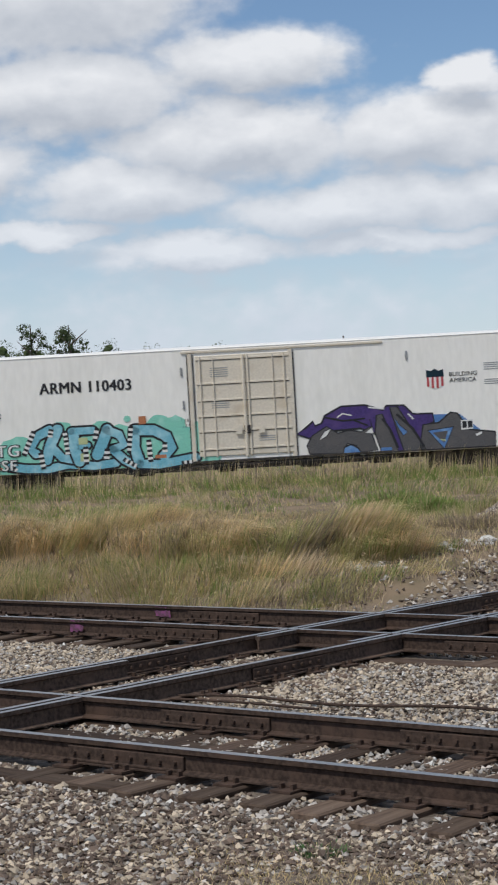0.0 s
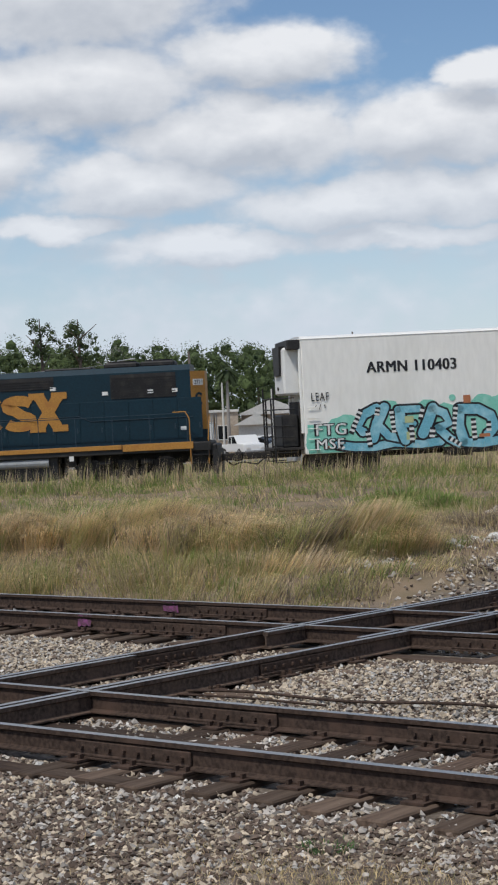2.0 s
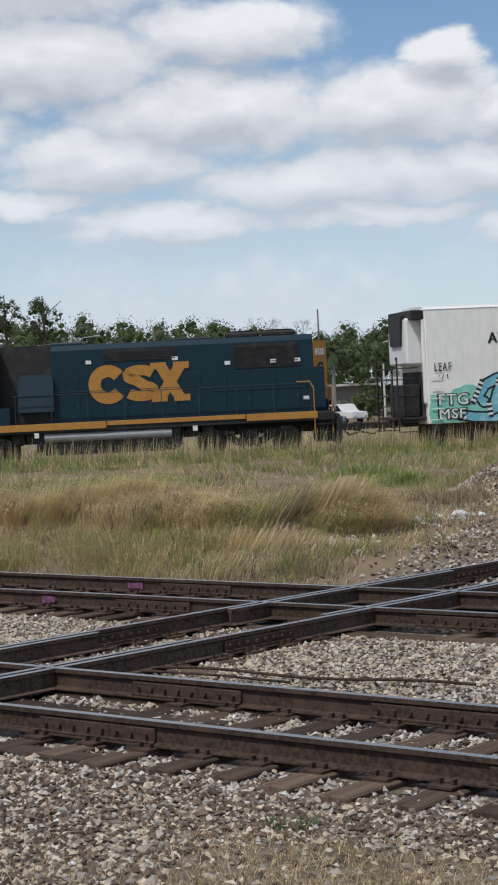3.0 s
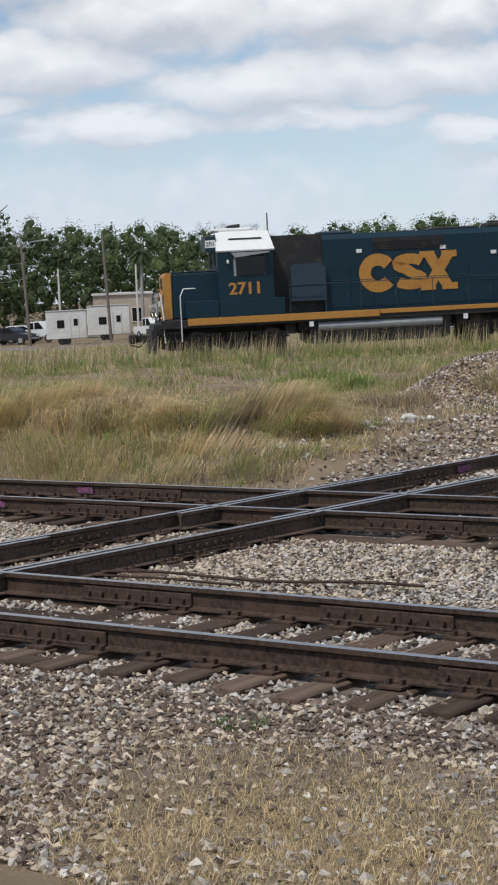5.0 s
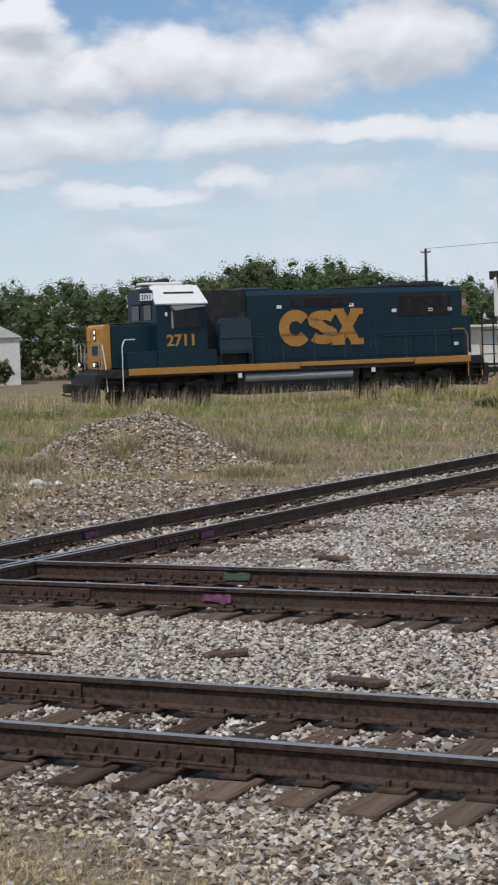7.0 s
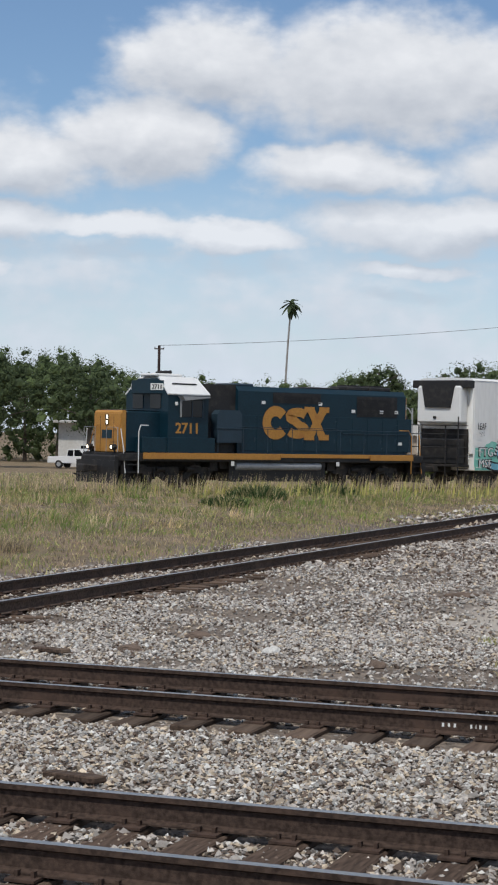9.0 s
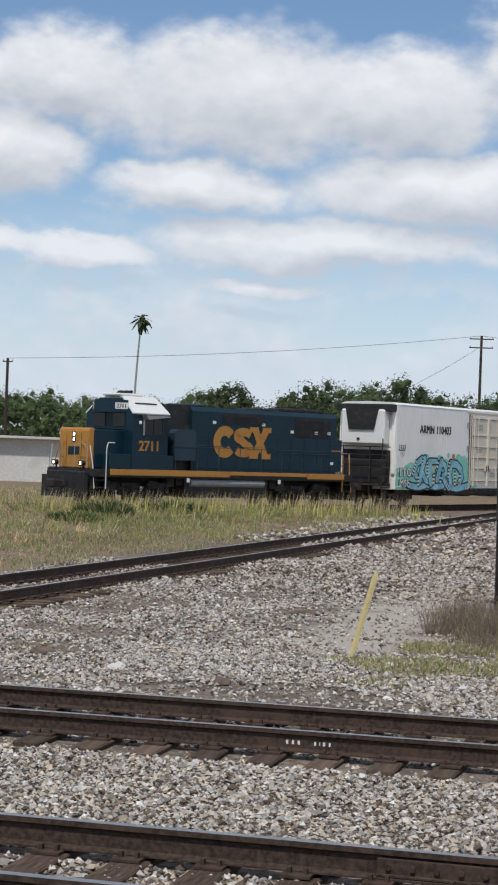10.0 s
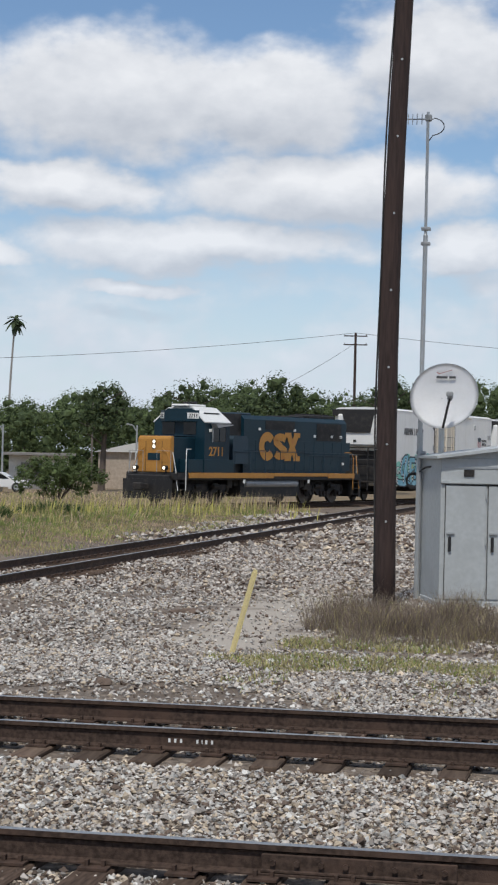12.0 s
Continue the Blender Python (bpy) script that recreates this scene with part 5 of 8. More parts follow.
def scatter(rng, x0, x1, y0, y1, density, keep=None):
    n = int((x1 - x0) * (y1 - y0) * density)
    x, y = rng.uniform(x0, x1, n), rng.uniform(y0, y1, n)
    ok = (x > -1.22 * y - 1.0) & (x < 0.02 * y + 0.4)
    if keep is not None:
        ok &= keep(x, y)
    return x[ok], y[ok]


STONES = [M_STONE, M_STONE_TAN, M_STONE_DARK, M_STONE_WHITE]


def off_rails(x, y):
    ok = np.ones(len(x), bool)
    for r in (Y_NEAR, Y_NEAR + GAUGE, Y_FAR, Y_FAR + GAUGE):
        ok &= abs(y - r) > 0.10
    bx = -x - 0.0206 * -y * 0 - (B_OFF + 0.0 - 0.0206 * y)
    for o in (0, GAUGE):
        ok &= abs(bx - o) > 0.10
    return ok


def patchy(x, y, f, seed):
    return np.array([noise.noise((a * f + seed, b * f, seed)) for a, b in zip(x, y)])


def dirt_dist(x, y):
    """1 at the rim of the bare dirt on the near bank."""
    return np.hypot((x + 5.3 + 0.5 * (y - 7.3)) / 1.75, np.where(y > 7.15, y - 7.15, (y - 7.15) * 0.35))


def build_stones():
    rng = np.random.default_rng(5)
    zones = [  # name, x0, x1, y0, y1, density, size, mix, label, raise
        (-13, -5.2, 4.9, 8.78, 880, (0.019, 0.042), (0.17, 0.30, 0.51, 0.02), "brown and tan crushed stone beside the near rails", -0.01),
        (-13, 1, 8.70, 9.33, 560, (0.022, 0.045), (0.36, 0.24, 0.36, 0.04), "crushed stone between the tie ends", -0.012),
        (-22, 1, 9.55, 10.85, 620, (0.022, 0.044), (0.40, 0.24, 0.26, 0.10), "crushed stone between ties and rails", 0.0),
        (-22, -8.4, 11.1, 14.72, 660, (0.020, 0.042), (0.22, 0.55, 0.18, 0.05), "pale tan crushed stone between two tracks", 0.01),
        (-5.2, 1, 4.9, 8.78, 880, (0.019, 0.042), (0.38, 0.28, 0.26, 0.08), "grey and pale crushed stone beside the near rails", -0.01),
        (-8.4, 1, 11.1, 14.72, 760, (0.020, 0.040), (0.42, 0.24, 0.16, 0.18), "pale grey crushed stone between two tracks", 0.01),
        (-22, 1, 14.72, 15.25, 240, (0.026, 0.052), (0.36, 0.40, 0.22, 0.02), "crushed stone between far tie ends", -0.035),
        (-22, 1, 15.45, 16.8, 260, (0.030, 0.060), (0.42, 0.32, 0.22, 0.04), "crushed stone in the far track", -0.012),
        (-11.6, 1, 17.0, 24.0, 440, (0.024, 0.046), (0.58, 0.14, 0.13, 0.15), "grey crushed stone behind the far track", 0.0),
        (-11.4, 1, 24.0, 34.0, 200, (0.026, 0.052), (0.60, 0.12, 0.14, 0.14), "grey crushed stone spreading to the pole", 0.0),
        (-11.0, -1, 34.0, 52.0, 75, (0.045, 0.085), (0.62, 0.10, 0.26, 0.02), "grey ballast along the crossing track", 0.0),
        (-14.0, -1, 52.0, 88.0, 13, (0.09, 0.15), (0.55, 0.2, 0.25, 0), "grey ballast beyond the crossing track", 0.0),
        (-13.6, -11.6, 17.2, 40.0, 200, (0.030, 0.062), (0.48, 0.2, 0.30, 0.02), "ballast within the crossing track", -0.01),
        (-16.6, -13.2, 18.3, 27.4, 105, (0.022, 0.062), (0.34, 0.26, 0.33, 0.07), "loose brown and grey stones by the crossing", 0.0)]
    for k, (x0, x1, y0, y1, dens, (s0, s1), mix, label, dz) in enumerate(zones):
        x, y = scatter(rng, x0, x1, y0, y1, dens, off_rails)
        if k in (0, 4, 8, 9):                    # worn patches where soil shows
            pn = patchy(x, y, 0.55, 3.0 + k)
            lim = 0.16
            if k in (0, 4):                   # a worn strip of dirt and straw
                lim = -0.75 + 1.6 * smooth01(0.55, 1.25, dirt_dist(x, y))
            keep = (pn < lim) | (rng.random(len(x)) < 0.2)
            x, y = x[keep], y[keep]
        if k in (8, 9):                       # a bare footpath past the marker post
            pw = patchy(x, y, 0.8, 6.0)
            keep = ~((abs(x + 5.15 + 1.2 * pw) < 0.75) & (y > 23.2)) | (rng.random(len(x)) < 0.22)
            x, y = x[keep], y[keep]
        if k == 13:
            keep = (x > -13.9 - (y - 18.3) * 0.35) | (rng.random(len(x)) < 0.15)
            x, y = x[keep], y[keep]
        size = rng.uniform(s0, s1, len(x)) * np.where(rng.random(len(x)) < 0.04, 1.6, 1.0)
        z = ground_z(x, y) + size * 0.22 + dz + rng.uniform(0, 0.02, len(x))
        loose_stones("gravel", label, x, y, z, size, mix, STONES, 20 + k)
    # the heap
    n = 8500
    a, r = rng.uniform(0, 6.283, n), np.sqrt(rng.random(n))
    x, y = -18.25 + 2.7 * r * np.cos(a), 30.6 + 2.3 * r * np.sin(a)
    keep = y < 31.6
    x, y = x[keep], y[keep]
    size = rng.uniform(0.03, 0.065, len(x))
    loose_stones("gravel_heap", "heap of grey and brown gravel beside the crossing track", x, y, ground_z(x, y) + 0.012, size, (0.26, 0.30, 0.41, 0.03), STONES, 40)
    # white broken rocks at its foot
    n = 170
    f = rng.random(n)
    x = -16.2 - 0.9 * np.sin(f * 2.6) + rng.normal(0, 0.16, n)
    y = 20.8 + 4.4 * f + rng.normal(0, 0.22, n)
    size = rng.uniform(0.04, 0.14, n)
    loose_stones("white_rocks", "pale broken rocks strewn at the grass edge", x, y, ground_z(x, y) + size * 0.25, size, (0.12, 0.08, 0, 0.8), STONES, 41)


def rock(name, label, x, y, w, d, h, mat, seed, turn=0):
    bm = bmesh.new()
    bmesh.ops.create_icosphere(bm, subdivisions=3, radius=0.5)
    for v in bm.verts:
        k = noise.noise(v.co * 2.3 + Vector((seed, 0, 0))) * 0.35 + noise.noise(v.co * 6 + Vector((seed, 3, 0))) * 0.12
        v.co = v.co * (1 + k)
        v.co = Vector((v.co.x * w, v.co.y * d, v.co.z * h))
    ob = mesh_object(name, bm, mat)
    ob.matrix_world = pose(x, y, float(ground_z(x, y)[0]) + h * 0.28, 0, 0, turn)
    return tagged(ob, label, "rock")


build_stones()
rock("pale_rock", "single large pale rock by the gravel heap", -16.9, 25.1, 0.26, 0.2, 0.16, M_STONE_WHITE, 4, 20)
for k, (x, y, w) in enumerate(((-8.28, 19.9, 0.34), (-8.1, 21.6, 0.30), (-5.36, 19.83, 0.2), (-6.45, 28.98, 0.55), (-6.75, 20.38, 0.22))):
    rock("dark_clod" if k != 4 else "pale_rock", "dark clod of dirt lying on the gravel" if k != 4 else "pale stone lying on the gravel", x, y, w, 0.16, 0.12, M_STONE_DARK if k != 4 else M_STONE_WHITE, 7 + k, 10 * k)


def debris_board(x, y, L, turn, mat, label):
    bm = bmesh.new()
    box(bm, -L / 2, L / 2, -0.06, 0.06, 0, 0.05, 0.01)
    ob = mesh_object("broken_board", bm, mat)
    ob.matrix_world = pose(x, y, float(ground_z(x, y)[0]) + 0.035, 2, -4, turn)
    tagged(ob, label, "board")


debris_board(-8.96, 19.19, 0.75, -38, M_TIE, "dark broken timber lying on the gravel")
debris_board(-5.5, 12.2, 0.6, -28, M_TIE, "dark broken timber between the tracks")
debris_board(-7.0, 13.0, 0.35, 30, M_TIE, "dark broken timber between the tracks")


def cable(name, label, pts, r, mat, cat="cable"):
    cu = bpy.data.curves.new(name, "CURVE")
    cu.dimensions, cu.bevel_depth, cu.bevel_resolution = "3D", r, 1
    sp = cu.splines.new("POLY")
    sp.points.add(len(pts) - 1)
    for p, q in zip(sp.points, pts):
        p.co = (*q, 1)
    cu.materials.append(mat)
    return tagged(new(name, cu), label, cat)


cable("ground_cable", "dark cable lying loose on pale ballast", [(-11.6 + 3.3 * t, 12.02 + 0.5 * t + 0.06 * math.sin(5 * t), -0.165 + 0.02 * math.sin(9 * t)) for t in np.linspace(0, 1, 14)], 0.014, M_RAIL)
cable("ground_cable", "dark cable lying loose on pale ballast", [(-11.5 + 1.7 * t, 11.9 + 0.1 * t + 0.05 * math.sin(4 * t), -0.165) for t in np.linspace(0, 1, 8)], 0.012, M_RAIL)


# ---- fittings on the rails ----
for t, y, xs in ((near_track, Y_NEAR, (-5.6, -9.5)), (near_track, Y_NEAR + GAUGE, (-7.6, -1.4, -10.0)), (far_track, Y_FAR, (-10.3, -14.5)), (far_track, Y_FAR + GAUGE, (-9.6, -15.2))):
    for x in xs:
        for side in (-1, 1):
            joint_bar(t, (x, y), 0, side, 1.15)
for v, s in ((19.0, GAUGE / 2), (19.6, -GAUGE / 2), (13.0, 0.754), (13.3, -0.754)):
    p = b_at(v, s)
    for side in (-1, 1):
        joint_bar(cross, p, math.atan2(B_DIR.y, B_DIR.x), side, 1.0)


def paint_patch(parent, p, ang, side, w, label, mat=None):
    bm = bmesh.new()
    rr = random.Random(int(p[0] * 100))
    for lo, hi, y0 in ((-0.150, -0.05, 0.0430), (-0.036, -0.006, 0.0385)):     # ragged smears
        top = [(x, hi - rr.uniform(0, 0.018)) for x in np.linspace(-w / 2, w / 2, 9)]
        bot = [(x + rr.uniform(-0.02, 0.02), lo + rr.uniform(0, 0.03)) for x in np.linspace(w / 2, -w / 2, 9)]
        bm.faces.new([bm.verts.new((x, side * y0, z)) for x, z in top + bot])
    ob = part("paint_mark", bm, mat or M_PINK, parent, label)
    ob.matrix_world = Matrix.Translation((p[0], p[1], 0)) @ Matrix.Rotation(ang, 4, "Z")


PK = "magenta marking paint on the rail"
paint_patch(far_track, (-8.32, Y_FAR), 0, -1, 0.30, PK)
paint_patch(far_track, (-16.16, Y_FAR), 0, -1, 0.22, PK)
paint_patch(far_track, (-16.2, Y_FAR + GAUGE), 0, -1, 0.25, PK)
paint_patch(far_track, (-8.9, Y_FAR + GAUGE), 0, -1, 0.3, "faded green paint on the rail", material("faded_green_paint", (0.06, 0.10, 0.07), 0.8, scale=9, vary=0.3))
_ba = math.atan2(B_DIR.y, B_DIR.x)
paint_patch(cross, b_at(19.95, GAUGE / 2), _ba, -1, 0.3, PK)
paint_patch(cross, b_at(20.3, -GAUGE / 2), _ba, -1, 0.3, PK)


def rail_writing():
    """Two groups of white paint bars on a rail web, too worn to read."""
    for x0, w in ((-3.57, 0.034), (-3.52, 0.034), (-3.47, 0.034), (-3.33, 0.03), (-3.285, 0.012), (-3.255, 0.034), (-3.205, 0.03)):
        bm = bmesh.new()
        box(bm, x0, x0 + w * 0.55, Y_FAR - 0.014, Y_FAR - 0.0105, -0.118, -0.086)
        part("paint_mark", bm, M_PALE, far_track, "worn white paint mark")


rail_writing()


# ---- grass and weeds ----
M_G_GREEN = material("green_grass", (0.23, 0.31, 0.085), 0.8, scale=0.5, vary=0.3, per="island", spread=0.26, spec=0.2, thin=0.35)
M_G_DRY = material("dry_grass", (0.66, 0.52, 0.34), 0.85, scale=0.5, vary=0.25, per="island", spread=0.26, spec=0.2, thin=0.35)
M_G_GOLD = material("golden_grass", (0.76, 0.58, 0.32), 0.85, scale=0.5, vary=0.25, per="island", spread=0.26, spec=0.2, thin=0.35)
M_G_OLIVE = material("olive_grass", (0.42, 0.37, 0.18), 0.85, scale=0.5, vary=0.3, per="island", spread=0.26, spec=0.2, thin=0.35)
M_G_YEL = material("yellow_green_grass", (0.50, 0.455, 0.19), 0.85, scale=0.5, vary=0.25, per="island", spread=0.26, spec=0.2, thin=0.35)
M_G_GREY = material("dead_weed_stems", (0.24, 0.19, 0.15), 0.9, scale=0.8, vary=0.3, per="island", spread=0.26, spec=0.2, thin=0.35)
M_FLOWER = material("yellow_flowers", (0.46, 0.42, 0.12), 0.8, scale=2, vary=0.2)
M_G_FRESH = material("fresh_green_weed", (0.12, 0.22, 0.08), 0.8, scale=0.5, vary=0.3, per="island", spread=0.26, spec=0.2, thin=0.35)
M_G_WEED = material("dark_green_weed", (0.075, 0.12, 0.045), 0.8, scale=0.5, vary=0.3, per="island", spread=0.26, spec=0.2, thin=0.35)
GRASSES = [M_G_GREEN, M_G_DRY, M_G_GOLD, M_G_OLIVE, M_G_YEL, M_G_GREY]


def blades(name, label, x, y, h, w, mat_idx, lean, lean_dir, seed, cat="grass", mats=None, wild=0.7):
    """Bent tapering blades rooted on the ground."""
    rng = np.random.default_rng(seed)
    n = len(x)
    z = ground_z(x, y) - 0.02
    a = rng.uniform(0, 6.283, n)
    ld = lean_dir + rng.normal(0, wild, n)
    wx, wy = np.cos(a) * w / 2, np.sin(a) * w / 2
    P = np.zeros((n, 5, 3))
    P[:, 0] = np.stack([x - wx, y - wy, z], 1)
    P[:, 1] = np.stack([x + wx, y + wy, z], 1)
    bend = np.clip(lean * 2.15, 0.05, 2.3)
    ux, uy = np.cos(ld) * h / bend, np.sin(ld) * h / bend
    c5, c1 = 1 - np.cos(bend * 0.56), 1 - np.cos(bend)
    mx, my, mz = x + ux * c5, y + uy * c5, z + h * np.sin(bend * 0.56) / bend
    P[:, 2] = np.stack([mx - wx * 0.8, my - wy * 0.8, mz], 1)
    P[:, 3] = np.stack([mx + wx * 0.8, my + wy * 0.8, mz], 1)
    P[:, 4] = np.stack([x + ux * c1, y + uy * c1, z + np.maximum(h * np.sin(bend) / bend, 0.02)], 1)
    F0 = np.array([(0, 1, 3), (0, 3, 2), (2, 3, 4)])
    F = (F0[None] + 5 * np.arange(n)[:, None, None]).reshape(-1, 3)
    ob = fast_mesh(name, P.reshape(-1, 3), F, mats or GRASSES, np.repeat(mat_idx, 3))
    return tagged(ob, label, cat, kind="stuff")


def pick(rng, n, probs):
    """Rows of probabilities to indices."""
    c = np.cumsum(probs, 1)
    c /= c[:, -1:]
    return (rng.random(n)[:, None] > c).sum(1).clip(0, probs.shape[1] - 1)


def clump(x, y, f, s):
    return np.array([noise.noise((a * f, b * f, s)) for a, b in zip(x, y)])


def build_grass():
    rng = np.random.default_rng(77)
    # tall bent bank behind the far track, tuft by tuft
    def tufts(name, label, x, y, hgt, rad, per, width, colour, lean0, dirs, seed, droop=0.5):
        n = len(x)
        k = np.repeat(np.arange(n), per)
        m = len(k)
        a = rng.uniform(0, 6.283, m)
        r = np.sqrt(rng.random(m)) * rad[k]
        out = 0.55 * r / rad[k]
        lx = np.cos(dirs[k]) * lean0[k] + np.cos(a) * out * droop
        ly = np.sin(dirs[k]) * lean0[k] + np.sin(a) * out * droop
        lean = np.clip(np.hypot(lx, ly) + rng.uniform(0, 0.35, m), 0.05, 1.0)
        blades(name, label, x[k] + r * np.cos(a), y[k] + r * np.sin(a), hgt[k] * rng.uniform(0.55, 1.15, m), width * rng.uniform(0.7, 1.3, m),
               np.where(rng.random(m) < 0.86, colour[k], rng.choice(6, m, p=(0.15, 0.35, 0.1, 0.2, 0.12, 0.08))), lean, np.arctan2(ly, lx), seed, wild=0.22)
    n = 6200
    x, y = rng.uniform(-31, -13.8, n), rng.uniform(17.9, 33, n)
    c1, c2, c3 = clump(x, y, 0.45, 1.0), clump(x, y, 1.25, 5.0), clump(x, y, 0.28, 7.0)
    edge = -14.9 - 0.25 * (y - 18) - 0.30 * np.clip(y - 22.5, 0, 9)
    ok = (x < edge + 1.2 * c1) & (x > -1.28 * y - 2) & ((x + 18.2) ** 2 / 6.2 + (y - 30.5) ** 2 / 4.8 > 0.95)
    ok &= (c2 > -0.22) | (y > 23)                       # bare hollows between the clumps
    x, y, c1, c2, c3 = x[ok], y[ok], c1[ok], c2[ok], c3[ok]
    n = len(x)
    back = smooth01(22.8, 23.8, y)
    left = smooth01(-20.5, -23, x)
    foot = smooth01(-17.2, -15.8, x)
    hgt = np.clip(0.54 + 0.8 * c2 + 0.25 * c1 - 0.08 * left, 0.14, 1.05) * (1 - 0.62 * back) * (1 - 0.45 * foot) * (1 - 0.5 * smooth01(20.5, 21.0, y) * smooth01(21.9, 21.4, y)) * rng.uniform(0.85, 1.15, n)
    pr = np.stack([(0.10 + 0.7 * np.clip(c3 + 0.1, 0, 1)) * (1 - left) + 0.15 * back, 0.35 + 0.7 * back + 0.2 * left, 0.22 + 0.5 * left, 0.20 + 0.2 * foot, 0.55 * (1 - back) * (1 - 0.7 * left), 0.05 + 0.45 * np.clip(-c2, 0, 1) + 0.5 * foot + 0.25 * left], 1)
    tufts("tall_grass", "straw and yellow-green grass leaning over in clumps", x, y, hgt, rng.uniform(0.14, 0.32, n), 23, 0.0085, pick(rng, n, pr), np.clip(0.72 + 0.5 * c1 + 0.2 * back, 0.3, 0.97), -0.45 + 1.8 * c1 + rng.normal(0, 0.25, n), 101, 0.7)
    # the folded ridge of long golden grass
    n = 860
    x = rng.uniform(-31.5, -16.7, n)
    c1, c2 = clump(x, 0 * x, 0.33, 4.0), clump(x, 0 * x, 1.1, 8.0)
    y = 22.1 + 0.9 * c1 + rng.normal(0, 0.42, n)
    end = smooth01(-16.7, -17.6, x)
    hgt = np.clip(1.30 + 0.7 * c2 + 0.4 * c1, 0.75, 1.75) * (0.6 + 0.4 * end) * rng.uniform(0.85, 1.12, n)
    right = smooth01(-20.5, -18, x)
    pr = np.stack([0.05 + 0.12 * right, 0.30 + 0 * x, 0.62 - 0.2 * right, 0.10 + 0.15 * right, 0.12 + 0.30 * right, 0.08 + 0 * x], 1)
    tufts("golden_grass", "long golden grass folded over along a low ridge", x, y, hgt, rng.uniform(0.16, 0.34, n), 64, 0.0085, pick(rng, n, pr), np.clip(0.86 + 0.25 * c2, 0.65, 0.97), -0.25 + 0.9 * c1 + 1.6 * c2 + rng.normal(0, 0.30, n), 107, 0.35)
    # dead low stuff under the tufts
    n = 26000
    x, y = rng.uniform(-31, -13.4, n), rng.uniform(17.7, 33, n)
    c1 = clump(x, y, 0.45, 1.0)
    ok = (x < -13.9 - 0.3 * (y - 18) + 1.2 * c1) & (x > -1.28 * y - 2)
    x, y = x[ok], y[ok]
    n = len(x)
    blades("thatch", "matted dead grass at the foot of the bank", x, y, rng.uniform(0.08, 0.25, n), np.full(n, 0.013), rng.choice([1, 1, 3, 5, 5], n), rng.uniform(0.4, 0.95, n), rng.uniform(0, 6.28, n), 106)
    # the field up to the curved track
    n = 12500
    x, y = rng.uniform(-62, -13.4, n), 24 + 66 * rng.random(n) ** 1.15
    p, _ = curve_dist(x, y)
    bx = -x - B_OFF - GAUGE + 0.0206 * y
    ok = (p < -1.75) & (x > -1.26 * y - 3) & (bx > 1.5 + 0.6 * np.sin(y * 0.8)) & ((x + 18.1) ** 2 / 6.2 + (y - 30.4) ** 2 / 4.6 > 1.0)
    ok &= ~((y < 31) & (x > -19 - 0.5 * (y - 24)))
    x, y, p, bx = x[ok], y[ok], p[ok], bx[ok]
    n = len(x)
    c1, c2 = clump(x, y, 0.20, 9.0), clump(x, y, 0.6, 3.0)
    strip = smooth01(-13, -5, p) * smooth01(70, 60, y)
    near_b = smooth01(5.0, 1.8, bx)
    far_end = smooth01(66, 80, y)
    hgt = np.clip(0.26 + 0.28 * c1 + 0.32 * c2 + (0.50 + 0.28 * smooth01(-33, -37, x)) * smooth01(-10, -2.4, p) + rng.normal(0, 0.06, n), 0.12, 0.95) * (1 - 0.70 * near_b) * (1 - 0.40 * far_end * smooth01(-9, -2, p))
    pr = np.stack([0.42 + 1.5 * np.clip(c1 + 0.08, 0, 1) + 0.9 * strip * smooth01(-24, -32, x), 0.22 + 1.3 * np.clip(-c1, 0, 1), 0.05 + 0.2 * np.clip(-c1, 0, 1), 0.30 + 0.3 * near_b, 0.18 + 0.5 * np.clip(c2, 0, 1), 0.12 + 0.3 * near_b + 0.4 * np.clip(-c2, 0, 1)], 1)
    col = pick(rng, n, pr)
    dirs = -1.2 + 3 * c1 + rng.normal(0, 0.8, n)
    rad = rng.uniform(0.16, 0.42, n)
    for k, (lo, hi) in enumerate(((0, 42), (42, 58), (58, 200))):
        q = np.hypot(x, y)
        m = (q >= lo) & (q < hi)
        tufts("field_grass", "green and straw grass field before the curved track", x[m], y[m], hgt[m], rad[m], 16, 0.009 + 0.006 * k, col[m], np.full(m.sum(), 0.40), dirs[m], 102 + 20 * k, 0.7)
    # rough land beyond the curved track
    n = 60000
    x, y = rng.uniform(-118, -22, n), rng.uniform(50, 128, n)
    p, _ = curve_dist(x, y)
    q = np.hypot(x, y)
    ok = (p > 2.2) & (x > -1.25 * y - 3) & (q < 132)
    x, y, q = x[ok], y[ok], q[ok]
    n = len(x)
    c1 = clump(x, y, 0.12, 15.0)
    blades("far_field_grass", "straw and green grass beyond the curved track", x, y, rng.uniform(0.12, 0.42, n) * (1 + 0.7 * c1), np.full(n, 0.035), np.where(c1 + rng.normal(0, 0.25, n) > 0.02, rng.choice([0, 4, 3, 1], n), rng.choice([1, 1, 3, 5], n)), rng.uniform(0.2, 0.8, n), rng.uniform(0, 6.28, n), 160)
    # low verge beside the crossing track
    n = 30000
    x, y = rng.uniform(-20, -13, n), rng.uniform(27, 78, n)
    bx = -x - B_OFF - GAUGE + 0.0206 * y
    c1 = clump(x, y, 0.5, 12.0)
    p, _ = curve_dist(x, y)
    ok = (bx > 0.9 - 0.9 * c1 + rng.normal(0, 0.25, n)) & (bx < 5) & (p < -2) & ((x + 18.1) ** 2 / 6.2 + (y - 30.4) ** 2 / 4.6 > 1.0)
    x, y, c1 = x[ok], y[ok], c1[ok]
    n = len(x)
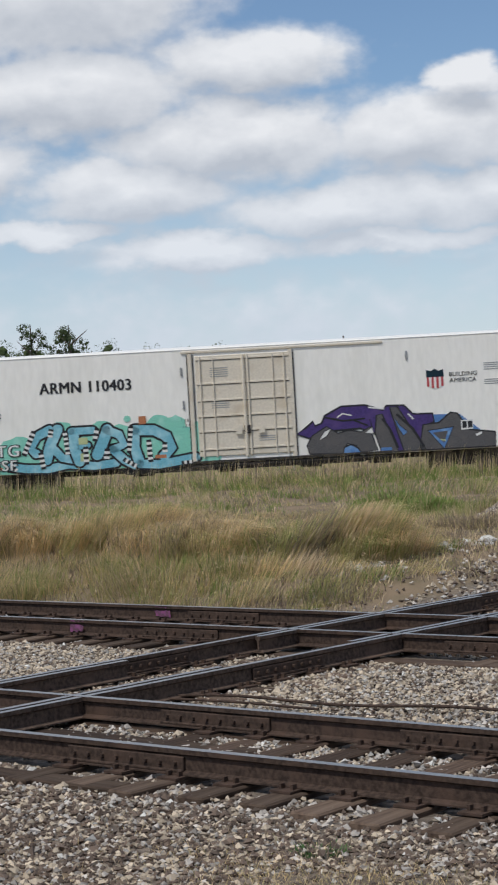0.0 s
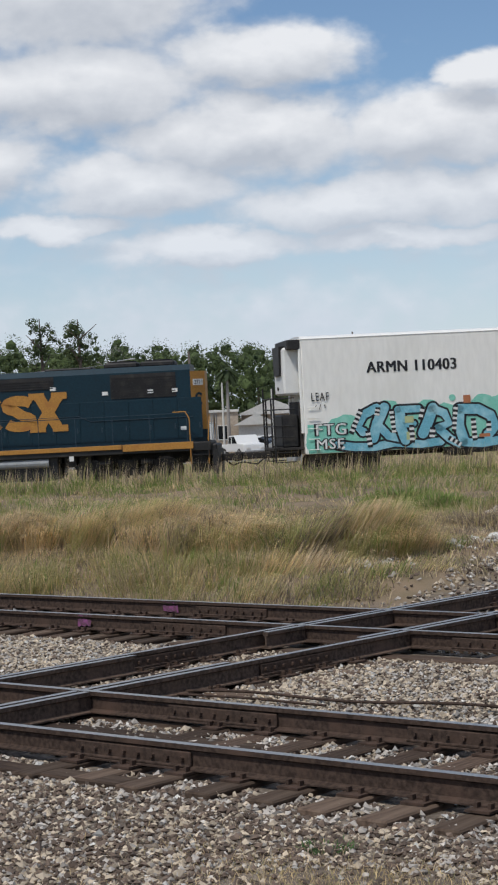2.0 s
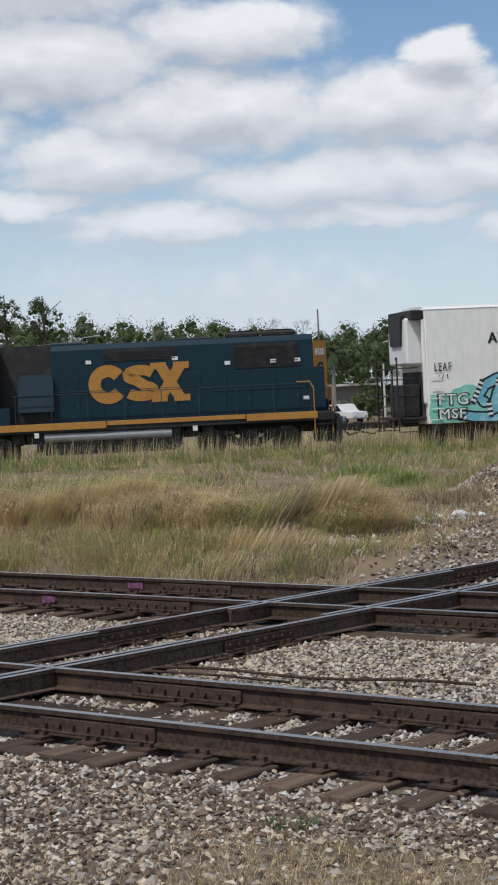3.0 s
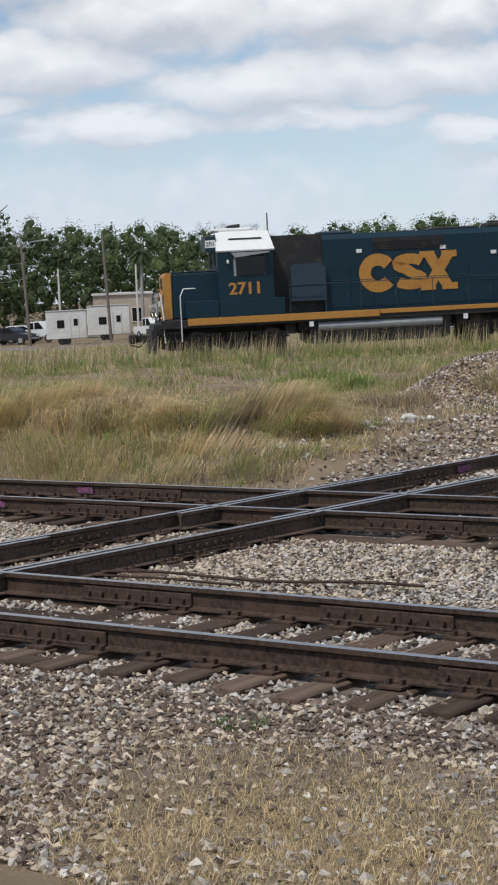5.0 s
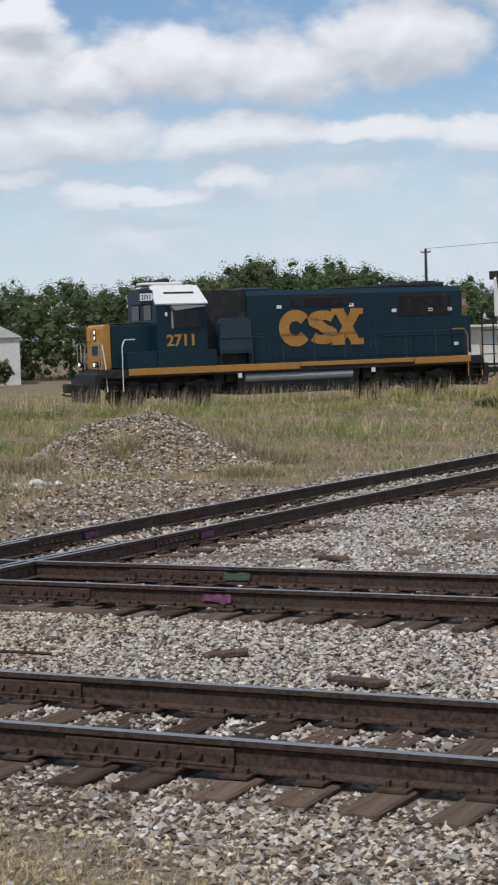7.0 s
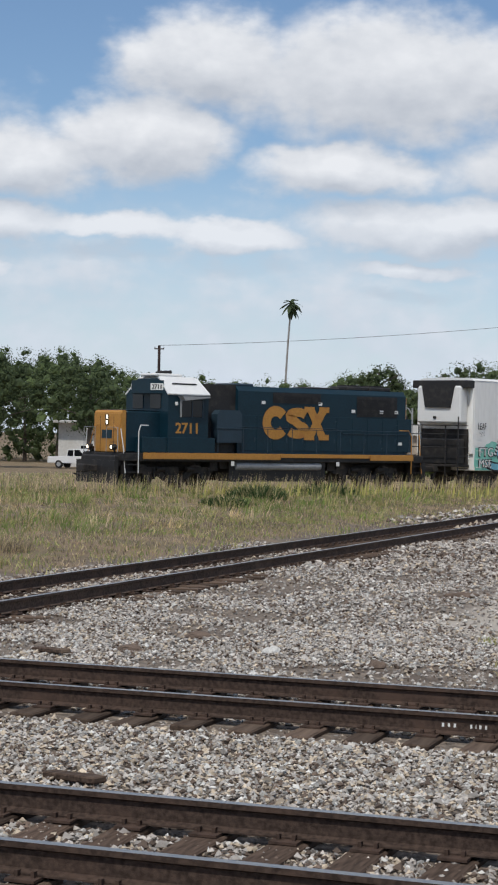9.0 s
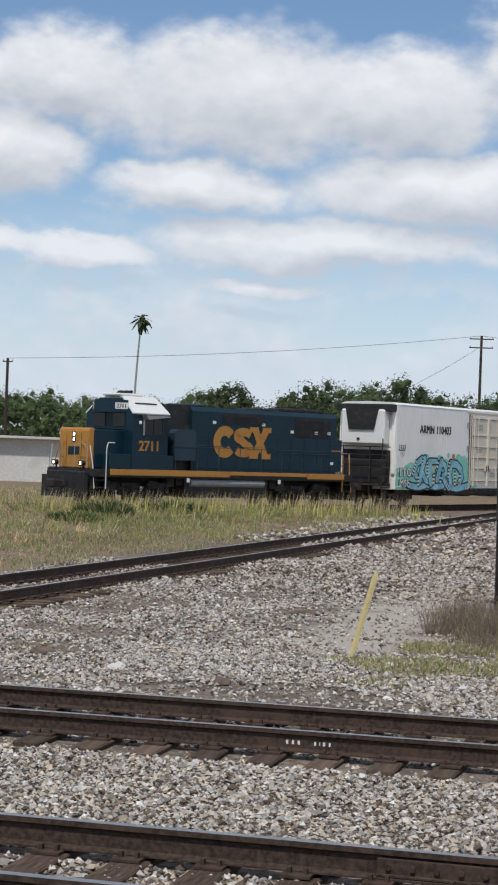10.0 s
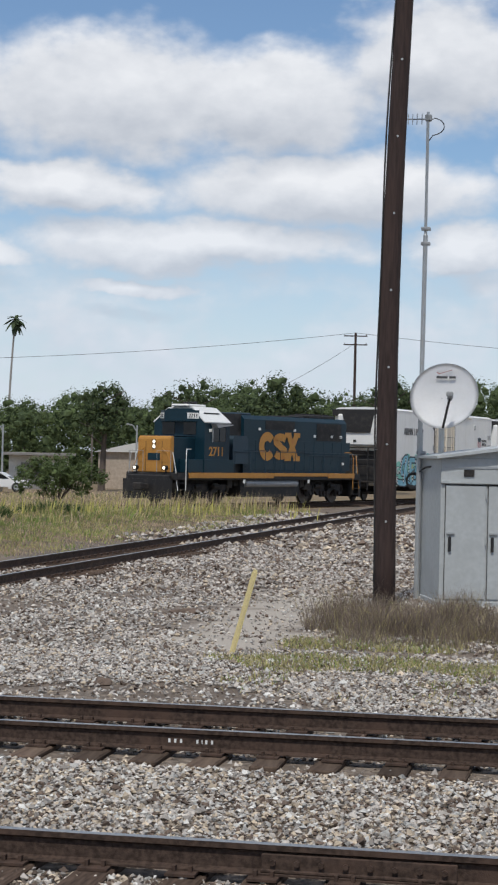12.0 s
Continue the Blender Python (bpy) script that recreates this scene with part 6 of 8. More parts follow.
    blades("verge_grass", "low brown and green growth beside the crossing track", x, y, rng.uniform(0.05, 0.20, n) * (1 + c1), np.full(n, 0.018), np.where(c1 + rng.normal(0, 0.2, n) > 0.05, rng.choice([0, 3, 4], n), rng.choice([5, 5, 3, 1], n)), rng.uniform(0.3, 0.95, n), rng.uniform(0, 6.28, n), 130)
    for k, (wx, wy, r, hh) in enumerate(((-21.3, 62.5, 1.1, 0.75), (-21.2, 70.0, 1.5, 0.8), (-19.9, 55.5, 0.9, 0.4), (-25.0, 33.5, 1.0, 0.6), (-23.3, 32.5, 0.8, 0.5))):
        nn = 1500
        a, rr = rng.uniform(0, 6.28, nn), np.sqrt(rng.random(nn)) * r
        blades("weed_clump", "dark green leafy weeds in the field grass", wx + rr * np.cos(a), wy + rr * np.sin(a), hh * rng.uniform(0.35, 1, nn) * (1.1 - 0.6 * (rr / r) ** 2), np.full(nn, 0.045), rng.choice([0, 0, 3], nn), rng.uniform(0.1, 0.7, nn), a, 140 + k, "weeds", [M_G_WEED if k < 3 else M_G_GREEN, M_G_GREEN, M_G_WEED, M_G_OLIVE])
    # seed heads standing against the train
    n = 5200
    s = rng.uniform(-62, 22, n)
    q = rng.uniform(2.0, 5.5, n)
    cx, cy, ca = np.interp(s, S_GRID, CX), np.interp(s, S_GRID, CY), np.interp(s, S_GRID, _ang)
    x, y = cx + q * np.cos(ca), cy - q * np.sin(ca)
    bx = -x - B_OFF - GAUGE + 0.0206 * y
    ok = bx > 2.5
    x, y = x[ok], y[ok]
    n = len(x)
    blades("seed_heads", "pale seed heads standing above the field grass", x, y, rng.uniform(0.6, 1.15, n) + 0.2 * smooth01(-33, -37, x), np.full(n, 0.020), rng.choice([1, 4, 1, 5], n), rng.uniform(0, 0.25, n), 0.0, 103)
    # dry weeds over the top of the heap and along its flank
    for k, (wx, wy, rx, ry, hh, nn) in enumerate(((-18.6, 32.6, 1.1, 0.6, 0.55, 2600), (-20.6, 30.4, 0.6, 1.2, 0.35, 1800), (-16.2, 31.6, 0.9, 1.0, 0.30, 2000), (-19.6, 28.6, 0.9, 0.5, 0.3, 1600))):
        a, rr = rng.uniform(0, 6.28, nn), np.sqrt(rng.random(nn))
        blades("dry_weeds", "grey-brown dry weeds round the gravel heap", wx + rx * rr * np.cos(a), wy + ry * rr * np.sin(a), hh * rng.uniform(0.4, 1.2, nn), np.full(nn, 0.010), rng.choice([5, 5, 3, 1] if k != 1 else [3, 0, 4, 1], nn), rng.uniform(0.1, 0.7, nn), a, 150 + k, "weeds")
    # flowering weeds near the merging tracks
    n = 900
    x, y = rng.normal(-24, 5.5, n), rng.normal(74, 6, n)
    p, _ = curve_dist(x, y)
    ok = (p < -2.2) & (p > -12)
    x, y = x[ok], y[ok]
    n = len(x)
    blades("flowering_weeds", "yellow flowering weeds among the grass", x, y, rng.uniform(0.4, 0.8, n), np.full(n, 0.05), np.zeros(n, int), rng.uniform(0, 0.3, n), 0.0, 104, "weeds", [M_FLOWER])
    # straw thatch on the near bank
    n = 85000
    x, y = rng.uniform(-8.6, -2.0, n), rng.uniform(4.8, 8.5, n)
    d = dirt_dist(x, y)
    c1 = clump(x, y, 1.6, 2.0)
    ok = rng.random(n) < np.clip(1.3 - d + 0.5 * c1, 0.03, 1)
    x, y = x[ok], y[ok]
    n = len(x)
    blades("straw_thatch", "short dry straw lying on the near bank", x, y, rng.uniform(0.04, 0.14, n), np.full(n, 0.0042), rng.choice([1, 2, 2, 5, 3], n), rng.uniform(0.75, 0.98, n), rng.uniform(0, 6.28, n), 105)
    # green tufts in the ballast
    for k, (tx, ty, nn, r, hh) in enumerate(((-6.79, 8.25, 260, 0.16, 0.09), (-17.9, 29.4, 500, 0.34, 0.3), (-13.5, 19.2, 120, 0.2, 0.12), (-15.0, 28.9, 700, 0.6, 0.3), (-15.2, 19.1, 420, 0.5, 0.3))):
        a, rr = rng.uniform(0, 6.28, nn), np.sqrt(rng.random(nn)) * r
        blades("weed_tuft", "small green weed growing in the gravel", tx + rr * np.cos(a), ty + rr * np.sin(a), rng.uniform(0.4, 1, nn) * hh, np.full(nn, 0.012), rng.choice([0, 0, 3], nn), rng.uniform(0.2, 0.8, nn), a, 110 + k, "weed", [M_G_FRESH if k == 0 else M_G_OLIVE, M_G_DRY, M_G_GOLD, M_G_GREY])
    # dead brush and low green round the pole and the cabin
    n = 26000
    x, y = rng.normal(-2.5, 1.35, n), rng.normal(27.9, 1.8, n)
    ok = (x > -4.45 + 0.22 * (29 - y) + 0.25 * np.sin(y * 2)) & (y > 23.4) & (y < 31.9)
    x, y = x[ok], y[ok]
    n = len(x)
    c1 = clump(x, y, 1.1, 6.0)
    h = np.clip((0.26 + 1.0 * c1 + 0.42 * np.exp(-((x + 4.0) / 0.45) ** 2 - ((y - 29.3) / 0.9) ** 2)) * rng.uniform(0.5, 1.35, n), 0.05, 0.75) * smooth01(23.4, 26.5, y) * (1 - 0.5 * smooth01(29.8, 31.4, y) * smooth01(-3.5, -2.9, x))
    blades("dead_brush", "grey-brown dead brush round the wooden pole", x, y, np.maximum(h, 0.05), np.full(n, 0.0065), rng.choice([5, 5, 5, 5, 5, 3], n), rng.uniform(0.1, 1.0, n) ** 0.7, rng.uniform(0, 6.28, n), 120, "brush", None, 1.5)
    n = 34000
    x, y = rng.uniform(-5.0, 0.6, n), rng.normal(23.2, 1.4, n)
    c1 = clump(x, y, 0.9, 8.0)
    ok = (c1 + rng.normal(0, 0.07, n) > -0.03 + 0.4 * smooth01(-3.4, -4.9, x) + 0.25 * smooth01(22.4, 20.5, y)) & (y > 18.0)
    x, y = x[ok], y[ok]
    n = len(x)
    blades("low_grass", "low green and straw grass in the gravel", x, y, rng.uniform(0.05, 0.16, n), np.full(n, 0.012), rng.choice([3, 3, 5, 0, 4], n), rng.uniform(0.2, 0.9, n), rng.uniform(0, 6.28, n), 121)


build_grass()


# ---- trees ----
M_LEAF = material("tree_foliage", (0.098, 0.130, 0.058), 0.8, scale=0.12, vary=0.3, per="island", spread=0.20, spec=0.15, thin=0.3)
M_LEAF2 = material("bright_foliage", (0.120, 0.160, 0.062), 0.8, scale=0.12, vary=0.3, per="island", spread=0.20, spec=0.15, thin=0.3)
M_LEAF3 = material("dark_foliage", (0.066, 0.090, 0.046), 0.85, scale=0.15, vary=0.3, per="island", spread=0.20, spec=0.15, thin=0.3)
M_BARK = material("bark", (0.10, 0.08, 0.065), 0.95, scale=2, vary=0.3, bump=0.4)
M_TWIG = material("bare_twigs", (0.30, 0.28, 0.26), 0.9, scale=2, vary=0.2)


ICO = bmesh.new()
bmesh.ops.create_icosphere(ICO, subdivisions=1, radius=1.0)
ICO_V = np.array([v.co[:] for v in ICO.verts])
ICO_F = np.array([[v.index for v in f.verts] for f in ICO.faces])
ICO.free()


def lump_leaves(rng, lump, lr, n, size):
    """Leaf cards laid over lumps, with a small dense heart in each; a soup of triangles."""
    k = len(lr)
    w = rng.choice(k, n, p=lr ** 1.3 / (lr ** 1.3).sum())
    q = rng.normal(size=(n, 3))
    q[:, 2] += 0.3
    q /= np.linalg.norm(q, axis=1)[:, None]
    c = lump[w] + q * (lr[w] * rng.uniform(0.50, 1.14, n))[:, None]
    nrm = q + rng.normal(0, 0.5, (n, 3))
    nrm[:, 2] += 0.35
    nrm /= np.linalg.norm(nrm, axis=1)[:, None]
    u = np.cross(nrm, rng.normal(size=(n, 3)))
    u /= np.linalg.norm(u, axis=1)[:, None]
    v = np.cross(nrm, u)
    s = size * rng.uniform(0.5, 1.3, n)[:, None]
    leaves = np.stack([c - u * s, c + v * s * 0.9, c + u * s * 0.8], 1).reshape(-1, 3)
    heart = ICO_V[None] * (lr[:, None, None] * rng.uniform(0.25, 0.52, (k, 12, 1))) + lump[:, None, :]
    return np.concatenate([leaves, heart[:, ICO_F].reshape(-1, 3)])


def leaf_cloud(rng, centre, rx, ry, rz, n, size, lumps=None):
    """An uneven crown of overlapping lumps."""
    k = lumps or max(16, n // 34)
    d = rng.normal(size=(k, 3))
    d /= np.linalg.norm(d, axis=1)[:, None]
    lump = d * (rng.random((k, 1)) ** 0.45 * 0.82) * np.array([rx, ry, rz]) + np.array(centre)
    return lump_leaves(rng, lump, rng.uniform(0.14, 0.30, k) * min(rx, rz), n, size)


def az_place(az, d):
    return d * math.sin(radians(az)), d * math.cos(radians(az))


def build_woods():
    rng = np.random.default_rng(31)
    V, idx = [], []
    trunks = bmesh.new()
    # rise of the tree line over the compass, in degrees
    def line(az):
        rise = np.interp(az, [-54, -48, -46, -44.6, -42, -39.5, -37.7, -34.2, -31, -29, -26.8, -23.8, -21.8, -20, -17.4, -15.2, -13.9, -12.6, -10.8, -9.4, -8.5, -7.6, -3.4, 6],
                         [2.6, 2.6, 2.5, 2.4, 2.5, 2.0, 1.85, 2.2, 2.1, 2.3, 2.7, 2.4, 1.95, 1.75, 1.8, 2.1, 1.9, 2.3, 2.55, 2.2, 2.4, 2.2, 2.75, 2.8])
        return 2.25 + 215 * math.tan(radians(float(rise)))
    az = -56.0
    while az < 8:
        H = line(az)                                # trunks here and there
        x, y = az_place(az + rng.uniform(-0.6, 0.6), 215 + rng.uniform(-6, 20))
        cyl(trunks, (x, y, -1.45), (x + rng.uniform(-0.4, 0.4), y, H * 0.5), 0.28, 0.12, n=6)
        az += 1.15
    # one canopy of overlapping lumps, uneven along its top
    for k in range(128):
        a0 = -56 + 0.5 * k
        n = 66
        a = a0 + rng.uniform(-1.4, 1.9, n)
        d = 208 + 34 * rng.random(n)
        top = np.array([(line(q) + 1.2) * (1.0 + 0.10 * noise.noise((q * 0.9, 3.0, 0)) + 0.12 * noise.noise((q * 2.6, 8.0, 0))) for q in a]) * (0.90 + 0.10 * (d - 208) / 34) * d / 222 + 0.4
        lr = rng.uniform(0.7, 1.7, n)
        z = -1.2 + (top - lr) * rng.random(n) ** 0.62
        c = np.stack([d * np.sin(np.radians(a)), d * np.cos(np.radians(a)), z], 1)
        L = lump_leaves(rng, c, lr, 3700, 0.17)
        V.append(L)
        tone = min(2, max(0, int(1.5 + 3.2 * noise.noise((a0 * 0.55, 1.0, 4.0)))))
        idx.append(rng.choice(3, len(L) // 3, p=((0.30, 0.62, 0.08), (0.62, 0.19, 0.19), (0.35, 0.05, 0.60))[tone]))
    V = np.concatenate(V)
    F = np.arange(len(V)).reshape(-1, 3)
    ob = fast_mesh("woodland", V, F, [M_LEAF, M_LEAF2, M_LEAF3], np.concatenate(idx))
    tagged(ob, "mixed green woodland along the far side", "woodland", kind="stuff")
    ob = mesh_object("woodland_trunks", trunks, M_BARK)
    tagged(ob, "trunks within the far woodland", "woodland", kind="stuff")


def tree(az, d, H, r, crown0, seed, label, mats, n=900, leaf=0.32, lumps=True):
    rng = np.random.default_rng(seed)
    x, y = az_place(az, d)
    t = thing("tree", label, "tree", pose(x, y, float(ground_z(x, y)[0])), group="trees above the woodland")
    bm = bmesh.new()
    cyl(bm, (0, 0, -0.3), (0.2, 0, H * 0.55), 0.32, 0.18, n=8)
    cyl(bm, (0.2, 0, H * 0.55), (0, 0, H * 0.92), 0.18, 0.05, n=7)
    part("trunk", bm, M_BARK, t)
    for k in range(7):
        bm = bmesh.new()
        a, z = rng.uniform(0, 6.28), H * rng.uniform(crown0, 0.8)
        cyl(bm, (0.1, 0, z), (math.cos(a) * r * 0.7, math.sin(a) * r * 0.7, z + H * 0.1), 0.09, 0.03, n=5)
        part("limb", bm, M_BARK, t)
    V = leaf_cloud(rng, (0, 0, H * (crown0 + 1) / 2), r, r, H * (1 - crown0) / 2, n, leaf)
    ob = fast_mesh("crown", V, np.arange(len(V)).reshape(-1, 3), mats, rng.integers(0, len(mats), len(V) // 3))
    ob.parent = t
    return t


def bare_tree(az, d, H, seed):
    rng = random.Random(seed)
    x, y = az_place(az, d)
    t = thing("bare_tree", "leafless grey tree rising above the woods", "tree", pose(x, y, float(ground_z(x, y)[0])), group="bare trees")
    bm = bmesh.new()
    cyl(bm, (0, 0, -0.3), (0, 0, H * 0.5), 0.25, 0.14, n=7)
    part("trunk", bm, M_TWIG, t)
    bm = bmesh.new()

    def grow(p, dr, L, r, k):
        q = p + dr * L
        cyl(bm, p, q, r, r * 0.6, n=4, caps=False)
        if k:
            for _ in range(3):
                grow(q, (dr + Vector((rng.uniform(-0.7, 0.7), rng.uniform(-0.7, 0.7), rng.uniform(-0.1, 0.5)))).normalized(), L * 0.7, r * 0.6, k - 1)
    grow(Vector((0, 0, H * 0.48)), Vector((0, 0, 1)), H * 0.2, 0.07, 4)
    part("twigs", bm, M_TWIG, t)


def palm(x, y, H, crown, seed, label, lean=0.3):
    rng = random.Random(seed)
    t = thing("palm_tree", label, "palm tree", pose(x, y, float(ground_z(x, y)[0])), group="palms")
    bm = bmesh.new()
    tube(bm, [(lean * a * a, 0, H * a - 0.2) for a in np.linspace(0, 1, 8)], [0.20 - 0.08 * a for a in np.linspace(0, 1, 8)], 8)
    part("trunk", bm, M_TWIG, t)
    for k in range(26):
        bm = bmesh.new()
        a, e = rng.uniform(0, 6.28), rng.uniform(-0.9, 1.2)
        pts = []
        for s in np.linspace(0, 1, 5):
            pts.append(Vector((lean + math.cos(a) * crown * s * math.cos(e), math.sin(a) * crown * s * math.cos(e), H - 0.2 + crown * (math.sin(e) * s - 0.55 * s * s))))
        side = Vector((-math.sin(a), math.cos(a), 0))
        w = (0.05, 0.35, 0.5, 0.45, 0.1)
        L = [bm.verts.new(p + side * w[i] * crown * 0.35 + Vector((0, 0, -0.12 * w[i]))) for i, p in enumerate(pts)]
        M = [bm.verts.new(p) for p in pts]
        R = [bm.verts.new(p - side * w[i] * crown * 0.35 + Vector((0, 0, -0.12 * w[i]))) for i, p in enumerate(pts)]
        for i in range(4):
            bm.faces.new((L[i], M[i], M[i + 1], L[i + 1])), bm.faces.new((M[i], R[i], R[i + 1], M[i + 1]))
        part("frond", bm, M_LEAF3, t)


build_woods()
tree(-46.35, 175, 14.2, 2.5, 0.5, 1, "tall dark pine with ragged crown above the woods", [M_LEAF3, M_LEAF], 1500, 0.16)
tree(-47.5, 178, 14.6, 1.9, 0.5, 2, "slim tall pine with thin crown above the woods", [M_LEAF3, M_LEAF], 1000, 0.16)
tree(-26.9, 175, 11.6, 5.6, 0.25, 3, "broad leafy oak rising above the tree line", [M_LEAF, M_LEAF3], 4800, 0.16)
tree(-24.0, 175, 10.2, 4.5, 0.25, 4, "leafy oak in front of the woods", [M_LEAF, M_LEAF3], 4400, 0.16)
tree(-30.2, 170, 10.0, 2.6, 0.35, 5, "leafy tree with an uneven crown", [M_LEAF, M_LEAF3], 2400, 0.16)
tree(-15.2, 150, 9.0, 2.6, 0.35, 6, "round leafy tree above the roofs", [M_LEAF, M_LEAF3], 2800, 0.16)
tree(-12.6, 155, 9.4, 3.2, 0.3, 7, "leafy tree behind the locomotive", [M_LEAF, M_LEAF3], 3000, 0.16)
tree(-9.8, 150, 9.8, 4.4, 0.25, 8, "broad leafy tree behind the train", [M_LEAF, M_LEAF3], 4400, 0.16)
tree(-6.5, 150, 9.4, 3.6, 0.3, 9, "leafy tree behind the boxcar", [M_LEAF, M_LEAF3], 3600, 0.16)
tree(-1.5, 140, 11, 4.0, 0.25, 10, "leafy tree beyond the cabin", [M_LEAF, M_LEAF3], 4000, 0.16)
for k, (a, d, h) in enumerate(((-45.4, 215, 12.0), (-39.7, 215, 11.8), (-38.5, 215, 11.2))):
    bare_tree(a, d, h, 40 + k)
_px, _py = az_place(-18.07, 262)
palm(_px, _py, 22.3, 1.75, 1, "very tall thin palm far behind the tracks", 0.8)
for k, (a, d, h) in enumerate(((-37.6, 180, 7.0), (-38.9, 182, 7.4), (-41.9, 185, 8.2))):
    _px, _py = az_place(a, d)
    palm(_px, _py, h, 1.35, 5 + k, "short palm in front of the woods", 0.1)


def bush(x, y, w, h, seed, label, mats, n=1500, leaf=0.16):
    rng = np.random.default_rng(seed)
    t = thing("bush", label, "bush", pose(x, y, float(ground_z(x, y)[0])))
    bm = bmesh.new()
    for k in range(8):
        a = rng.uniform(0, 6.28)
        cyl(bm, (0, 0, -0.1), (math.cos(a) * w * 0.5, math.sin(a) * w * 0.4, h * 0.75), 0.05, 0.015, n=5)
    part("stems", bm, M_BARK, t)
    V = leaf_cloud(rng, (0, 0, h * 0.5), w, w * 0.7, h * 0.5, n, leaf)
    V[:, 2] = np.maximum(V[:, 2], 0.0)
    ob = fast_mesh("leaves", V, np.arange(len(V)).reshape(-1, 3), mats, rng.integers(0, len(mats), len(V) // 3))
    ob.parent = t


_bx, _by = az_place(-16.5, 102)
bush(_bx, _by, 3.3, 2.7, 3, "dense green bush with white flowers beside the curve", [M_LEAF2, M_LEAF2, M_LEAF], 5200, 0.10)
for k, (a, d, w, h) in enumerate(((-36.6, 184, 2.2, 3.6), (-35.0, 180, 2.2, 2.8), (-38.2, 180, 2.0, 2.4), (-13.2, 118, 2.6, 2.0))):
    _bx, _by = az_place(a, d)
    bush(_bx, _by, w, h, 10 + k, "leafy green bush before the far buildings", [M_LEAF, M_LEAF2], 1800, 0.17)


# ---- pole, cabin, mast, dish, marker post ----
M_POLE = material("creosoted_wood", (0.034, 0.020, 0.017), 0.9, scale=3, vary=0.35, second=(0.055, 0.032, 0.025), bump=0.4, bump_scale=30, stretch=(1, 1, 0.1))
M_CABIN = material("grey_cabin_paint", (0.41, 0.43, 0.43), 0.6, scale=1.2, vary=0.06, second=(0.36, 0.375, 0.375))
M_DISH = material("white_dish_paint", (0.86, 0.86, 0.86), 0.5, scale=2, vary=0.03)
M_POSTY = material("yellow_marker_plastic", (0.68, 0.57, 0.28), 0.55, scale=6, vary=0.1, second=(0.60, 0.50, 0.27))
M_GALV = material("galvanised_steel", (0.42, 0.43, 0.43), 0.45, 0.6, scale=6, vary=0.12)


def gz(x, y):
    return float(ground_z(x, y)[0])


def utility_pole():
    x, y, H = -3.63, 31.66, 14.0
    t = thing("utility_pole", "dark creosoted wooden pole beside the cabin", "utility pole", pose(x, y, gz(x, y) - 0.3, 0, 0.75, 0))
    bow = lambda z: -0.10 * math.sin(math.pi * min(z, 11.5) / 11.5)
    bm = bmesh.new()
    tube(bm, [(bow(H * k / 12), 0, H * k / 12) for k in range(13)], [0.185 - 0.05 * k / 12 for k in range(13)], 18)
    part("shaft", bm, M_POLE, t, smooth=True)
    bm = bmesh.new()
    pts = [(-0.19 + 0.012 * math.sin(z * 1.3), -0.06, z) for z in np.linspace(0.4, 13.5, 24)]
    pts = [(px + bow(pz) + 0.003 * pz, py, pz) for px, py, pz in pts]
    tube(bm, pts, 0.016, 6)
    part("cable", bm, M_BLACK, t, "black cable running down the pole")
    for k in range(9):
        bm = bmesh.new()
        z = 1.8 + k * 1.3
        cyl(bm, (0.03 + bow(z), -0.17 + 0.0035 * z, z), (0.03 + bow(z), -0.192 + 0.0035 * z, z), 0.02, n=6)
        part("nail", bm, M_GALV, t)


CABIN_X, CABIN_TURN = -2.80, 16


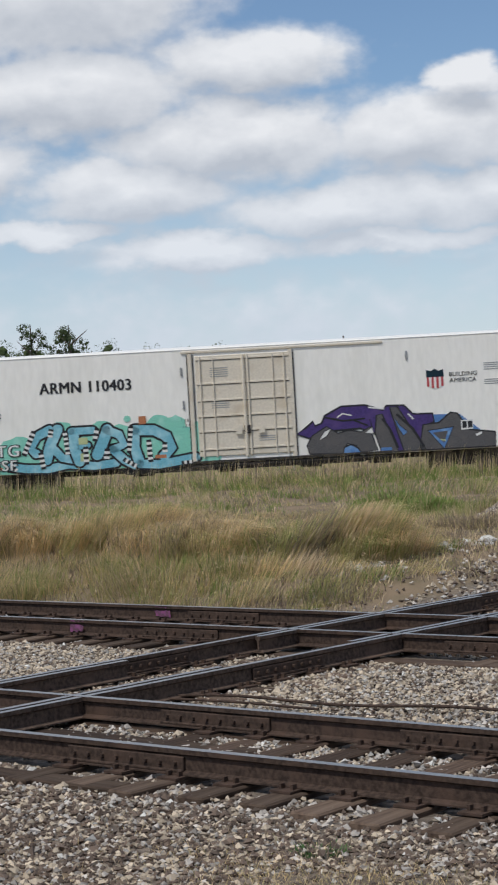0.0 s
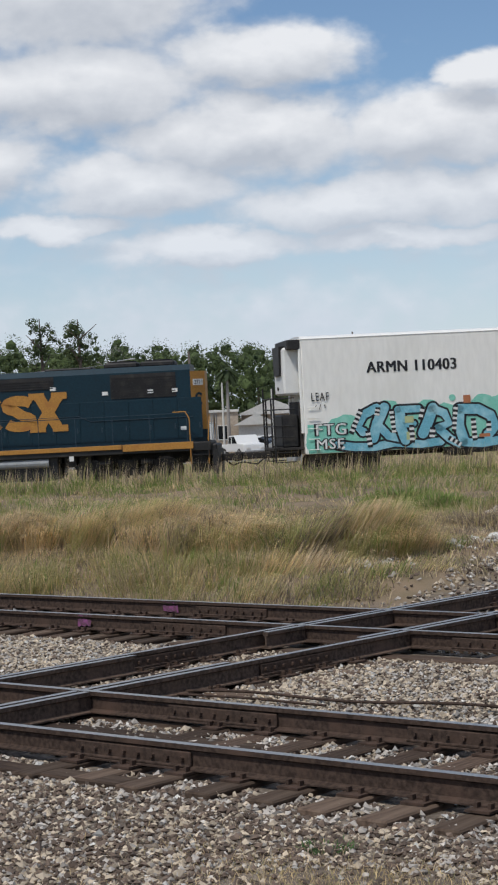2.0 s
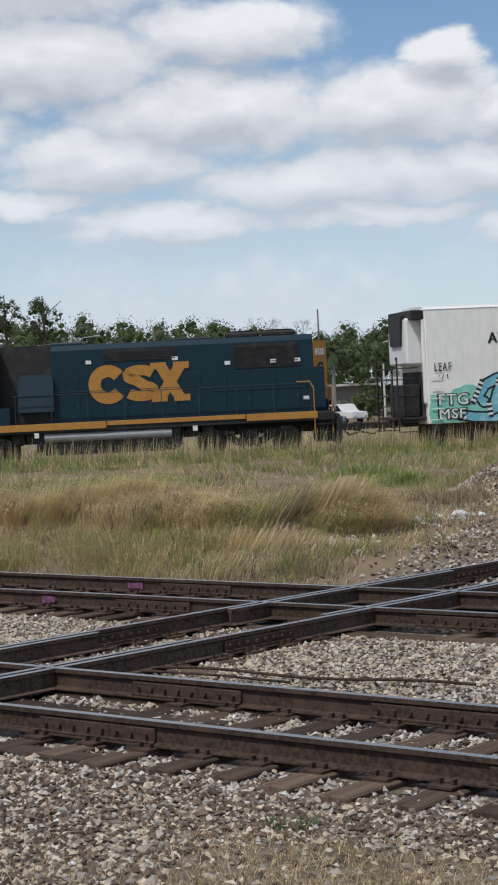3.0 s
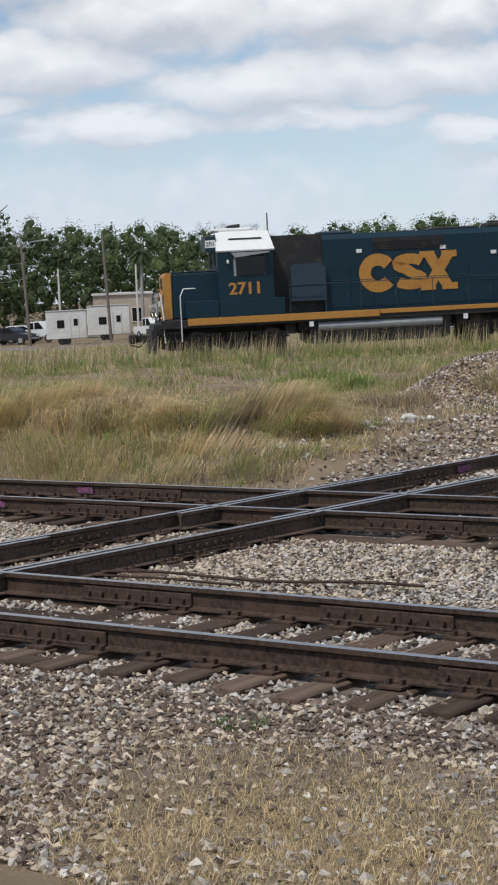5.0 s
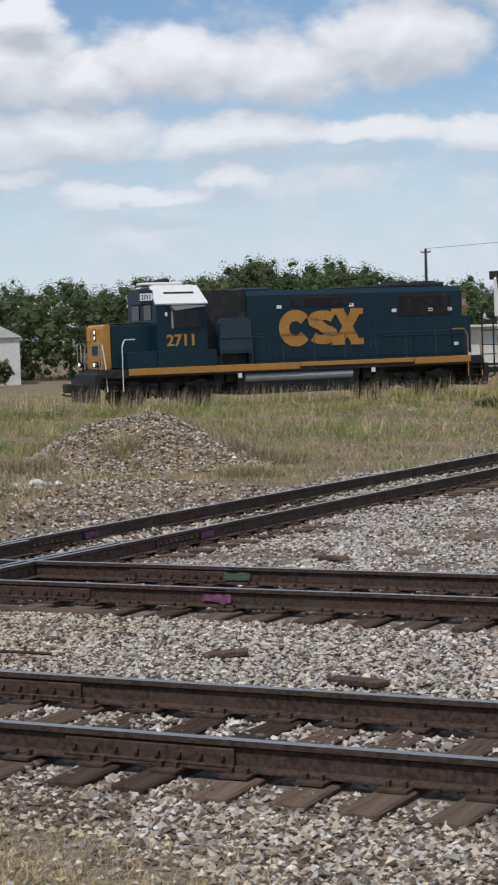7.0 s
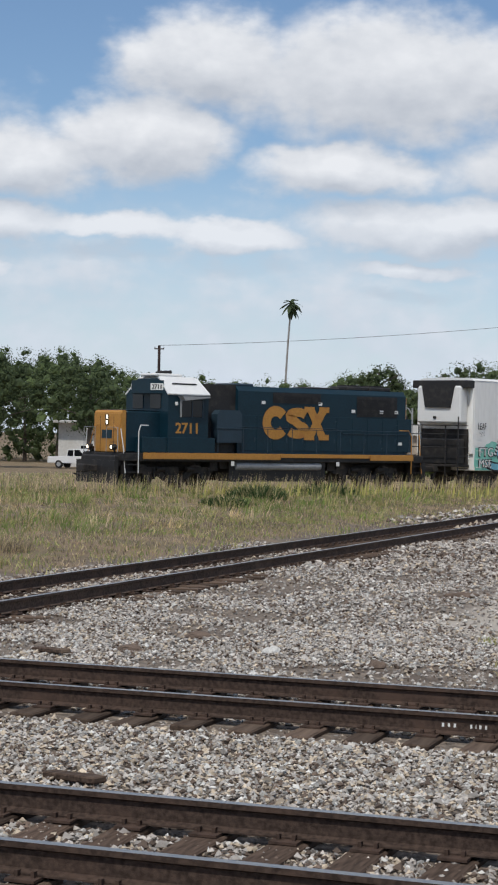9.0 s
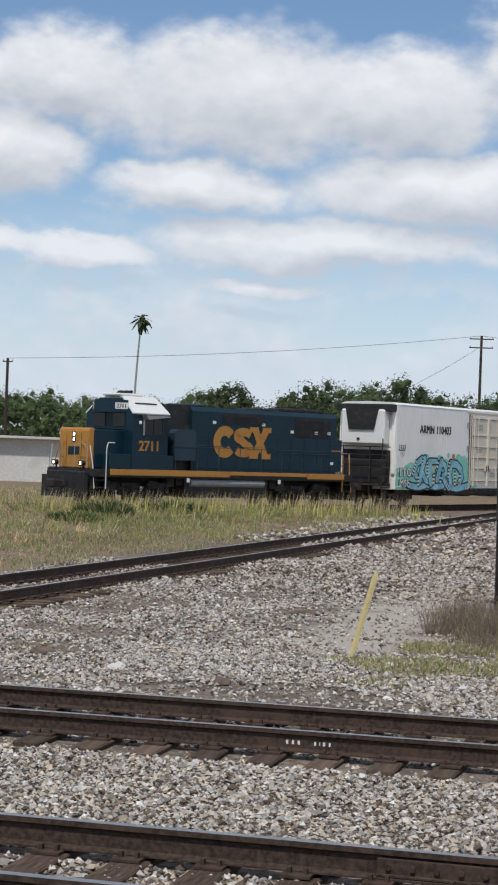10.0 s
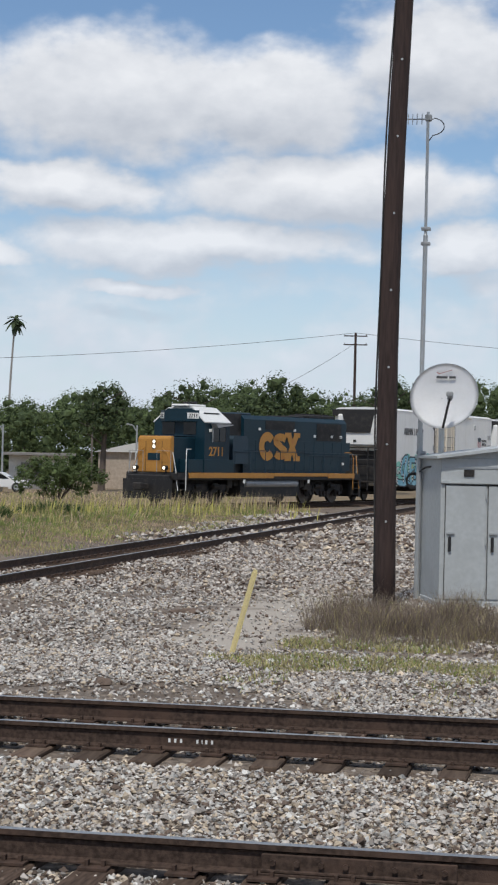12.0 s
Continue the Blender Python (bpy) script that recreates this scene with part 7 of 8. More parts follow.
def cabin():
    """A steel equipment cabin, its front turned a little to the left."""
    t = thing("equipment_cabin", "grey steel equipment cabin with closed doors behind dead brush", "cabin", pose(CABIN_X, 32.5, gz(CABIN_X, 32.5) - 0.02, 0, 0, CABIN_TURN))
    W, D, Hc = 3.0, 1.9, 2.60
    bm = bmesh.new()
    box(bm, 0, W, 0, D, 0.1, Hc, 0.012)
    part("body", bm, M_CABIN, t)
    bm = bmesh.new()
    box(bm, -0.02, W + 0.02, -0.02, D + 0.02, 0.0, 0.12, 0.01)
    part("base", bm, M_CABIN, t)
    bm = bmesh.new()
    prism(bm, [(-0.10, Hc - 0.02), (W / 2, Hc + 0.20), (W + 0.10, Hc - 0.02), (W + 0.10, Hc + 0.03), (W / 2, Hc + 0.26), (-0.10, Hc + 0.03)], -0.14, D + 0.07)
    part("roof", bm, M_CABIN, t, "low pitched sheet roof")
    bm = bmesh.new()
    prism(bm, [(0.0, Hc), (W, Hc), (W / 2, Hc + 0.2)], 0.0, 0.03)
    part("gable", bm, M_CABIN, t)
    for x0, x1 in ((0.09, 0.80), (0.84, 1.55), (1.65, 2.35)):
        bm = bmesh.new()
        box(bm, x0, x1, -0.022, 0.0, 0.16, 2.12, 0.006)
        d = part("door", bm, M_CABIN, t)
        bm = bmesh.new()
        box(bm, x0 + 0.05, x0 + 0.10, -0.06, -0.02, 0.98, 1.24, 0.008)
        part("handle", bm, M_BLACK, d, "black door handle")
        bm = bmesh.new()
        box(bm, x0 + 0.02, x0 + 0.16, -0.05, -0.02, 1.28, 1.31)
        part("hasp", bm, M_GALV, d)
        for z in (0.3, 1.1, 1.9):
            bm = bmesh.new()
            cyl(bm, (x1 - 0.005, -0.03, z), (x1 - 0.005, -0.03, z + 0.12), 0.016, n=6)
            part("hinge", bm, M_CABIN, d)
        bm = bmesh.new()
        box(bm, x0 - 0.012, x0 - 0.002, -0.016, 0.002, 0.14, 2.14)
        box(bm, x0 - 0.012, x1 + 0.012, -0.016, 0.002, 2.125, 2.14)
        part("door_gap", bm, M_UNDER, t)
    bm = bmesh.new()
    box(bm, 0.0, W, -0.05, 0.0, 2.16, 2.19)
    part("drip_edge", bm, M_CABIN, t)
    bm = bmesh.new()
    box(bm, 0.40, 0.58, -0.02, 0.0, 2.28, 2.40)
    part("vent", bm, M_UNDER, t)
    bm = bmesh.new()
    box(bm, 0.06, 1.6, -0.012, 0.0, 2.42, 2.46)
    part("trim", bm, M_GALV, t)
    bm = bmesh.new()
    for k in range(3):
        handrail(bm, [(-0.15 + (0.11 + 0.012 * k) * math.cos(a), 1.86 - 0.02 * k, 2.17 + (0.12 + 0.015 * k) * math.sin(a)) for a in np.linspace(0, 6.28, 14)], 0.013)
    handrail(bm, [(-0.10, 1.84, 2.29), (-0.03, 1.3, 2.42), (0.0, 0.9, 2.44)], 0.018)
    part("cable_coil", bm, M_BLACK, t, "coiled black cable")


def mast():
    x, y = -3.33, 34.08
    t = thing("antenna_mast", "slim grey antenna mast with a small aerial on top", "antenna", pose(x, y, gz(x, y)))
    bm = bmesh.new()
    tube(bm, [(0, 0, -0.1), (0, 0, 3.0), (0, 0, 3.02), (0.02, 0, 6.6), (0.02, 0, 6.62), (0.02, 0, 8.85)], [0.055, 0.055, 0.042, 0.042, 0.028, 0.028], 10)
    part("tube", bm, M_GALV, t)
    for z in (6.45, 6.72, 2.65):
        bm = bmesh.new()
        box(bm, -0.06, 0.11, -0.05, 0.05, z - 0.03, z + 0.03, 0.01)
        part("clamp", bm, M_GREY, t)
    bm = bmesh.new()
    handrail(bm, [(-0.36, 0, 8.72), (0.12, 0, 8.72)], 0.012)
    for dx in (-0.34, -0.26, -0.18, -0.09):
        handrail(bm, [(dx, -0.02, 8.62), (dx, 0.02, 8.82)], 0.008)
    part("aerial", bm, M_GREY, t)
    bm = bmesh.new()
    box(bm, -0.03, 0.09, -0.05, 0.05, 8.68, 8.80, 0.015)
    part("aerial_box", bm, M_GREY, t)
    bm = bmesh.new()
    handrail(bm, [(0.08 + 0.24 * math.sin(a), 0, 8.58 + 0.16 * math.cos(a)) for a in np.linspace(0.2, 3.0, 9)] + [(0.03, 0, 8.3)], 0.009)
    part("lead", bm, M_BLACK, t)


def dish():
    """A satellite dish on a post behind the cabin's front, facing the tracks."""
    cx, cy, cz = -2.85, 33.62, 3.43
    t = thing("satellite_dish", "round white satellite dish on a post over the cabin", "satellite dish", pose(cx, cy, gz(cx, cy)))
    R = 0.62
    z0 = cz - gz(cx, cy)
    tilt = Matrix.Translation((0, 0, z0)) @ Matrix.Rotation(radians(-6), 4, "Z") @ Matrix.Rotation(radians(90 - 18), 4, "X")
    bm = bmesh.new()
    rings = []
    for i in range(9):
        r = R * i / 8
        h = 0.13 * (r / R) ** 2
        if i == 0:
            rings.append([bm.verts.new((0, 0, 0))])
        else:
            rings.append([bm.verts.new((r * math.cos(a), r * math.sin(a), h)) for a in np.linspace(0, 2 * math.pi, 37)[:-1]])
    for j in range(36):
        bm.faces.new((rings[0][0], rings[1][j], rings[1][(j + 1) % 36]))
        for i in range(1, 8):
            bm.faces.new((rings[i][j], rings[i + 1][j], rings[i + 1][(j + 1) % 36], rings[i][(j + 1) % 36]))
    geo = bmesh.ops.solidify(bm, geom=bm.faces[:], thickness=0.02)
    bmesh.ops.transform(bm, matrix=tilt, verts=bm.verts[:])
    part("reflector", bm, M_DISH, t, smooth=True)
    bm = bmesh.new()
    p0, p1 = tilt @ Vector((0.03, -R * 0.98, 0.15)), tilt @ Vector((0.20, -0.22, 0.60))
    handrail(bm, [p0, p1], 0.022)
    part("feed_arm", bm, M_BLACK, t)
    bm = bmesh.new()
    cyl(bm, p1, p1 + Vector((0.02, 0.12, 0.06)), 0.05, 0.035, n=10)
    box(bm, p1.x - 0.06, p1.x + 0.06, p1.y - 0.05, p1.y + 0.05, p1.z + 0.03, p1.z + 0.12, 0.02)
    part("feed_horn", bm, M_GREY, t)
    bm = bmesh.new()
    cyl(bm, (-0.06, 0.05, 0.0), (-0.06, 0.05, z0), 0.05, n=10)
    part("post", bm, M_GALV, t)
    bm = bmesh.new()                              # maker's mark as plain bars and a tick
    for x0, w in ((-0.17, 0.2), (0.06, 0.12)):
        box(bm, x0, x0 + w, 0.34, 0.385, 0.10, 0.104)
    bmesh.ops.transform(bm, matrix=tilt, verts=bm.verts[:])
    part("mark", bm, M_INK, t)
    bm = bmesh.new()
    for k, (a, b) in enumerate((((-0.17, 0.46), (-0.13, 0.42)), ((-0.13, 0.42), (0.12, 0.50)))):
        q0, q1 = tilt @ Vector((*a, 0.12)), tilt @ Vector((*b, 0.12))
        cyl(bm, q0, q1, 0.006, n=5)
    part("mark", bm, material("faded_red_mark", (0.35, 0.12, 0.10), 0.6), t)


def marker_post():
    x, y = -4.67, 23.52
    t = thing("marker_post", "leaning yellow plastic marker post in the gravel", "marker post", pose(x, y, gz(x, y) - 0.05, 4, 15.5, 0))
    bm = bmesh.new()
    prism(bm, [(-0.034, 0), (0.034, 0), (0.034, 1.15), (0.02, 1.19), (-0.02, 1.19), (-0.034, 1.15)], -0.012, 0.012)
    part("blade", bm, M_POSTY, t)
    bm = bmesh.new()
    box(bm, -0.012, 0.012, -0.02, 0.018, 0.0, 1.16)
    part("rib", bm, M_POSTY, t)


utility_pole()
cabin()
mast()
dish()
marker_post()

# ---- far poles and wires ----
M_OLDPOLE = material("grey_weathered_pole", (0.16, 0.135, 0.115), 0.9, scale=2, vary=0.25)
M_WHITEPOLE = material("white_pole", (0.55, 0.54, 0.50), 0.7, scale=2, vary=0.1)


def far_pole(az, d, H, r, mat, label, arm=0.0, lamp=0.0, lean=0.0):
    x, y = az_place(az, d)
    t = thing("street_lamp" if lamp else "utility_pole", label, "street lamp" if lamp else "utility pole", pose(x, y, gz(x, y), 0, lean, -az))
    bm = bmesh.new()
    cyl(bm, (0, 0, -0.3), (0, 0, H), r, r * 0.7, n=10)
    part("shaft", bm, mat, t)
    if arm:
        for z in (H - 0.35, H - 1.3)[:2 if arm > 1.5 else 1]:
            bm = bmesh.new()
            box(bm, -arm / 2, arm / 2, -0.06, 0.06, z - 0.06, z + 0.06, 0.01)
            part("crossarm", bm, mat, t)
            for k in (-0.45, 0.45, 0):
                bm = bmesh.new()
                cyl(bm, (k * arm, 0, z + 0.05), (k * arm, 0, z + 0.22), 0.045, n=8)
                part("insulator", bm, M_GREY, t)
    if lamp:
        bm = bmesh.new()
        handrail(bm, [(0, 0, H - 0.5), (lamp * 0.5, 0, H), (lamp, 0, H + 0.05)], 0.04)
        part("bracket", bm, M_GALV, t)
        bm = bmesh.new()
        box(bm, min(lamp, lamp * 1.35), max(lamp, lamp * 1.35), -0.12, 0.12, H, H + 0.12, 0.04)
        part("lamp_head", bm, M_GALV, t)
    return Vector((x, y, gz(x, y) + H))


far_pole(-45.35, 150, 8.2, 0.14, M_OLDPOLE, "weathered lamp pole by the lot", lamp=1.6, lean=-2.2)
far_pole(-42.9, 152, 8.8, 0.14, M_OLDPOLE, "weathered utility pole by the lot", lean=-2.0)
for _a, _d, _h in ((-44.4, 170, 6.4), (-42.05, 170, 6.5), (-40.54, 165, 5.6), (-36.07, 170, 5.4), (-35.53, 160, 5.4)):
    far_pole(_a, _d, _h, 0.12, M_WHITEPOLE, "plain white pole along the street")
far_pole(-38.0, 205, 12.0, 0.12, M_OLDPOLE, "thin bare pole above the woods")
far_pole(-49.0, 190, 12.0, 0.14, M_OLDPOLE, "utility pole among the trees", arm=2.0)
_t1 = far_pole(-21.9, 190, 12.3, 0.2, M_POLE, "dark utility pole behind the locomotive", arm=1.0)
_t2 = far_pole(-7.54, 205, 16.9, 0.2, M_POLE, "tall utility pole with two crossarms", arm=2.6)
far_pole(-22.8, 160, 6.0, 0.08, M_GALV, "thin lamp post by the long building", lamp=0.5)
far_pole(-14.15, 140, 5.0, 0.09, M_GALV, "lamp post behind the bush", lamp=-0.6)
far_pole(-18.2, 140, 5.0, 0.09, M_GALV, "lamp post by the parked truck", lamp=-0.6)
far_pole(-15.5, 180, 8.0, 0.1, M_OLDPOLE, "thin pole before the trees")
_t3 = Vector((*az_place(4, 215), 14.4))


def sagging(a, b, sag, n=18):
    return [tuple(a.lerp(b, s) - Vector((0, 0, 4 * sag * s * (1 - s)))) for s in np.linspace(0, 1, n)]


cable("overhead_wire", "thin overhead wire between poles", sagging(_t1, _t2, 0.6), 0.022, M_BLACK, "wire")
cable("overhead_wire", "thin overhead wire between poles", sagging(_t2, _t3, 0.6), 0.022, M_BLACK, "wire")
cable("overhead_wire", "thin overhead wire between poles", sagging(_t2 - Vector((0, 0, 1.1)), Vector((*az_place(-10.5, 190), 8.5)), 0.3), 0.018, M_BLACK, "wire")
for _z in (6.6, 5.2, 3.9):
    cable("overhead_wire", "thin overhead wire before the woods", sagging(Vector((*az_place(-50, 150), _z)), Vector((*az_place(-45.35, 150), _z + 0.3)), 0.25), 0.016, M_GREY, "wire")

# ---- lot, street, buildings, vehicles ----
M_ASPHALT = material("pale_worn_asphalt", (0.17, 0.165, 0.16), 0.9, scale=0.3, vary=0.15, second=(0.22, 0.21, 0.20))
M_WALLW = material("white_wall", (0.62, 0.61, 0.58), 0.8, scale=0.5, vary=0.08, second=(0.52, 0.50, 0.46))
M_WALLT = material("tan_wall", (0.40, 0.33, 0.26), 0.85, scale=0.5, vary=0.12, second=(0.33, 0.28, 0.22))
M_WALLR = material("red_wall", (0.36, 0.075, 0.055), 0.8, scale=0.5, vary=0.15)
M_ROOFG = material("grey_roof", (0.22, 0.21, 0.20), 0.85, scale=0.6, vary=0.15)
M_ROOFL = material("pale_metal_roof", (0.56, 0.55, 0.52), 0.5, scale=0.6, vary=0.08)


def far_building(name, label, az0, az1, d, H, mat, roof, roof_mat, depth=12, gable=0.0, windows=(), doors=()):
    """A building whose front runs between two compass bearings; roof: overhang; gable: rise."""
    a, b = Vector((*az_place(az0, d), 0)), Vector((*az_place(az1, d), 0))
    L = (b - a).length
    z = min(gz(a.x, a.y), gz(b.x, b.y)) - 0.1
    t = thing(name, label, "building", Matrix.Translation((a.x, a.y, z)) @ Matrix.Rotation(math.atan2(b.y - a.y, b.x - a.x), 4, "Z"))
    bm = bmesh.new()
    box(bm, 0, L, 0, depth, 0, H)
    part("wall", bm, mat, t)
    bm = bmesh.new()
    if gable:
        for y0, y1 in ((-roof, depth + roof),):
            o = [(-roof, H), (L + roof, H), (L / 2, H + gable)]
            va = [bm.verts.new((x, y0, zz)) for x, zz in o]
            vb = [bm.verts.new((x, y1, zz)) for x, zz in o]
            bm.faces.new(va[::-1]), bm.faces.new(vb)
            for i in range(3):
                bm.faces.new((va[i], va[(i + 1) % 3], vb[(i + 1) % 3], vb[i]))
            bmesh.ops.recalc_face_normals(bm, faces=bm.faces[:])
    else:
        box(bm, -roof, L + roof, -roof * 2, depth + roof, H, H + 0.25, 0.03)
    part("roof", bm, roof_mat, t)
    for x, z0, w, h in windows:
        bm = bmesh.new()
        box(bm, x, x + w, -0.06, -0.005, z0, z0 + h)
        wn = part("window", bm, M_GLASS, t)
        bm = bmesh.new()
        for u0, u1, v0, v1 in ((x - 0.06, x, z0 - 0.06, z0 + h + 0.06), (x + w, x + w + 0.06, z0 - 0.06, z0 + h + 0.06), (x, x + w, z0 - 0.06, z0), (x, x + w, z0 + h, z0 + h + 0.06)):
            box(bm, u0, u1, -0.09, -0.004, v0, v1)
        part("frame", bm, M_PALE, wn)
    for x, w, h in doors:
        bm = bmesh.new()
        box(bm, x, x + w, -0.05, -0.004, 0, h)
        part("door", bm, M_ROOFG, t)
    return t


far_building("long_building", "long low white building with dark openings", -24.9, -18.5, 185, 4.4, M_WALLW, 0.5, M_ROOFL, 10, windows=((2.2, 1.0, 2.2, 1.2), (16.9, 1.6, 0.9, 1.1)), doors=((6.2, 1.4, 2.2), (18.4, 1.1, 2.3)))
far_building("shed", "white shed with a low pale roof", -18.0, -16.2, 158, 3.0, M_WALLW, 0.6, M_ROOFG, 8, doors=((1.0, 2.4, 2.4),))
far_building("shed", "pale shed behind the bush", -15.3, -12.6, 165, 3.3, M_WALLT, 0.4, M_ROOFL, 8, gable=1.0)
far_building("house", "tan house with a white gabled front", -41.5, -39.6, 200, 3.6, M_WALLT, 0.6, M_WALLW, 10, gable=1.6, windows=((2.4, 1.2, 1.4, 1.2),))
far_building("flat_building", "tan flat-roofed building behind the lot", -43.4, -41.6, 195, 4.0, M_WALLT, 0.1, M_ROOFL, 12, windows=((2.0, 1.2, 1.0, 1.4), (4.0, 1.2, 1.0, 1.4)))
far_building("shop", "low red-walled shop with a pale roof", -39.75, -38.5, 205, 3.0, M_WALLR, 0.6, M_ROOFL, 10)
far_building("flat_building", "grey low building with pale roof", -38.4, -36.3, 210, 3.6, M_ROOFG, 0.4, M_ROOFL, 10, windows=((1.5, 1.0, 1.4, 1.2),))
far_building("house", "small pale house with a gabled roof", -41.6, -40.5, 185, 2.6, M_WALLW, 0.5, M_ROOFL, 9, gable=1.1)
far_building("barn", "white gabled metal barn behind the street", -35.8, -34.3, 190, 4.9, M_WALLW, 0.3, M_ROOFL, 14, gable=1.5)
far_building("house", "grey house with a low gabled roof", -31.6, -29.0, 150, 2.7, M_ROOFG, 0.6, M_ROOFG, 9, gable=1.5, windows=((2.0, 1.0, 1.2, 1.1),))


def street():
    V, F = [], []
    for i, s in enumerate(np.linspace(-52, -22, 40)):
        for d in (134, 141):
            x, y = az_place(s, d - (s + 38) * 0.5)
            V.append((x, y, gz(x, y) + 0.02))
    for i in range(39):
        F.append((2 * i, 2 * i + 1, 2 * i + 3, 2 * i + 2))
    ob = arrays_object("street", V, F, M_ASPHALT)
    tagged(ob, "pale worn asphalt street beyond the field", "street", kind="structure")


street()


def vehicle(kind, az, d, turn, paint, label, L=4.8):
    """A parked car or pickup: body with shaped profile, glass, wheels, lamps."""
    x, y = az_place(az, d)
    t = thing("pickup_truck" if kind == "pickup" else "car", label, "pickup truck" if kind == "pickup" else "car", pose(x, y, gz(x, y) + 0.03, 0, 0, turn), group="parked vehicles")
    k = L / 4.8
    if kind == "pickup":
        prof = [(-2.6, 0.45), (-2.6, 1.05), (-0.75, 1.08), (-0.6, 1.75), (0.65, 1.80), (1.25, 1.15), (2.5, 1.02), (2.6, 0.45)]
        glass = [(-0.62, 1.12), (-0.50, 1.66), (0.58, 1.70), (1.08, 1.14)]
        W = 0.98
    else:
        prof = [(-2.3, 0.35), (-2.3, 0.85), (-1.9, 0.95), (-1.2, 1.42), (0.35, 1.45), (1.1, 0.98), (2.2, 0.82), (2.3, 0.35)]
        glass = [(-1.55, 0.98), (-1.1, 1.35), (0.3, 1.38), (0.95, 0.98)]
        W = 0.88
    bm = bmesh.new()
    prism(bm, [(px * k, pz) for px, pz in prof], -W, W)
    bmesh.ops.bevel(bm, geom=bm.edges[:], offset=0.05, segments=2, affect="EDGES")
    part("body", bm, paint, t)
    for s in (-1, 1):
        bm = bmesh.new()
        prism(bm, [(px * k, pz) for px, pz in glass], s * W, s * (W + 0.012))
        part("side_window", bm, M_GLASS, t)
        bm = bmesh.new()
        mx = (glass[1][0] + glass[2][0]) / 2 * k
        box(bm, mx - 0.05, mx + 0.05, s * (W + 0.014) - 0.005, s * (W + 0.014) + 0.005, glass[0][1], glass[2][1])
        part("pillar", bm, paint, t)
    (ax, az_), (bx, bz) = glass[2], glass[3]
    bm = bmesh.new()
    vs = [bm.verts.new(c) for c in (((ax + 0.10) * k, -W * 0.86, az_ + 0.02), ((bx + 0.12) * k, -W * 0.92, bz + 0.03), ((bx + 0.12) * k, W * 0.92, bz + 0.03), ((ax + 0.10) * k, W * 0.86, az_ + 0.02))]
    f = bm.faces.new(vs)
    bmesh.ops.solidify(bm, geom=[f], thickness=0.02)
    part("windscreen", bm, M_GLASS, t)
    for wx in (-1.45 * k, 1.5 * k):
        for s in (-1, 1):
            bm = bmesh.new()
            cyl(bm, (wx, s * (W - 0.2), 0.36), (wx, s * (W + 0.02), 0.36), 0.36, n=18)
            wl = part("wheel", bm, M_BLACK, t)
            bm = bmesh.new()
            cyl(bm, (wx, s * (W + 0.0), 0.36), (wx, s * (W + 0.03), 0.36), 0.21, n=12)
            part("rim", bm, M_GALV, wl)
    for s in (-0.65, 0.65):
        bm = bmesh.new()
        box(bm, prof[-1][0] * k - 0.06, prof[-1][0] * k + 0.02, s * W - 0.16, s * W + 0.16, 0.66, 0.84, 0.02)
        part("headlamp", bm, M_PALE, t)
    bm = bmesh.new()
    box(bm, prof[-1][0] * k - 0.05, prof[-1][0] * k + 0.03, -W * 0.95, W * 0.95, 0.42, 0.56, 0.03)
    part("bumper", bm, M_GREY, t)


P_WHITE = material("white_car_body", (0.70, 0.70, 0.69), 0.3, scale=2, vary=0.03)
P_BLACK = material("black_car_body", (0.02, 0.022, 0.028), 0.25, scale=2, vary=0.1)
P_SILVER = material("silver_car_body", (0.42, 0.44, 0.45), 0.3, 0.4, scale=2, vary=0.05)
P_NAVY = material("navy_car_body", (0.022, 0.03, 0.05), 0.25, scale=2, vary=0.1)
for _kind, _az, _d, _tn, _p, _l in (
        ("pickup", -41.5, 152, -25, P_WHITE, "white crew-cab pickup parked by the trailer"),
        ("pickup", -37.4, 172, -12, P_WHITE, "white pickup parked in the row"),
        ("car", -46.4, 165, 35, P_NAVY, "dark blue car parked in the lot"),
        ("car", -45.6, 172, 40, P_WHITE, "white car parked in the lot"),
        ("car", -45.9, 160, 10, P_BLACK, "black car parked behind others"),
        ("pickup", -45.0, 162, 5, P_WHITE, "white truck parked behind others"),
        ("car", -40.9, 162, 14, P_BLACK, "black car parked in the row"),
        ("car", -39.9, 160, 10, P_SILVER, "silver car parked in the row"),
        ("car", -39.1, 163, 8, P_NAVY, "dark car parked in the row"),
        ("car", -38.6, 175, 0, P_BLACK, "black car parked farther back"),
        ("car", -38.1, 166, 6, P_NAVY, "dark blue car parked in the row"),
        ("car", -40.6, 178, 50, P_WHITE, "white car near the shop"),
        ("car", -40.3, 168, 6, P_WHITE, "white car parked among dark ones"),
        ("pickup", -38.7, 168, 8, P_BLACK, "black pickup parked in the row"),
        ("pickup", -24.3, 172, 0, P_WHITE, "white pickup beside the long building"),
        ("pickup", -23.3, 170, 0, P_WHITE, "white pickup parked before the long building"),
        ("car", -18.3, 140, 8, P_WHITE, "white car half hidden by the bush"),
        ("car", -31.8, 130, 10, P_SILVER, "silver car parked by the grey house"),
        ("pickup", -48.2, 140, 70, P_WHITE, "white service truck beyond the train")):
    vehicle(_kind, _az, _d, _tn, _p, _l)


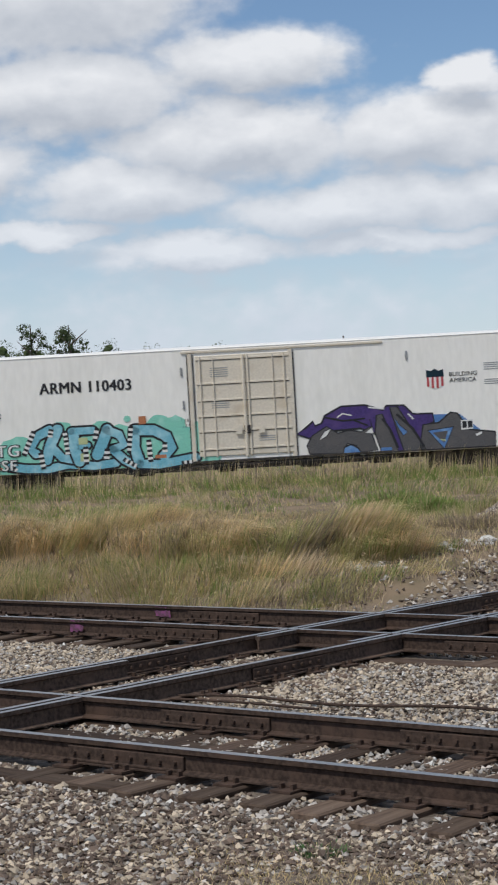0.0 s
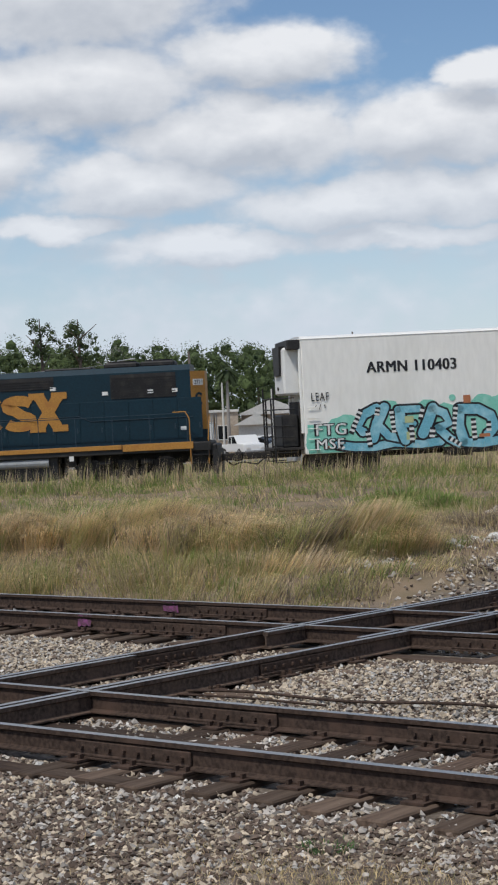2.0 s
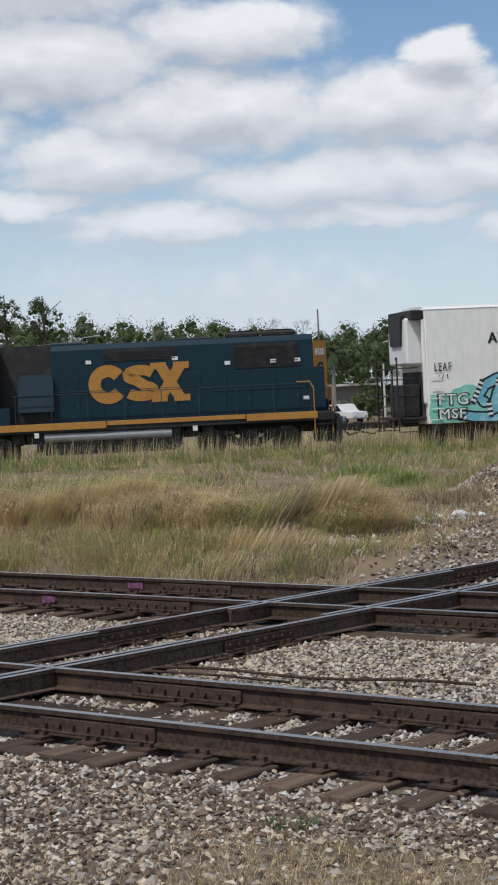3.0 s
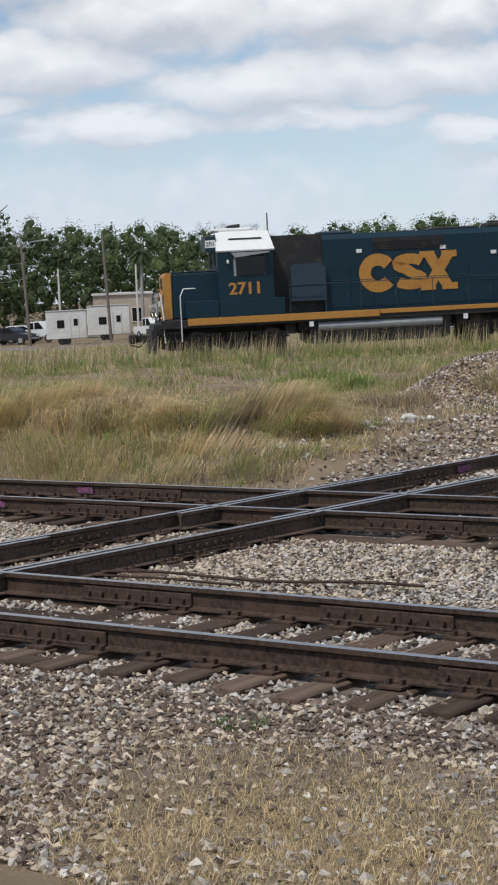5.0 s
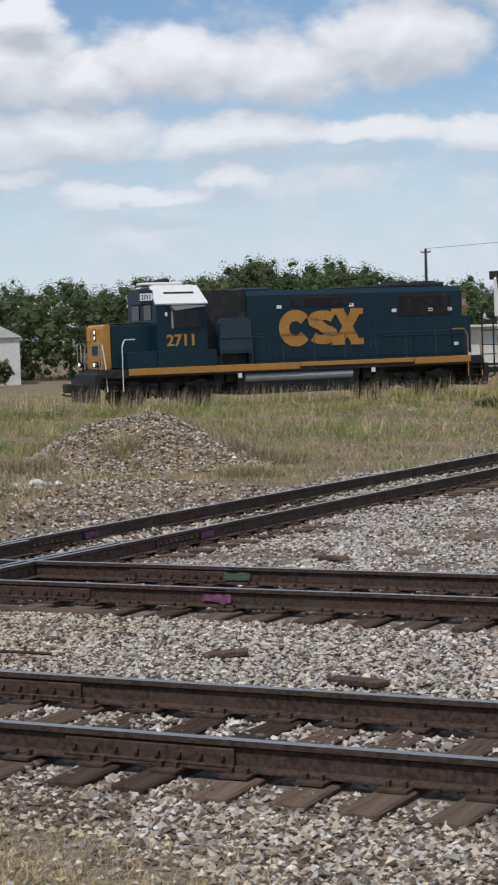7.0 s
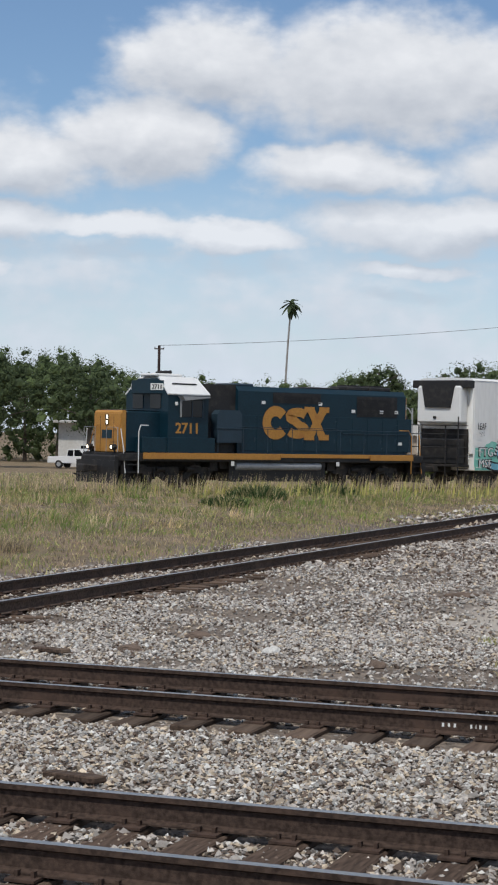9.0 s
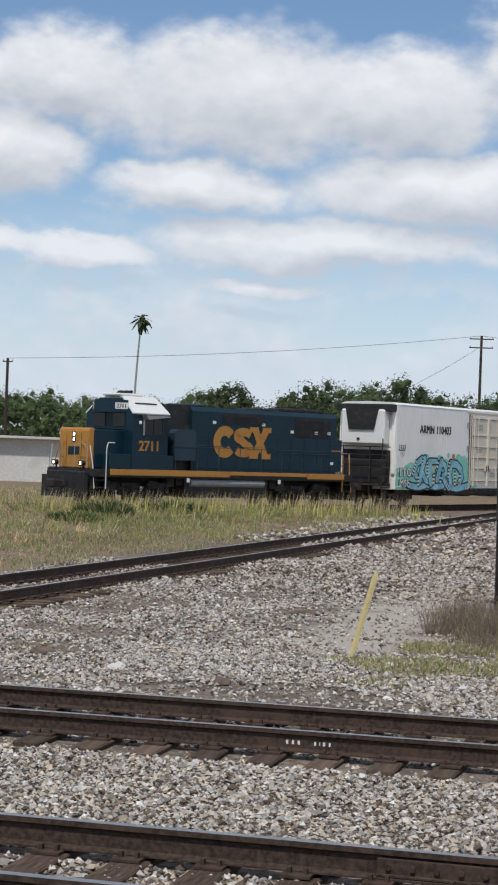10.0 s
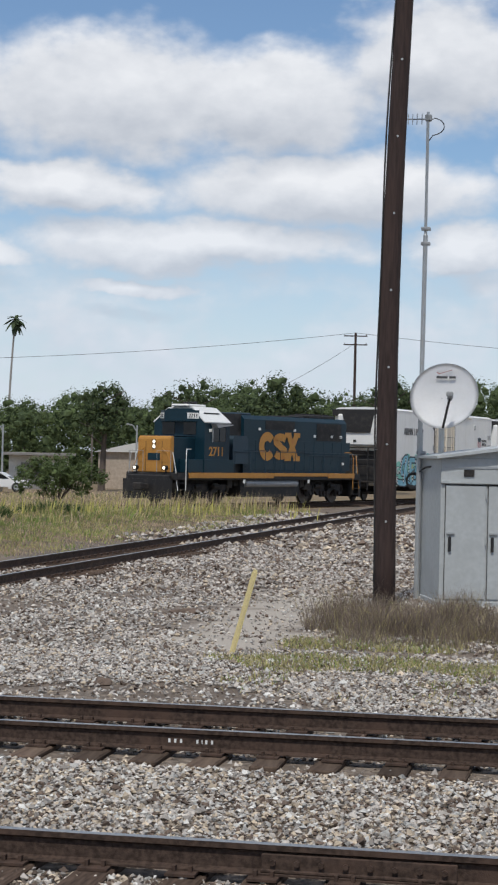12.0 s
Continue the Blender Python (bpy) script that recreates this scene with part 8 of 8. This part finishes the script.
def trailer(az0, az1, d, H, label):
    a, b = Vector((*az_place(az0, d), 0)), Vector((*az_place(az1, d), 0))
    L = (b - a).length
    t = thing("trailer", label, "trailer", Matrix.Translation((a.x, a.y, gz(a.x, a.y))) @ Matrix.Rotation(math.atan2(b.y - a.y, b.x - a.x), 4, "Z"), group="white trailers")
    bm = bmesh.new()
    box(bm, 0, L, 0, 2.3, 0.45, H, 0.06)
    part("body", bm, M_WALLW, t)
    for x, w, z0, h in ((L * 0.27, L * 0.18, 1.35, 0.62), (L * 0.68, L * 0.10, 1.5, 0.55)):
        bm = bmesh.new()
        box(bm, x, x + w, -0.03, 0.0, z0, z0 + h, 0.01)
        part("window", bm, M_GLASS, t)
    bm = bmesh.new()
    box(bm, L * 0.6, L * 0.61, -0.02, 0.0, 0.5, 2.3)
    part("door_gap", bm, M_GREY, t)
    bm = bmesh.new()
    box(bm, L * 0.80, L * 0.81, -0.02, 0.0, 0.5, 2.3)
    part("door_gap", bm, M_GREY, t)
    bm = bmesh.new()
    box(bm, -0.03, L + 0.03, -0.05, 2.35, H, H + 0.06)
    part("roof", bm, M_ROOFL, t)
    for x in (L * 0.38, L * 0.5):
        bm = bmesh.new()
        cyl(bm, (x, 0.02, 0.34), (x, 0.24, 0.34), 0.34, n=14)
        part("wheel", bm, M_BLACK, t)
    bm = bmesh.new()
    handrail(bm, [(L, 1.15, 0.5), (L + 1.0, 1.15, 0.45)], 0.06)
    part("hitch", bm, M_GREY, t)


trailer(-44.85, -43.62, 150, 2.7, "white site trailer with small windows")
trailer(-43.6, -42.3, 158, 2.9, "long white box trailer beside the pickup")


def line_box(az, d):
    x, y = az_place(az, d)
    t = thing("utility_box", "small grey utility box on posts in the field", "utility box", pose(x, y, gz(x, y)))
    bm = bmesh.new()
    box(bm, -0.25, 0.25, -0.2, 0.2, 0.25, 1.05, 0.02)
    part("box", bm, M_GREY, t)
    for dx in (-0.4, 0.5):
        bm = bmesh.new()
        cyl(bm, (dx, 0, -0.1), (dx, 0, 1.2), 0.04, n=6)
        part("post", bm, M_GREY, t)


line_box(-39.95, 92)


# ---- movement ----
TRAVEL = [(0.0, -53.63), (0.5, -50.88), (1.0, -48.05), (1.5, -45.15), (2.0, -42.31), (2.5, -39.50), (3.0, -36.65), (3.5, -33.70),
          (5.5, -22.20), (6.0, -19.38), (6.5, -16.56), (7.0, -13.66), (7.5, -10.67), (9.5, 1.06), (10.0, 3.97), (10.5, 6.95), (11.0, 9.98),
          (11.5, 13.08), (12.0, 16.08)]


def vehicle_pose(s, half):
    p, q = curve_at(s - half), curve_at(s + half)
    d = q - p
    return Matrix.Translation((p + q) / 2) @ Matrix.Rotation(math.atan2(d.y, d.x), 4, "Z") @ Matrix.Rotation(-math.atan2(d.z, d.xy.length), 4, "Y")


def motions():
    for ob, u, half in ROLLING:
        walk(ob, [(t, vehicle_pose(s + u, half)) for t, s in TRAVEL])
    ts, ss = [a for a, _ in TRAVEL], [b for _, b in TRAVEL]
    for ob, home, r in WHEELSETS:
        rows = []
        for k in range(121):
            t = k * 0.1
            rows.append((t, home @ Matrix.Rotation((float(np.interp(t, ts, ss)) + 53.63) / r, 4, "Y")))
        walk(ob, rows)


motions()
